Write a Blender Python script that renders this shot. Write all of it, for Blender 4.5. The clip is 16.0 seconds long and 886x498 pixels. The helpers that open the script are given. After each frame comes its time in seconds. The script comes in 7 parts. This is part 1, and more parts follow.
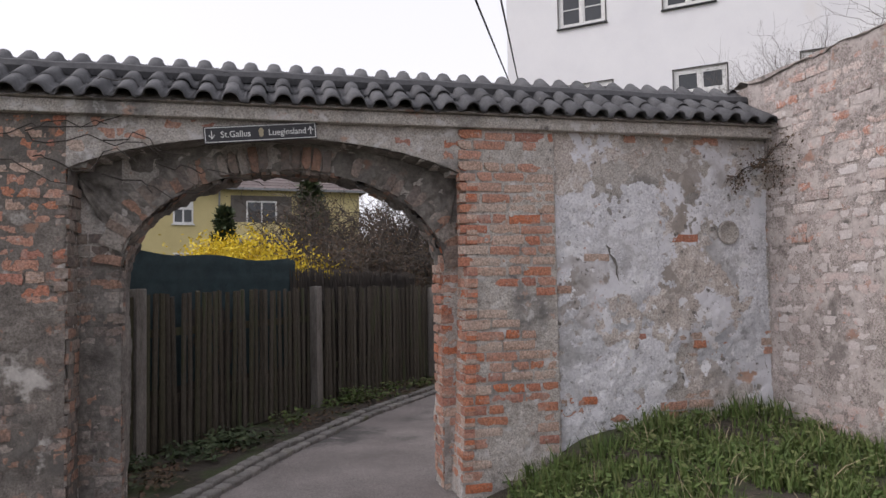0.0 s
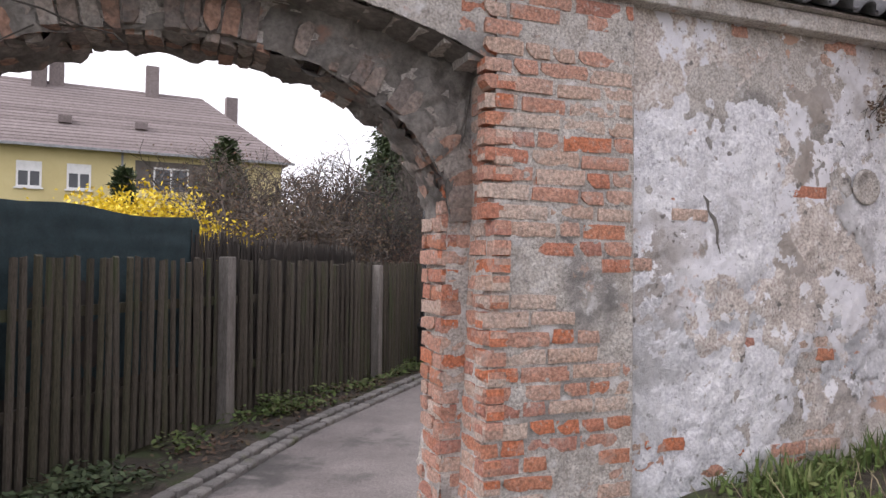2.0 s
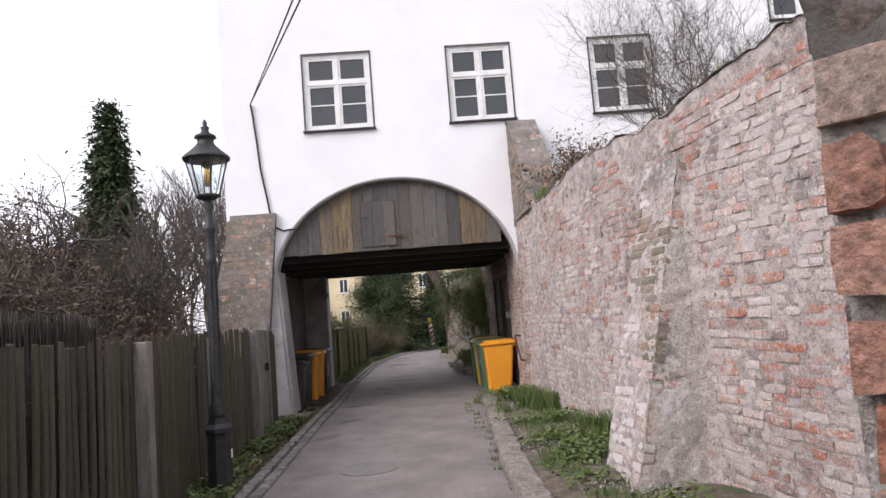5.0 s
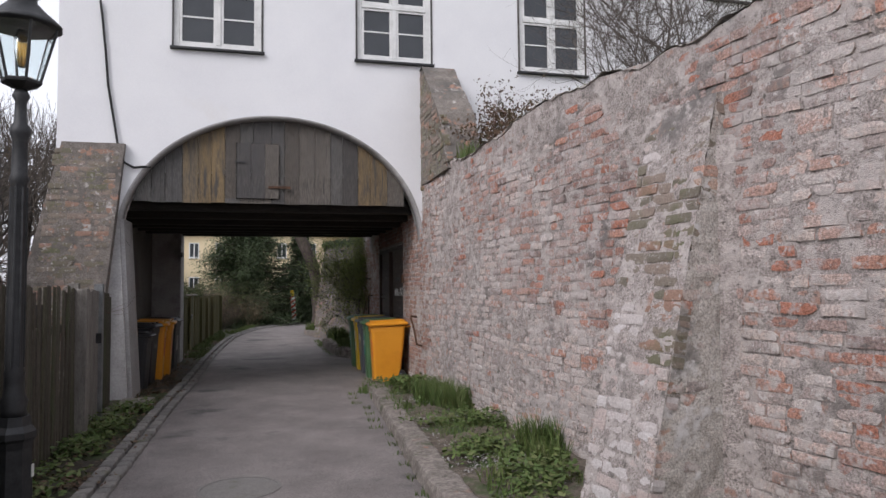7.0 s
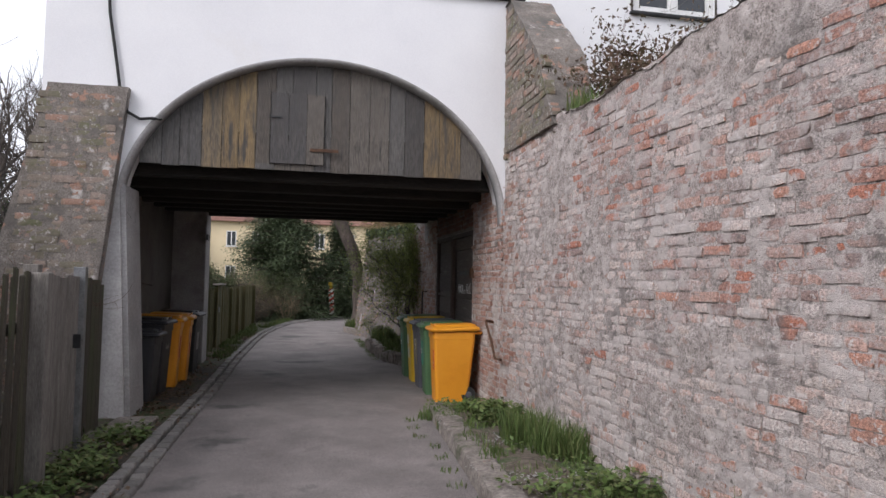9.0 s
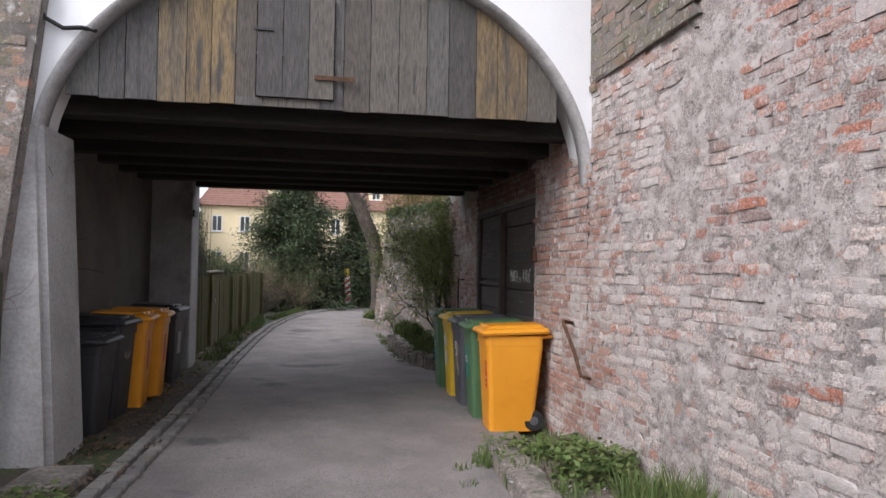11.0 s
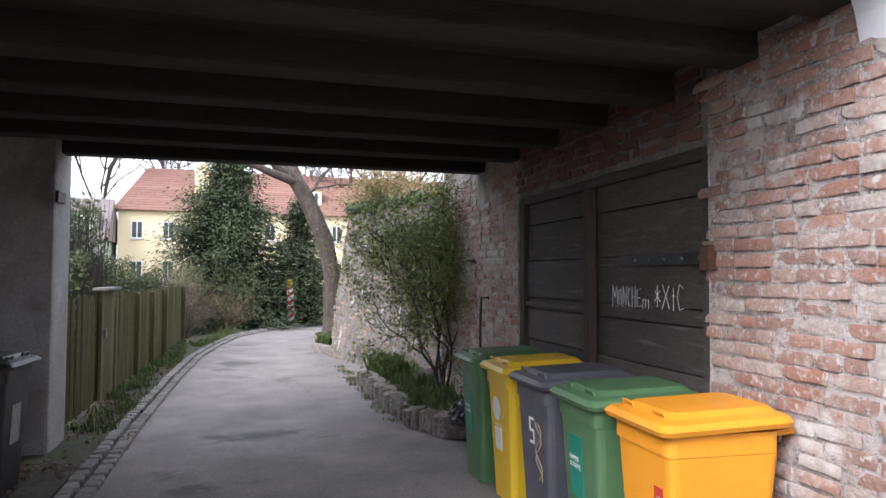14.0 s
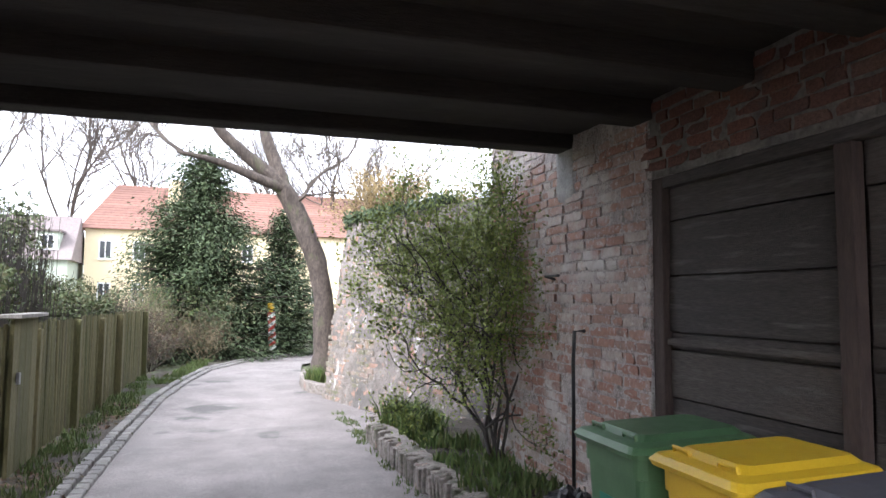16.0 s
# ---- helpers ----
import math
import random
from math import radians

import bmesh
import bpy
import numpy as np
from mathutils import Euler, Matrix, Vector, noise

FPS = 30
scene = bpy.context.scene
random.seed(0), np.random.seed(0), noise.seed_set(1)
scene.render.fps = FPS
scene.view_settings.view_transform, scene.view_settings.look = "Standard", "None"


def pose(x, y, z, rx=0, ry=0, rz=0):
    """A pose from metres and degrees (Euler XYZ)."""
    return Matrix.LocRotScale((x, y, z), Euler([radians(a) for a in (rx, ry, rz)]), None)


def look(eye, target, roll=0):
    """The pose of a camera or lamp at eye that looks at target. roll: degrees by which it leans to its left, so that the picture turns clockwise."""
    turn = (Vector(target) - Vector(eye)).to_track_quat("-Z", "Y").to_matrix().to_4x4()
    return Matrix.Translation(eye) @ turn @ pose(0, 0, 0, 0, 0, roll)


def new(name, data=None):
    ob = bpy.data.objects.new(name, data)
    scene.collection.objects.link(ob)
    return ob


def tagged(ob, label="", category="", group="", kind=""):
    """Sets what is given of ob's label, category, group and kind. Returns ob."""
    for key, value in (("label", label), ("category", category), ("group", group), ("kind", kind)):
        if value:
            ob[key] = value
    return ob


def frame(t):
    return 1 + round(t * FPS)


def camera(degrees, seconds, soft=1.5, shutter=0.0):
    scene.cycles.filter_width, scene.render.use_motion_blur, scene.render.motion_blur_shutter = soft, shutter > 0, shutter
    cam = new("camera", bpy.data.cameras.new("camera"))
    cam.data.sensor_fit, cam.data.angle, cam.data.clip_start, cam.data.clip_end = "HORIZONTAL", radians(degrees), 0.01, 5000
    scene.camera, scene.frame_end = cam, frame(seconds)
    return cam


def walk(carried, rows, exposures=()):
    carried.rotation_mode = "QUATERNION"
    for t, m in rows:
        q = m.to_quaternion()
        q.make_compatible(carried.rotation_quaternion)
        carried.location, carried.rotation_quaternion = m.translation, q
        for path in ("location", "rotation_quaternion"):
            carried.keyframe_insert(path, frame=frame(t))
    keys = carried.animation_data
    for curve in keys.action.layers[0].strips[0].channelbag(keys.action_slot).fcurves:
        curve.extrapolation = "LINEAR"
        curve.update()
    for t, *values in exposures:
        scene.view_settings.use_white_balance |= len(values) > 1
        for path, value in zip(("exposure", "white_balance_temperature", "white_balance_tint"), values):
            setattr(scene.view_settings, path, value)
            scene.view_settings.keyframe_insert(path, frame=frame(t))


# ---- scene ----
cam = camera(66.35, 16.0)
PATH = [
    (0, pose(3.397, -16.850, 1.692, 92.63, 1.02, 26.76)),
    (0.5, pose(3.062, -16.348, 1.689, 90.45, -0.74, 27.67)),
    (1, pose(2.714, -15.927, 1.651, 89.26, 0.38, 25.27)),
    (1.5, pose(2.376, -15.426, 1.626, 90.86, -0.58, 21.09)),
    (2, pose(2.020, -14.996, 1.586, 91.32, -0.65, 20.02)),
    (2.5, pose(1.659, -14.506, 1.592, 91.57, -0.35, 18.15)),
    (3, pose(1.324, -14.073, 1.604, 90.03, 0.59, 13.30)),
    (3.5, pose(0.980, -13.617, 1.606, 89.05, 3.27, 4.86)),
    (4, pose(0.720, -13.189, 1.630, 91.46, 2.16, 2.56)),
    (4.2, pose(0.628, -13.000, 1.620, 93.25, 3.28, 1.94)),
    (6.3, pose(-0.052, -11.234, 1.596, 96.28, 0.85, -10.33)),
    (6.5, pose(-0.075, -11.022, 1.600, 94.73, 0.44, -11.78)),
    (7, pose(-0.134, -10.452, 1.583, 93.18, 0.60, -14.33)),
    (7.5, pose(-0.165, -9.870, 1.596, 94.42, -0.36, -14.68)),
    (8, pose(-0.185, -9.262, 1.561, 93.58, 1.01, -13.45)),
    (8.5, pose(-0.183, -8.624, 1.579, 93.90, -0.06, -13.74)),
    (8.7, pose(-0.177, -8.375, 1.590, 92.82, -1.25, -12.14)),
    (10.8, pose(-0.064, -5.782, 1.546, 93.00, -0.92, -10.14)),
    (11, pose(-0.056, -5.529, 1.570, 91.64, -0.99, -10.05)),
    (11.5, pose(-0.100, -4.961, 1.594, 91.06, 0.20, -11.62)),
    (12, pose(-0.079, -4.300, 1.600, 94.10, -1.03, -11.30)),
    (12.5, pose(-0.083, -3.664, 1.572, 93.20, -0.20, -11.52)),
    (13, pose(-0.114, -3.026, 1.592, 92.65, -1.49, -14.50)),
    (13.5, pose(-0.184, -2.430, 1.602, 91.19, -0.91, -14.41)),
    (14, pose(-0.236, -1.772, 1.623, 92.30, -0.30, -15.55)),
    (14.5, pose(-0.208, -1.174, 1.625, 91.99, -1.05, -13.28)),
    (15, pose(-0.212, -0.538, 1.622, 93.11, -1.19, -16.85)),
    (15.5, pose(-0.198, 0.041, 1.636, 94.78, -1.36, -15.19)),
    (16, pose(-0.269, 0.669, 1.611, 94.32, -0.47, -17.45)),
]
EXPOSURES = [(0.0, .1, 6500, 17), (1.0, .44, 6500, 18), (2.0, .84, 6500, 19), (4.2, .92, 6500, 19), (6.3, .15, 6350, 15), (8.7, .3, 6300, 15), (11.0, .85, 6250, 14), (12.5, 1.18, 6150, 14), (14.0, 1.6, 6000, 14), (15.0, 2.07, 6000, 13), (16.0, 2.2, 6000, 13)]
walk(cam, PATH, EXPOSURES)

# ---------------------------------------------------------------- sky and sun
world = bpy.data.worlds.new("overcast_sky")
scene.world = world
world.use_nodes = True
wn, wl = world.node_tree.nodes, world.node_tree.links
sky = wn.new("ShaderNodeTexSky")
sky.sky_type = "NISHITA"
sky.sun_disc = False
sky.sun_elevation, sky.sun_rotation = radians(38), radians(231)
sky.air_density, sky.dust_density = 1.0, 3.0
veil = wn.new("ShaderNodeHueSaturation")
veil.inputs["Saturation"].default_value = .30
wl.new(sky.outputs[0], veil.inputs["Color"])
cloud = wn.new("ShaderNodeMix")
cloud.data_type = "RGBA"
cloud.inputs[0].default_value = .65
cloud.inputs[7].default_value = (7.6, 7.8, 8.2, 1)
wl.new(veil.outputs[0], cloud.inputs[6])
wl.new(cloud.outputs[2], wn["Background"].inputs["Color"])
wn["Background"].inputs["Strength"].default_value = .15
sun = new("sun", bpy.data.lights.new("sun", "SUN"))
sun.data.energy, sun.data.angle, sun.data.color = 1.4, radians(30), (1, .97, .94)
sun.matrix_basis = look((0, 0, 20), (4.9, 3.9, 20 - 4.9))


# ---------------------------------------------------------------- helpers
rng = random.Random(7)


def thing(name, label, category, group="", kind="", at=None):
    ob = new(name)
    ob.empty_display_size = 0.2
    if at is not None:
        ob.matrix_basis = at
    return tagged(ob, label, category, group, kind)


def link(name, me, material, parent, label="", kind=""):
    if material is not None and not me.materials:
        me.materials.append(material)
    ob = new(name, me)
    ob.parent = parent
    return tagged(ob, label, "", "", kind)


def part(name, bm, material, parent, label="", smooth=False, kind=""):
    me = bpy.data.meshes.new(name)
    bm.to_mesh(me)
    bm.free()
    if smooth:
        me.polygons.foreach_set("use_smooth", [True] * len(me.polygons))
    return link(name, me, material, parent, label, kind)


def raw(name, verts, faces, material, parent=None, label="", smooth=False, kind=""):
    me = bpy.data.meshes.new(name)
    me.from_pydata([tuple(v) for v in verts], [], faces)
    if smooth:
        me.polygons.foreach_set("use_smooth", [True] * len(me.polygons))
    me.update()
    return link(name, me, material, parent, label, kind)


def box(bm, x0, x1, y0, y1, z0, z1, bevel=0.0):
    r = bmesh.ops.create_cube(bm, size=1)["verts"]
    for v in r:
        v.co = Vector((x0 + (v.co.x + .5) * (x1 - x0), y0 + (v.co.y + .5) * (y1 - y0), z0 + (v.co.z + .5) * (z1 - z0)))
    if bevel:
        es = list({e for v in r for e in v.link_edges})
        bmesh.ops.bevel(bm, geom=es, offset=bevel, segments=2, affect="EDGES", profile=.6)
    return r


def boxed(name, dims, material, parent, label="", bevel=0.0):
    bm = bmesh.new()
    box(bm, *dims, bevel=bevel)
    return part(name, bm, material, parent, label)


def lathe(bm, profile, n=16, at=(0, 0, 0), squash=1.0):
    """A turned body from (radius, height) pairs."""
    rows = []
    for r, z in profile:
        rows.append([bm.verts.new((at[0] + r * math.cos(2 * math.pi * k / n), at[1] + squash * r * math.sin(2 * math.pi * k / n), at[2] + z)) for k in range(n)])
    for a, b in zip(rows, rows[1:]):
        for k in range(n):
            bm.faces.new((a[k], a[(k + 1) % n], b[(k + 1) % n], b[k]))
    bm.faces.new(rows[0][::-1])
    bm.faces.new(rows[-1])


def tube(bm, pts, radii, n=6):
    """A tube along points."""
    rows = []
    for i, p in enumerate(pts):
        p = Vector(p)
        a = Vector(pts[max(i - 1, 0)])
        b = Vector(pts[min(i + 1, len(pts) - 1)])
        t = (b - a).normalized() if (b - a).length > 1e-9 else Vector((0, 0, 1))
        u = t.cross(Vector((.3, .2, 1)) if abs(t.z) < .9 else Vector((1, .1, 0))).normalized()
        v = t.cross(u)
        r = radii[i] if isinstance(radii, (list, tuple)) else radii
        rows.append([bm.verts.new(p + r * (math.cos(2 * math.pi * k / n) * u + math.sin(2 * math.pi * k / n) * v)) for k in range(n)])
    for a, b in zip(rows, rows[1:]):
        for k in range(n):
            bm.faces.new((a[k], a[(k + 1) % n], b[(k + 1) % n], b[k]))
    bm.faces.new(rows[0][::-1])
    bm.faces.new(rows[-1])


def smooth_noise(x, y, z=0.0):
    return noise.noise(Vector((x, y, z)))


def rough_noise(x, y, z=0.0):
    return noise.fractal(Vector((x, y, z)), 1.0, 2.0, 4)


# ---------------------------------------------------------------- materials
def material(name, tones, scale=6.0, rough=.85, bump=.3, bump_scale=60.0, patches=(), spread=0.0, metal=0.0, stretch=(1, 1, 1), fine=.25, hue=0.0):
    """A surface in world-size noise: tones from dark to light, patches of other colours (colour, size, low, high), spread per piece."""
    m = bpy.data.materials.new(name)
    m.use_nodes = True
    nt = m.node_tree
    nd, lk = nt.nodes, nt.links
    bsdf = nd["Principled BSDF"]
    geo = nd.new("ShaderNodeNewGeometry")
    mp = nd.new("ShaderNodeMapping")
    mp.inputs["Scale"].default_value = stretch
    lk.new(geo.outputs["Position"], mp.inputs["Vector"])

    def noisy(s, detail=5.0, shift=0.0):
        n = nd.new("ShaderNodeTexNoise")
        n.inputs["Scale"].default_value = s
        n.inputs["Detail"].default_value = detail
        n.inputs["Roughness"].default_value = .62
        if shift:
            mp2 = nd.new("ShaderNodeMapping")
            mp2.inputs["Location"].default_value = (shift, shift * .7, -shift)
            lk.new(mp.outputs[0], mp2.inputs["Vector"])
            lk.new(mp2.outputs[0], n.inputs["Vector"])
        else:
            lk.new(mp.outputs[0], n.inputs["Vector"])
        return n.outputs["Fac"]

    def mixed(kind, fac, a, b):
        x = nd.new("ShaderNodeMix")
        x.data_type, x.blend_type = "RGBA", kind
        for sock, val in ((x.inputs[0], fac), (x.inputs[6], a), (x.inputs[7], b)):
            if isinstance(val, bpy.types.NodeSocket):
                lk.new(val, sock)
            else:
                sock.default_value = val
        return x.outputs[2]

    def ramp(fac, stops):
        r = nd.new("ShaderNodeValToRGB")
        el = r.color_ramp.elements
        while len(el) < len(stops):
            el.new(.5)
        for e, (p, c) in zip(el, stops):
            e.position, e.color = p, (*c, 1)
        lk.new(fac, r.inputs[0])
        return r.outputs[0]

    def steps(fac, stops):
        sock = ramp(fac, [(max(p - .5 / len(stops), 0), c) for p, c in stops])
        sock.node.color_ramp.interpolation = "CONSTANT"
        return sock

    k = len(tones)
    if spread and k > 1:
        info = nd.new("ShaderNodeObjectInfo")
        add = nd.new("ShaderNodeMath")
        add.operation = "ADD"
        lk.new(info.outputs["Random"], add.inputs[0])
        lk.new(geo.outputs["Random Per Island"], add.inputs[1])
        fr = nd.new("ShaderNodeMath")
        fr.operation = "FRACT"
        lk.new(add.outputs[0], fr.inputs[0])
        each = steps(fr.outputs[0], [((i + .5) / k, t) for i, t in enumerate(tones)])
        over = ramp(noisy(scale), [(.3 + .4 * i / max(k - 1, 1), t) for i, t in enumerate(tones)])
        col = mixed("MIX", spread, over, each)
    else:
        col = ramp(noisy(scale), [(.3 + .4 * i / max(k - 1, 1), t) for i, t in enumerate(tones)])
    if fine:
        col = mixed("OVERLAY", fine, col, ramp(noisy(bump_scale * .6, 6.0, 3.1), [(.35, (.15,) * 3), (.65, (.85,) * 3)]))
    for i, (colour, size, low, high) in enumerate(patches):
        f = nd.new("ShaderNodeMapRange")
        f.inputs["From Min"].default_value, f.inputs["From Max"].default_value = low, high
        lk.new(noisy(size, 6.0, 11.3 + 7.7 * i), f.inputs["Value"])
        tone = mixed("OVERLAY", .3, (*colour, 1), ramp(noisy(bump_scale * .3, 3.0, 5.0), [(.3, (.3,) * 3), (.7, (.7,) * 3)]))
        col = mixed("MIX", f.outputs[0], col, tone)
    lk.new(col, bsdf.inputs["Base Color"])
    bsdf.inputs["Metallic"].default_value = metal
    rr = nd.new("ShaderNodeMapRange")
    rr.inputs["To Min"].default_value, rr.inputs["To Max"].default_value = max(rough - .12, .05), min(rough + .12, 1)
    lk.new(noisy(scale * 3, 3.0, 1.7), rr.inputs["Value"])
    lk.new(rr.outputs[0], bsdf.inputs["Roughness"])
    if bump:
        b = nd.new("ShaderNodeBump")
        b.inputs["Strength"].default_value = bump
        b.inputs["Distance"].default_value = .012
        lk.new(noisy(bump_scale, 6.0, 2.2), b.inputs["Height"])
        lk.new(b.outputs[0], bsdf.inputs["Normal"])
    return m


M = {}
M["asphalt"] = material("asphalt", [(.143, .126, .120), (.193, .172, .164), (.243, .218, .208)], 1.3, .9, .6, 160, [((.09, .084, .08), .55, .58, .64), ((.212, .192, .183), 2.2, .60, .68), ((.10, .094, .09), 6, .66, .74), ((.30, .28, .26), 90, .64, .72)], fine=.5)
M["soil"] = material("soil", [(.024, .019, .014), (.044, .035, .026), (.072, .058, .044)], 14, .95, 1.0, 60, [((.040, .055, .017), 1.4, .5, .6)])
M["earth_bed"] = material("earth_bed", [(.06, .045, .035), (.11, .088, .068), (.17, .145, .12)], 14, .95, .9, 45, [((.05, .075, .025), 2.5, .52, .62)])
M["far_ground"] = material("far_ground", [(.05, .055, .025), (.07, .075, .035), (.09, .085, .05)], .8, .95, .5, 20)
M["brick_red"] = material("brick_red", [(.47, .345, .275), (.43, .17, .105), (.48, .37, .305), (.49, .155, .07), (.46, .30, .235), (.49, .27, .20), (.38, .175, .13), (.50, .41, .345), (.44, .23, .165), (.46, .19, .11), (.45, .255, .19)], 9, .92, 1.0, 110, [((.46, .42, .38), 3.2, .62, .82), ((.15, .135, .125), 4, .62, .80), ((.50, .46, .42), 26, .60, .72), ((.47, .42, .375), 5.5, .57, .80), ((.17, .13, .11), 40, .62, .70)], spread=.85, fine=.6)
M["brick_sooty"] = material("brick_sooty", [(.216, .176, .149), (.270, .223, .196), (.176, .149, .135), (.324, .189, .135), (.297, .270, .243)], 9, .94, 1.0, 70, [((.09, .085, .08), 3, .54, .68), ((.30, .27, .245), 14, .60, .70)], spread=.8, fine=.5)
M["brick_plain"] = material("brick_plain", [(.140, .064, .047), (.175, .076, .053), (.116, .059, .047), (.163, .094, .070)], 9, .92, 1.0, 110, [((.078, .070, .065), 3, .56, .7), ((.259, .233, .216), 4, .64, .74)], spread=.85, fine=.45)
M["brick_pale"] = material("brick_pale", [(.450, .373, .343), (.500, .388, .347), (.530, .470, .444), (.450, .291, .241), (.540, .485, .458), (.360, .296, .275), (.490, .369, .323), (.440, .218, .154), (.530, .451, .415), (.320, .272, .256), (.480, .407, .367)], 9, .92, 1.0, 110, [((.560, .509, .487), 1.1, .55, .66), ((.220, .197, .186), 1.7, .57, .68), ((.560, .509, .482), 7, .56, .64), ((.190, .170, .159), 9, .60, .68), ((.470, .422, .400), 6.5, .51, .60), ((.560, .519, .502), 22, .57, .63)], spread=.85, fine=.62)
M["brick_rose"] = material("brick_rose", [(.378, .257, .220), (.414, .207, .154), (.440, .349, .320), (.352, .183, .141), (.458, .382, .357), (.290, .207, .187), (.440, .282, .232), (.405, .158, .100), (.334, .249, .224), (.264, .195, .178)], 9, .92, 1.0, 110, [((.475, .415, .394), 1.1, .57, .68), ((.176, .149, .141), 1.7, .57, .68), ((.475, .415, .394), 7, .57, .65), ((.158, .137, .129), 9, .60, .68), ((.414, .361, .344), 6.5, .53, .62), ((.493, .440, .423), 22, .58, .64)], spread=.85, fine=.62)
M["brick_lime"] = material("brick_lime", [(.527, .484, .468), (.561, .510, .497), (.476, .391, .365), (.578, .544, .535)], 9, .92, 1.0, 110, [((.48, .26, .20), 3.0, .60, .68), ((.30, .28, .27), 5, .64, .74)], spread=.8)
M["brick_moss"] = material("brick_moss", [(.22, .185, .15), (.17, .155, .115), (.27, .21, .175), (.16, .14, .11), (.32, .19, .14)], 9, .92, 1.0, 110, [((.14, .14, .08), 2.2, .50, .64), ((.46, .43, .41), 20, .56, .68)], spread=.8)
M["brick_inner"] = material("brick_inner", [(.299, .150, .110), (.352, .202, .154), (.378, .273, .229), (.273, .167, .136), (.396, .343, .308)], 9, .9, .9, 70, [((.52, .49, .465), 2.2, .52, .64), ((.50, .47, .45), 24, .55, .66), ((.10, .09, .085), 3, .64, .76)], spread=.8)
M["mortar_wall"] = material("mortar_wall", [(.363, .325, .291), (.451, .415, .380), (.529, .500, .468)], 14, .95, 1.0, 130, [((.206, .195, .187), 1.5, .54, .66), ((.431, .290, .229), 6, .62, .68), ((.608, .590, .582), 8, .56, .66), ((.147, .135, .130), 9, .63, .70), ((.167, .150, .146), 30, .63, .70)], fine=.55)
M["mortar_pale"] = material("mortar_pale", [(.260, .223, .207), (.360, .315, .294), (.440, .393, .372)], 12, .95, 1.0, 120, [((.180, .163, .154), 1.2, .56, .70), ((.500, .456, .439), 1.0, .56, .66), ((.380, .233, .183), 7, .60, .68), ((.150, .136, .125), 8, .60, .70), ((.470, .422, .400), 6.5, .51, .60), ((.160, .141, .130), 26, .60, .66)], fine=.65)
M["plaster_peeling"] = material("plaster_peeling", [(.441, .388, .345), (.545, .484, .441), (.626, .581, .554)], 9, .93, 1.0, 110, [((.742, .735, .768), 2.3, .50, .52), ((.348, .308, .277), 1.3, .57, .59), ((.510, .331, .249), 3.0, .62, .66), ((.418, .388, .373), .9, .50, .62), ((.174, .160, .147), 9, .62, .66), ((.812, .804, .825), 6, .60, .62), ((.278, .257, .243), 24, .62, .66)], fine=.6)
M["plaster_flake"] = material("plaster_flake", [(.572, .567, .589), (.660, .654, .680), (.748, .741, .756)], 5, .93, 1.0, 90, [((.440, .431, .432), 1.6, .52, .64), ((.275, .262, .254), 7, .62, .70), ((.792, .785, .799), 9, .58, .64), ((.308, .300, .297), 30, .61, .66), ((.330, .338, .356), .8, .56, .70)], fine=.65)
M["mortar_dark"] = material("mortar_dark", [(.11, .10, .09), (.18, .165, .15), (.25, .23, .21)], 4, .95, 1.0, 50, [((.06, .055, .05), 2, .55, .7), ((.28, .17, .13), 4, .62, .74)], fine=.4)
M["white_render"] = material("white_render", [(.66, .66, .68), (.70, .70, .715), (.73, .73, .74)], .8, .9, .25, 120, [((.66, .64, .62), .7, .62, .8), ((.60, .57, .54), 4, .70, .85)], fine=.1)
M["grey_render"] = material("grey_render", [(.26, .25, .245), (.33, .32, .315), (.40, .39, .385)], 1.6, .9, .4, 60, [((.18, .17, .165), 1.3, .56, .7), ((.46, .45, .44), 2.4, .62, .72)], fine=.2)
# render whose dark tones carry the shade of the passage recess
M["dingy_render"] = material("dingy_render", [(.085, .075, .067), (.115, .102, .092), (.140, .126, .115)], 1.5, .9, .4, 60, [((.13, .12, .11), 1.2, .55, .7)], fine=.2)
M["tile_grey"] = material("tile_grey", [(.055, .055, .06), (.075, .075, .08), (.10, .10, .105)], 7, .75, .3, 80, [((.13, .125, .12), 9, .62, .74)], spread=.5)
M["wood_grey"] = material("wood_grey", [(.055, .052, .05), (.10, .096, .092), (.085, .072, .06), (.065, .062, .062), (.12, .105, .09), (.075, .073, .072)], 2, .85, .8, 30, [((.045, .042, .04), 4, .56, .68)], spread=.7, stretch=(6, 6, .7), fine=.5)
M["wood_ochre"] = material("wood_ochre", [(.15, .105, .055), (.11, .09, .065), (.20, .14, .07), (.13, .105, .075)], 2, .85, .8, 30, [((.06, .055, .05), 3, .52, .66)], spread=.5, stretch=(6, 6, .7), fine=.5)
M["mortar_stained"] = material("mortar_stained", [(.128, .111, .099), (.184, .162, .144), (.242, .217, .191)], 8, .95, 1.0, 110, [((.12, .11, .10), 1.3, .50, .64), ((.36, .21, .15), 6, .58, .66), ((.48, .45, .42), 4, .60, .68)], fine=.5)
M["wood_dark"] = material("wood_dark", [(.052, .044, .040), (.077, .065, .058), (.105, .087, .076)], 3, .75, .9, 40, [((.154, .138, .127), 3, .56, .72)], spread=.6, stretch=(5, .7, 8), fine=.5)
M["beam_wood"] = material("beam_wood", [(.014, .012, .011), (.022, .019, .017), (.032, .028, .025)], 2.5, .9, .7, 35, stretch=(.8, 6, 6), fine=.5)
M["fence_wood"] = material("fence_wood", [(.040, .033, .024), (.060, .050, .037), (.082, .070, .055), (.055, .053, .028)], 3, .9, .6, 50, [((.055, .065, .03), 1.6, .54, .68)], spread=.6, stretch=(5, 5, .6), fine=.5)
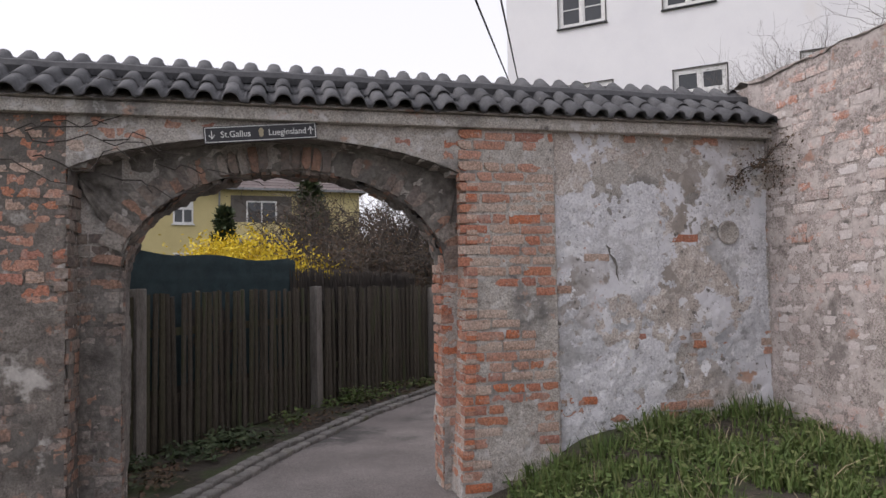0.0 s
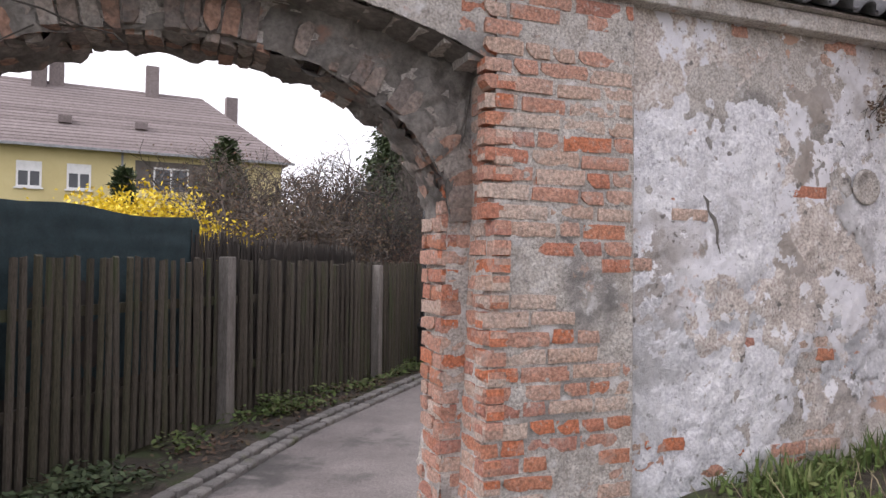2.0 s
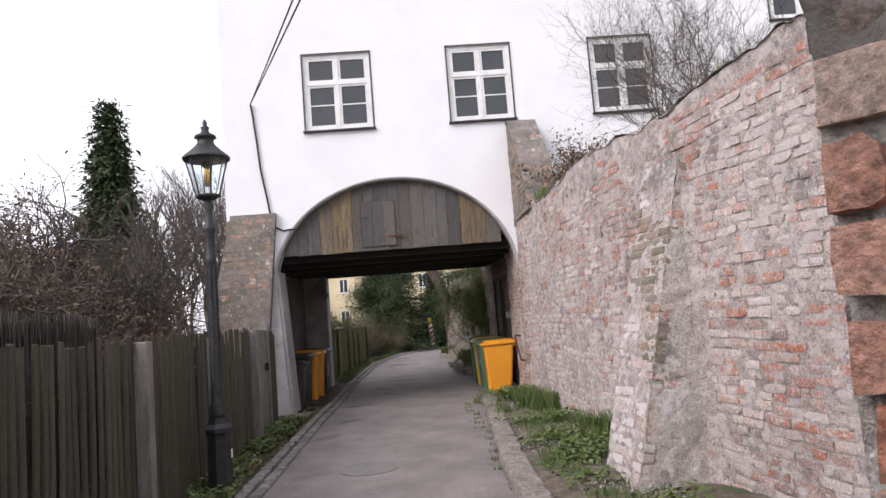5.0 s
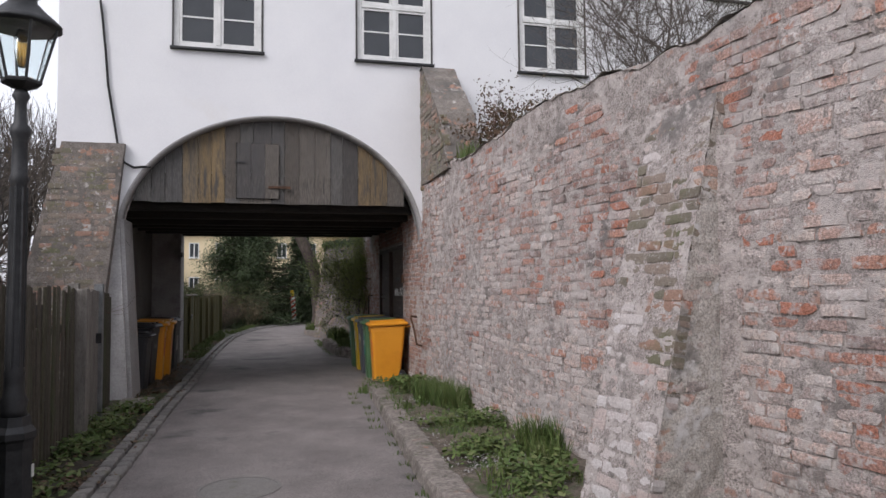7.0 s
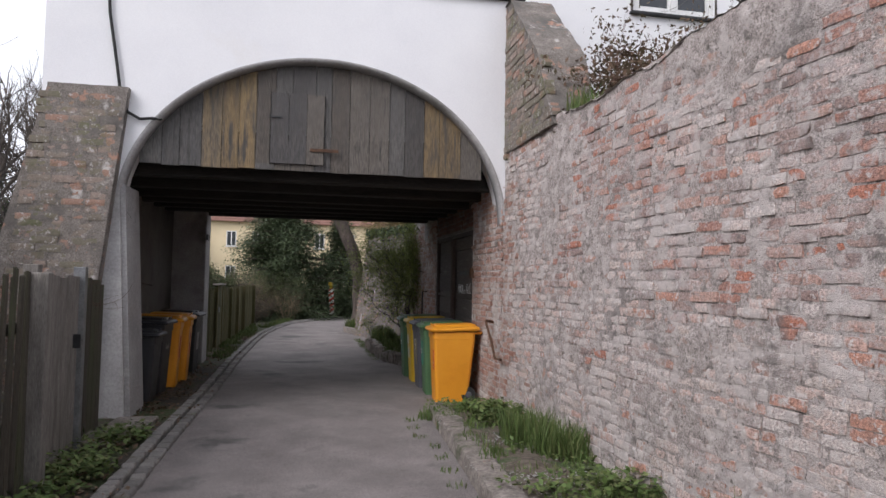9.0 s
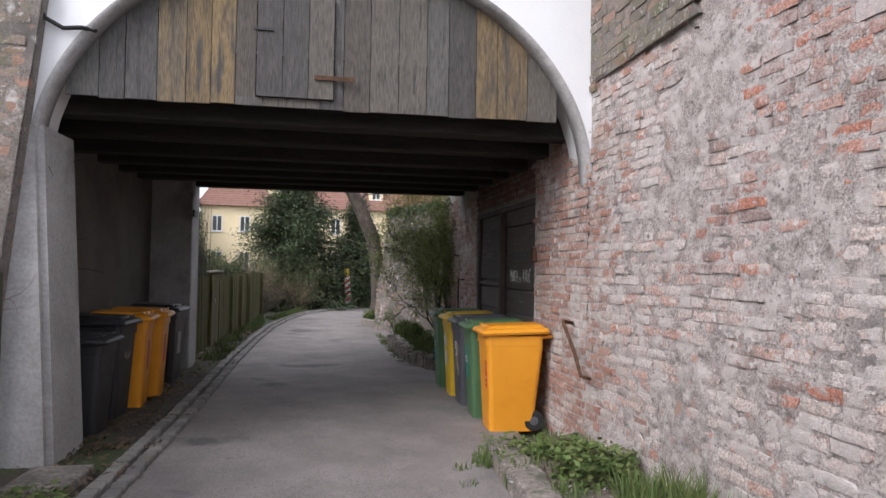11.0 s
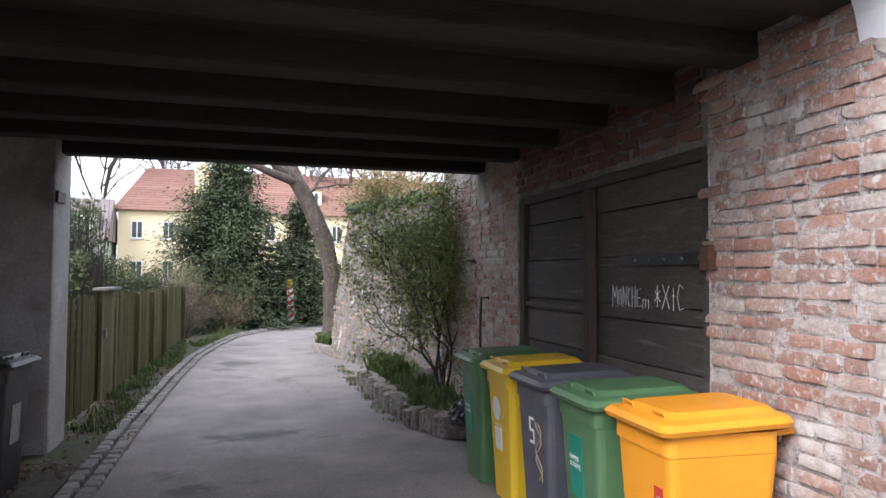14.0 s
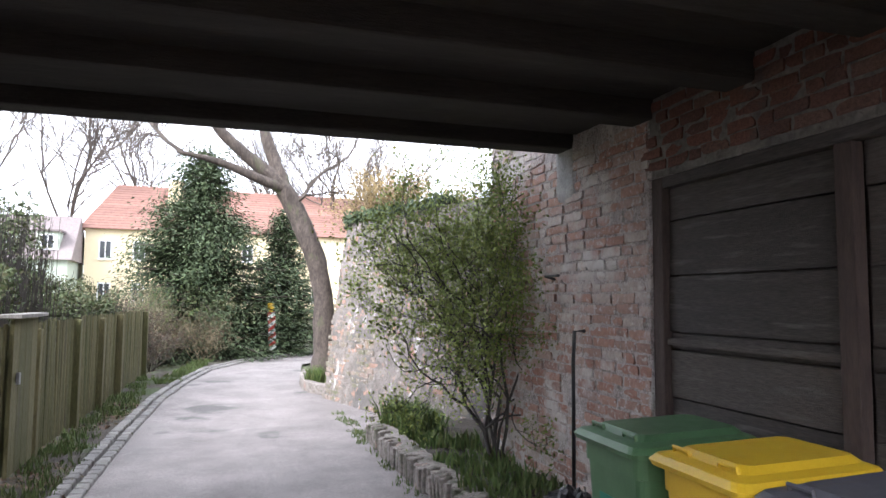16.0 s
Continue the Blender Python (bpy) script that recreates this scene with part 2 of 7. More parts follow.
M["fence_green"] = material("fence_green", [(.052, .053, .016), (.077, .076, .026), (.105, .091, .040), (.070, .066, .024)], 3, .9, .6, 50, [((.052, .043, .024), 1.6, .56, .7)], spread=.6, stretch=(5, 5, .6), fine=.5)
M["post_wood"] = material("post_wood", [(.12, .11, .095), (.17, .155, .14), (.22, .205, .185)], 4, .9, .5, 60, stretch=(4, 4, .6), fine=.4)
M["stone_sett"] = material("stone_sett", [(.13, .122, .115), (.18, .17, .16), (.23, .215, .20)], 9, .88, .5, 90, [((.12, .12, .08), 4, .58, .7)], spread=.6)
M["stone_edge"] = material("stone_edge", [(.13, .115, .10), (.20, .175, .155), (.27, .24, .215)], 7, .92, .9, 50, [((.08, .085, .05), 3, .56, .68), ((.30, .17, .12), 5, .62, .72)], fine=.5)
M["gate_brown"] = material("gate_brown", [(.035, .022, .018), (.05, .032, .026), (.065, .043, .034)], 6, .8, .4, 60, stretch=(5, 5, .7), fine=.3)
M["iron_dark"] = material("iron_dark", [(.018, .019, .02), (.028, .029, .031), (.04, .04, .042)], 12, .5, .2, 120, metal=.35, fine=.2)
M["rust"] = material("rust", [(.05, .028, .018), (.09, .045, .025), (.13, .065, .035)], 14, .85, .5, 100, metal=.2)
M["zinc"] = material("zinc", [(.16, .165, .17), (.22, .225, .23), (.28, .285, .29)], 6, .5, .15, 80, metal=.6)
M["paint_white"] = material("paint_white", [(.55, .55, .54), (.64, .64, .63), (.70, .70, .69)], 5, .6, .2, 70, fine=.15)
M["plastic_orange"] = material("plastic_orange", [(.62, .24, .012), (.67, .27, .015), (.70, .29, .018)], 3, .45, .05, 200, [((.45, .19, .02), 6, .68, .8)], fine=.08)
M["plastic_yellow"] = material("plastic_yellow", [(.60, .38, .018), (.65, .42, .02), (.68, .44, .025)], 3, .45, .05, 200, [((.42, .28, .03), 6, .68, .8)], fine=.08)
M["plastic_green"] = material("plastic_green", [(.053, .117, .051), (.068, .142, .064), (.085, .170, .077)], 3, .5, .05, 200, fine=.08)
M["plastic_grey"] = material("plastic_grey", [(.064, .064, .076), (.082, .082, .096), (.100, .100, .114)], 3, .5, .05, 200, fine=.08)
M["plastic_black"] = material("plastic_black", [(.018, .018, .02), (.024, .024, .027), (.03, .03, .034)], 3, .5, .05, 200, fine=.08)
M["rubber"] = material("rubber", [(.012, .012, .012), (.018, .018, .018)], 8, .8, .2, 150)
M["leaf_grass"] = material("leaf_grass", [(.048, .085, .017), (.068, .112, .024), (.098, .138, .034), (.128, .138, .05)], 3, .7, 0, 50, spread=.7, fine=0)
M["leaf_dark"] = material("leaf_dark", [(.028, .046, .020), (.042, .066, .026), (.058, .085, .033), (.075, .098, .04)], 2, .75, 0, 50, spread=.7, fine=0)
M["leaf_spring"] = material("leaf_spring", [(.06, .10, .02), (.09, .13, .03), (.12, .15, .04), (.09, .085, .035)], 3, .7, 0, 50, spread=.7, fine=0)
M["leaf_fresh"] = material("leaf_fresh", [(.120, .168, .028), (.168, .216, .039), (.204, .240, .055), (.108, .144, .033)], 3, .7, 0, 50, spread=.7, fine=0)
M["leaf_hedge"] = material("leaf_hedge", [(.035, .05, .018), (.055, .075, .025), (.075, .095, .032), (.095, .085, .04)], 2, .75, 0, 50, spread=.7, fine=0)
M["leaf_yellow"] = material("leaf_yellow", [(.50, .36, .01), (.62, .46, .015), (.70, .53, .03)], 3, .7, 0, 50, spread=.7, fine=0)
M["leaf_dry"] = material("leaf_dry", [(.20, .14, .06), (.28, .20, .09), (.34, .26, .12), (.16, .12, .06)], 3, .8, 0, 50, spread=.7, fine=0)
M["leaf_brown"] = material("leaf_brown", [(.09, .055, .035), (.13, .08, .05), (.07, .06, .03)], 3, .8, 0, 50, spread=.7, fine=0)
M["bark"] = material("bark", [(.046, .036, .029), (.074, .058, .048), (.105, .085, .071)], 5, .92, .9, 30, [((.082, .086, .045), 2, .58, .7)], stretch=(2, 2, .8), fine=.4)
M["twig"] = material("twig", [(.055, .045, .038), (.085, .07, .058), (.12, .10, .085)], 5, .9, 0, 30, fine=0)
M["twig_dark"] = material("twig_dark", [(.03, .026, .023), (.045, .038, .033), (.06, .05, .043)], 5, .9, 0, 30, fine=0)
M["twig_red"] = material("twig_red", [(.085, .04, .032), (.11, .055, .042), (.13, .075, .06)], 5, .9, 0, 30, fine=0)
M["straw"] = material("straw", [(.22, .18, .11), (.30, .25, .16), (.36, .31, .21)], 5, .9, 0, 30, spread=.6, fine=0)
M["render_yellow"] = material("render_yellow", [(.47, .39, .19), (.52, .44, .22), (.56, .48, .25)], .5, .9, .1, 60, fine=.1)
M["render_cream"] = material("render_cream", [(.65, .54, .35), (.70, .58, .38), (.74, .62, .41)], .5, .9, .1, 60, fine=.1)
M["render_green"] = material("render_green", [(.36, .40, .33), (.42, .46, .38)], .5, .9, .1, 60, fine=.1)
M["roof_brown"] = material("roof_brown", [(.13, .105, .10), (.17, .14, .135), (.21, .175, .17)], 4, .85, .3, 20, spread=.5)
M["roof_red"] = material("roof_red", [(.170, .089, .068), (.212, .111, .085), (.255, .140, .111)], 3, .85, .3, 20, spread=.5)
M["sign_face"] = material("sign_face", [(.012, .012, .016), (.018, .018, .022)], 10, .45, 0, 50, fine=0)
M["sign_white"] = material("sign_white", [(.62, .62, .60), (.70, .70, .68)], 20, .6, 0, 50, fine=0)
M["red_paint"] = material("red_paint", [(.42, .03, .025), (.50, .04, .03)], 8, .5, .05, 100, fine=.05)
M["teal_label"] = material("teal_label", [(.01, .17, .12), (.015, .20, .14)], 8, .5, 0, 100, fine=.05)
M["net_blue"] = material("net_blue", [(.010, .026, .032), (.016, .036, .042), (.022, .045, .052)], 6, .8, .4, 150, fine=.3)
M["bag_black"] = material("bag_black", [(.02, .02, .022), (.03, .03, .033)], 8, .3, .3, 40, fine=0)
M["concrete"] = material("concrete", [(.24, .235, .225), (.31, .30, .29), (.36, .35, .335)], 5, .9, .5, 80, [((.15, .15, .12), 3, .58, .7)], fine=.3)


def glass(name, tint=(.9, .95, .95), rough=.03):
    m = bpy.data.materials.new(name)
    m.use_nodes = True
    b = m.node_tree.nodes["Principled BSDF"]
    b.inputs["Base Color"].default_value = (*tint, 1)
    b.inputs["Roughness"].default_value = rough
    b.inputs["IOR"].default_value = 1.45
    b.inputs["Transmission Weight"].default_value = 1.0
    return m


M["lamp_glass"] = glass("lamp_glass")
M["lamp_amber"] = glass("lamp_amber", (.75, .42, .10), .2)
M["pane_dark"] = material("pane_dark", [(.02, .023, .028), (.035, .04, .045)], 1.2, .15, 0, 50, fine=0)
M["pane_dark"].node_tree.nodes["Principled BSDF"].inputs["Specular IOR Level"].default_value = .6

# ---------------------------------------------------------------- brick and plaster building blocks
def brick_shape(l, h, d, r, dirt=1.0):
    """Points and faces of one worn brick: length on x, rough front near y = 0 facing -y, height on z, centred."""
    j = lambda a: r.uniform(-a, a)
    vs, fs = [], []
    nx = 4
    lost = [(.022 if r.random() < .16 * dirt else 0) for _ in range(4)]
    for k in range(3):
        for i in range(nx):
            u, w = i / (nx - 1) - .5, k / 2 - .5
            rim = i in (0, nx - 1) or k in (0, 2)
            corner = lost[(i > 1) + 2 * (k > 1)] if (i in (0, nx - 1) and k in (0, 2)) else 0
            x = u * l + j(.005) - math.copysign(corner, u)
            z = w * h + j(.004) - math.copysign(corner * .4, w)
            vs.append((x, (.005 if rim else 0) + j(.0028), z))
    for k in range(2):
        for i in range(nx - 1):
            a = k * nx + i
            fs.append((a, a + 1, a + nx + 1, a + nx))
    ring = [0, 1, 2, 3, 7, 11, 10, 9, 8, 4]
    base = len(vs)
    for i in ring:
        x, y, z = vs[i]
        vs.append((x, d, z))
    for n in range(10):
        m = (n + 1) % 10
        fs.append((ring[m], ring[n], base + n, base + m))
    return vs, fs


def shade_fronts(me):
    """Smooth fronts with crisp arrises."""
    me.polygons.foreach_set("use_smooth", [k % 16 < 6 for k in range(len(me.polygons))])
    for e in me.edges:
        a, b = e.vertices[0] % 22, e.vertices[1] % 22
        e.use_edge_sharp = a < 12 and b < 12 and a not in (5, 6) and b not in (5, 6)


BRICK_MESHES = {}


def brick_mesh(material_name, n):
    key = (material_name, n)
    if key not in BRICK_MESHES:
        r = random.Random(100 + n)
        me = bpy.data.meshes.new("brick")
        vs, fs = brick_shape((.25, .235, .12, .26, .115, .245)[n], .072, .09, r)
        me.from_pydata(vs, [], fs)
        shade_fronts(me)
        me.materials.append(M[material_name])
        BRICK_MESHES[key] = me
    return BRICK_MESHES[key]


def lay_bricks(parent, frame_m, width, z0, z1, material_name, shown, single, proud=.008, seed=1, course=.083, jitter=1.0, bend=None, label="worn fired brick", relief_amp=(.020, 6.0), joint=.012, wave=0.0):
    """Courses of bricks on the plane y = 0 of frame_m (front facing -y): shown(x, z) says whether and how far a brick stands out; single(x, z) whether it is an object of its own."""
    lay = random.Random(seed)
    verts, faces, count, nth = [], [], 0, 0
    z = z0 + course / 2
    row = 0
    while z < z1 - course * .4:
        x = lay.uniform(-.2, 0)
        while x < width - .03:
            n = lay.choice((0, 1, 3, 5, 2, 4) if row % 3 else (0, 1, 3, 5, 0, 2))
            l0 = (.25, .235, .12, .26, .115, .245)[n]
            l = l0 * (.84 if course < .075 else 1.0)
            xa, xb = max(x, 0.0), min(x + l, width)
            x += l + joint * .8 + lay.uniform(0, .006)
            nth += 1
            if xb - xa < .04:
                continue
            xc = (xa + xb) / 2
            zc = z + wave * smooth_noise(xc * .9, z * 1.3, seed)
            out = shown(xc, zc)
            if out is None:
                continue
            r = random.Random(seed * 100003 + nth)
            if relief_amp:
                m0 = (frame_m @ pose(xc, 0, zc)) if bend is None else bend(xc, zc)
                out += crust(m0.translation, relief_amp[0], relief_amp[1]) * .8
            sx = (xb - xa) / l0
            turn = pose(0, 0, 0, r.gauss(0, .9) * jitter, r.gauss(0, .8) * jitter, r.gauss(0, .9) * jitter)
            stand = -(out + r.uniform(-.004, .004) * jitter)
            high = r.gauss(0, .004) * jitter
            size = Matrix.Diagonal((sx * r.uniform(.94, 1.0), 1, r.uniform(.90, 1.06) * min((course - joint) / .072, 1.05), 1))
            place = (frame_m @ pose(xc, stand, zc + high) if bend is None else bend(xc, zc) @ pose(0, stand, high)) @ turn @ size
            if single(xc, zc) and count < 300:
                ob = new("brick", brick_mesh(material_name, n))
                ob.parent = parent
                ob.matrix_basis = place
                count += 1
            else:
                vs, fs = brick_shape(l0, .072, .09, r)
                k = len(verts)
                verts += [place @ Vector(v) for v in vs]
                faces += [tuple(i + k for i in f) for f in fs]
        z += course
        row += 1
    if verts:
        shade_fronts(raw("brickwork", verts, faces, M[material_name], parent, label, kind="stuff").data)


def coat(name, parent, place, nu, nv, relief, material_, label="", kind=""):
    """A rough coat of plaster or mortar: place(u, v) gives the point and the outward normal, relief(u, v) the depth."""
    vs, fs = [], []
    for i in range(nu + 1):
        for j in range(nv + 1):
            u, v = i / nu, j / nv
            p, n = place(u, v)
            vs.append(p + n * relief(u, v, p))
    for i in range(nu):
        for j in range(nv):
            a = i * (nv + 1) + j
            fs.append((a, a + nv + 1, a + nv + 2, a + 1))
    return raw(name, vs, fs, material_, parent, label, smooth=True, kind=kind)


def crust(p, amp=.012, size=6.0, seed=0.0):
    a = rough_noise(p.x * size + seed, p.y * size, p.z * size)
    b = rough_noise(p.x * 2.1 + seed, p.y * 2.1, p.z * 2.1 + 5)
    return amp * (a * .7 + b * .9) + .30 * amp * noise.noise(Vector((p.x * 24 + seed, p.y * 24, p.z * 24)))


def flat_place(m, x0, x1, z0, z1, y=0.0):
    n = (m.to_3x3() @ Vector((0, -1, 0))).normalized()

    def place(u, v):
        return m @ Vector((x0 + (x1 - x0) * u, y, z0 + (z1 - z0) * v)), n
    return place


# ---------------------------------------------------------------- ground, road, kerbs
def ribbon(name, left, right, z, material_, label, category, step=.25, wob=.0):
    """A strip of ground between two lines of the same number of points."""
    n = 60
    def sample(line):
        acc = [0.0]
        for a, b in zip(line, line[1:]):
            acc.append(acc[-1] + (Vector(b) - Vector(a)).length)
        pts = []
        for i in range(n * 3 + 1):
            d = acc[-1] * i / (n * 3)
            k = max(j for j in range(len(acc)) if acc[j] <= d + 1e-9)
            k = min(k, len(line) - 2)
            pts.append(Vector(line[k]).lerp(Vector(line[k + 1]), (d - acc[k]) / max(acc[k + 1] - acc[k], 1e-9)))
        return pts
    a, b = sample(left), sample(right)
    w = 12
    vs, fs = [], []
    for p, q in zip(a, b):
        for j in range(w + 1):
            v = p.lerp(q, j / w)
            vs.append((v.x, v.y, z + wob * rough_noise(v.x * 1.5, v.y * 1.5)))
    for i in range(len(a) - 1):
        for j in range(w):
            k = i * (w + 1) + j
            fs.append((k, k + 1, k + w + 2, k + w + 1))
    ob = raw(name, vs, fs, material_, smooth=True)
    return tagged(ob, label, category, kind="structure")


bm = bmesh.new()
bmesh.ops.create_grid(bm, x_segments=40, y_segments=40, size=400)
for v in bm.verts:
    v.co.z = -.06
ground = tagged(part("ground", bm, M["far_ground"], None), "dull green and brown ground running out to the horizon", "ground", kind="structure")

KERB_L = [(3.0, -20.5), (1.4, -17.0), (.1, -15.0), (-.75, -13.2), (-1.15, -11.5), (-1.42, -9.5), (-1.46, -7.3), (-1.46, -5.1), (-1.5, -1.0), (-1.47, 2.0), (-1.5, 6.0), (-1.45, 9.5), (-1.34, 12.4), (-1.1, 14.6), (-.75, 16.8), (0.0, 18.7), (.9, 20.1), (2.6, 21.6), (5.5, 23.0), (9, 24)]
KERB_R = [(6.5, -18.0), (4.4, -15.5), (2.6, -13.6), (1.2, -12.0), (1.0, -11.3), (.98, -10.0), (.98, -8.0), (1.03, -5.3), (1.14, -3.25), (1.32, 0.0), (1.75, .25), (1.95, 1.5), (1.95, 4.5), (1.62, 4.75), (1.36, 6.2), (1.40, 8.7), (2.2, 9.2), (1.75, 10.9), (1.3, 12.2), (1.04, 13.9), (1.5, 18), (5.5, 20.5), (9, 21)]
road = ribbon("road", KERB_L, KERB_R, 0.0, M["asphalt"], "worn grey asphalt lane with patches and cracks", "road", wob=.006)

VERGE_L = [(x - (1.6 if y < -13 else .95), y) for x, y in KERB_L]
verge = ribbon("verge", VERGE_L, [(x - .10, y) for x, y in KERB_L], .03, M["soil"], "bare brown earth strip with leaf litter along the fence", "verge", wob=.05)

# ---------------------------------------------------------------- first brick wall with the arched gateway
GATE = pose(1.18, -12.03, 0, 0, 0, 40.28)
X_L, X_R = -2.85, 0.0          # outer opening
XI_L, XI_R = -2.55, -.125       # inner opening
TOP = 3.0


def outer_arch(x):
    u = (x - (X_L + X_R) / 2) / ((X_R - X_L) / 2)
    return 2.50 + .27 * max(0.0, 1 - u * u) ** .8


def inner_arch(x):
    u = (x - (XI_L + XI_R) / 2) / ((XI_R - XI_L) / 2)
    return 1.80 + .76 * math.sqrt(max(0.0, 1 - u * u))


gate_wall = thing("garden_wall", "old weathered brick and plaster wall with a low arched gateway", "wall", kind="structure")
bm = bmesh.new()
def gbox(x0, x1, y0, y1, z0, z1):
    vs = box(bm, x0, x1, y0, y1, z0, z1)
    for v in vs:
        v.co = GATE @ v.co
gbox(-8.0, X_L, .03, .58, -.3, TOP)
gbox(X_R, 3.1, .03, .58, -.3, TOP)
for i in range(24):
    xa, xb = X_L + (X_R - X_L) * i / 24, X_L + (X_R - X_L) * (i + 1) / 24
    gbox(xa, xb, .03, .26, min(outer_arch(xa), outer_arch(xb)) + .02, TOP)
for i in range(24):
    xa, xb = XI_L + (XI_R - XI_L) * i / 24, XI_L + (XI_R - XI_L) * (i + 1) / 24
    gbox(xa, xb, .26, .58, max(inner_arch(xa), inner_arch(xb)) + .02, TOP)
gbox(X_L - .01, XI_L - .02, .28, .58, -.3, TOP)
gbox(XI_R + .02, X_R + .01, .28, .58, -.3, TOP)
part("wall_core", bm, M["mortar_wall"], gate_wall)

def pl(x0, x1, z0, z1, y=0.0):
    return flat_place(GATE, x0, x1, z0, z1, y)

rel = lambda u, v, p: crust(p, .020, 6.0)
coat("plaster_coat", gate_wall, pl(-4.6, X_L, -.3, TOP), 110, 190, rel, M["mortar_stained"])
def foot(z):
    return X_R - .10 * max(0.0, 1 - (z + .2) / 2.7) ** 2


def edged(f):
    return lambda u, v, p: f(u, v, p) * min(1.0, 9 * u, 9 * (1 - u)) * .55


coat("plaster_coat", gate_wall, lambda u, v: (GATE @ Vector((foot(-.3 + 3.3 * v) + (.74 - foot(-.3 + 3.3 * v)) * u, -.02, -.3 + 3.3 * v)), GATE.to_3x3() @ Vector((0, -1, 0))), 76, 260, edged(rel), M["mortar_wall"])
coat("peeling_plaster", gate_wall, pl(.74, 3.0, -.3, TOP, .03), 150, 200, lambda u, v, p: crust(p, .012, 9.0) + (.010 if rough_noise(p.x * 1.6, p.y * 1.6, p.z * 1.6 + 9) > .05 else 0) + (.007 if rough_noise(p.x * 3.1, p.y * 3.1, p.z * 3.1 + 4) > .0 else 0), M["plaster_peeling"], "sandy old plaster over brick")
coat("peeling_plaster", gate_wall, lambda u, v: (GATE @ Vector((.742, -.02 + .06 * v, -.3 + 3.3 * u)), GATE.to_3x3() @ Vector((1, 0, 0))), 60, 3, lambda u, v, p: 0.0, M["mortar_wall"])


def over_place(u, v):
    x = X_L + (X_R - X_L) * u
    z = outer_arch(x) + (TOP - outer_arch(x)) * v
    return GATE @ Vector((x, 0, z)), GATE.to_3x3() @ Vector((0, -1, 0))


coat("plaster_coat", gate_wall, over_place, 110, 16, rel, M["mortar_wall"])
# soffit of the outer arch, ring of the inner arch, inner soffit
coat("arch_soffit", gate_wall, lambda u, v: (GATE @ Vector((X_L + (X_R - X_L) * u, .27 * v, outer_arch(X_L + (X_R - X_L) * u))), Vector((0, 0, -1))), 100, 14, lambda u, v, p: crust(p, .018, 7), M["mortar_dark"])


def ring_place(u, v):
    a = math.pi * (1 - u)
    xi, zi = (XI_L + XI_R) / 2 + (XI_R - XI_L) / 2 * math.cos(a), 1.80 + .76 * math.sin(a)
    xo = min(max((X_L + X_R) / 2 + (X_R - X_L) / 2 * math.cos(a) * 1.25, X_L), X_R)
    zo = max(outer_arch(xo), zi + .02)
    return GATE @ Vector((xi + (xo - xi) * v, .26, zi + (zo - zi) * v)), GATE.to_3x3() @ Vector((0, -1, 0))


def soffit_place(u, v):
    a = math.pi * (1 - u)
    x, z = (XI_L + XI_R) / 2 + (XI_R - XI_L) / 2 * math.cos(a), 1.80 + .76 * math.sin(a)
    return GATE @ Vector((x, .26 + .31 * v, z)), (GATE.to_3x3() @ Vector((-math.cos(a), 0, -math.sin(a)))).normalized()


ragged = lambda u, v, p: crust(p, .045, 9.0) + .02 * (1 if smooth_noise(p.x * 8, p.y * 8, p.z * 8) > .1 else 0)
# ring and inner soffit take the darker mortar
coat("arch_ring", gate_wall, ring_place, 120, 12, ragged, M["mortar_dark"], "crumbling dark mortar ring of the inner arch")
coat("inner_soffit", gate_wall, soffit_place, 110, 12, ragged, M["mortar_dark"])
G3 = GATE.to_3x3()
# voussoirs of the inner arch, on its face and in its soffit
vs_, fs_ = [], []
vr = random.Random(61)
for i in range(50):
    a = math.pi * (i + .5) / 50
    x, z = (XI_L + XI_R) / 2 + (XI_R - XI_L) / 2 * math.cos(a), 1.80 + .76 * math.sin(a)
    tang = Vector((-(XI_R - XI_L) / 2 * math.sin(a), 0, .76 * math.cos(a))).normalized()
    out = Vector((-tang.z, 0, tang.x)) if -tang.z * math.cos(a) + tang.x * math.sin(a) > 0 else Vector((tang.z, 0, -tang.x))
    for l, at, ax, front in ((.20, .10, out, Vector((0, -1, 0))), (.15, 0, Vector((0, 1, 0)), -out), (.15, 0, Vector((0, 1, 0)), -out)):
        if vr.random() < .14:
            continue
        up = front.cross(ax) * -1
        c = Vector((x, .26, z)) + out * at
        if at == 0:
            c = Vector((x, .26 + (.085 if len(vs_) % 44 else .235), z))
        else:
            c += Vector((0, -.012 - vr.uniform(0, .035), 0))
        c += front * (vr.uniform(.0, .03) if at == 0 else 0)
        m = GATE @ Matrix(((ax.x, -front.x, up.x, c.x), (ax.y, -front.y, up.y, c.y), (ax.z, -front.z, up.z, c.z), (0, 0, 0, 1))) @ pose(0, 0, 0, vr.gauss(0, 2), vr.gauss(0, 2), vr.gauss(0, 2))
        v, f = brick_shape(l * vr.uniform(.8, 1.05), .066, .09, vr, 2.0)
        k = len(vs_)
        vs_ += [m @ Vector(q) for q in v]
        fs_ += [tuple(q + k for q in g) for g in f]
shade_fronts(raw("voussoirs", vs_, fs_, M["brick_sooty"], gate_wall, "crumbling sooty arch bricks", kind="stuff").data)
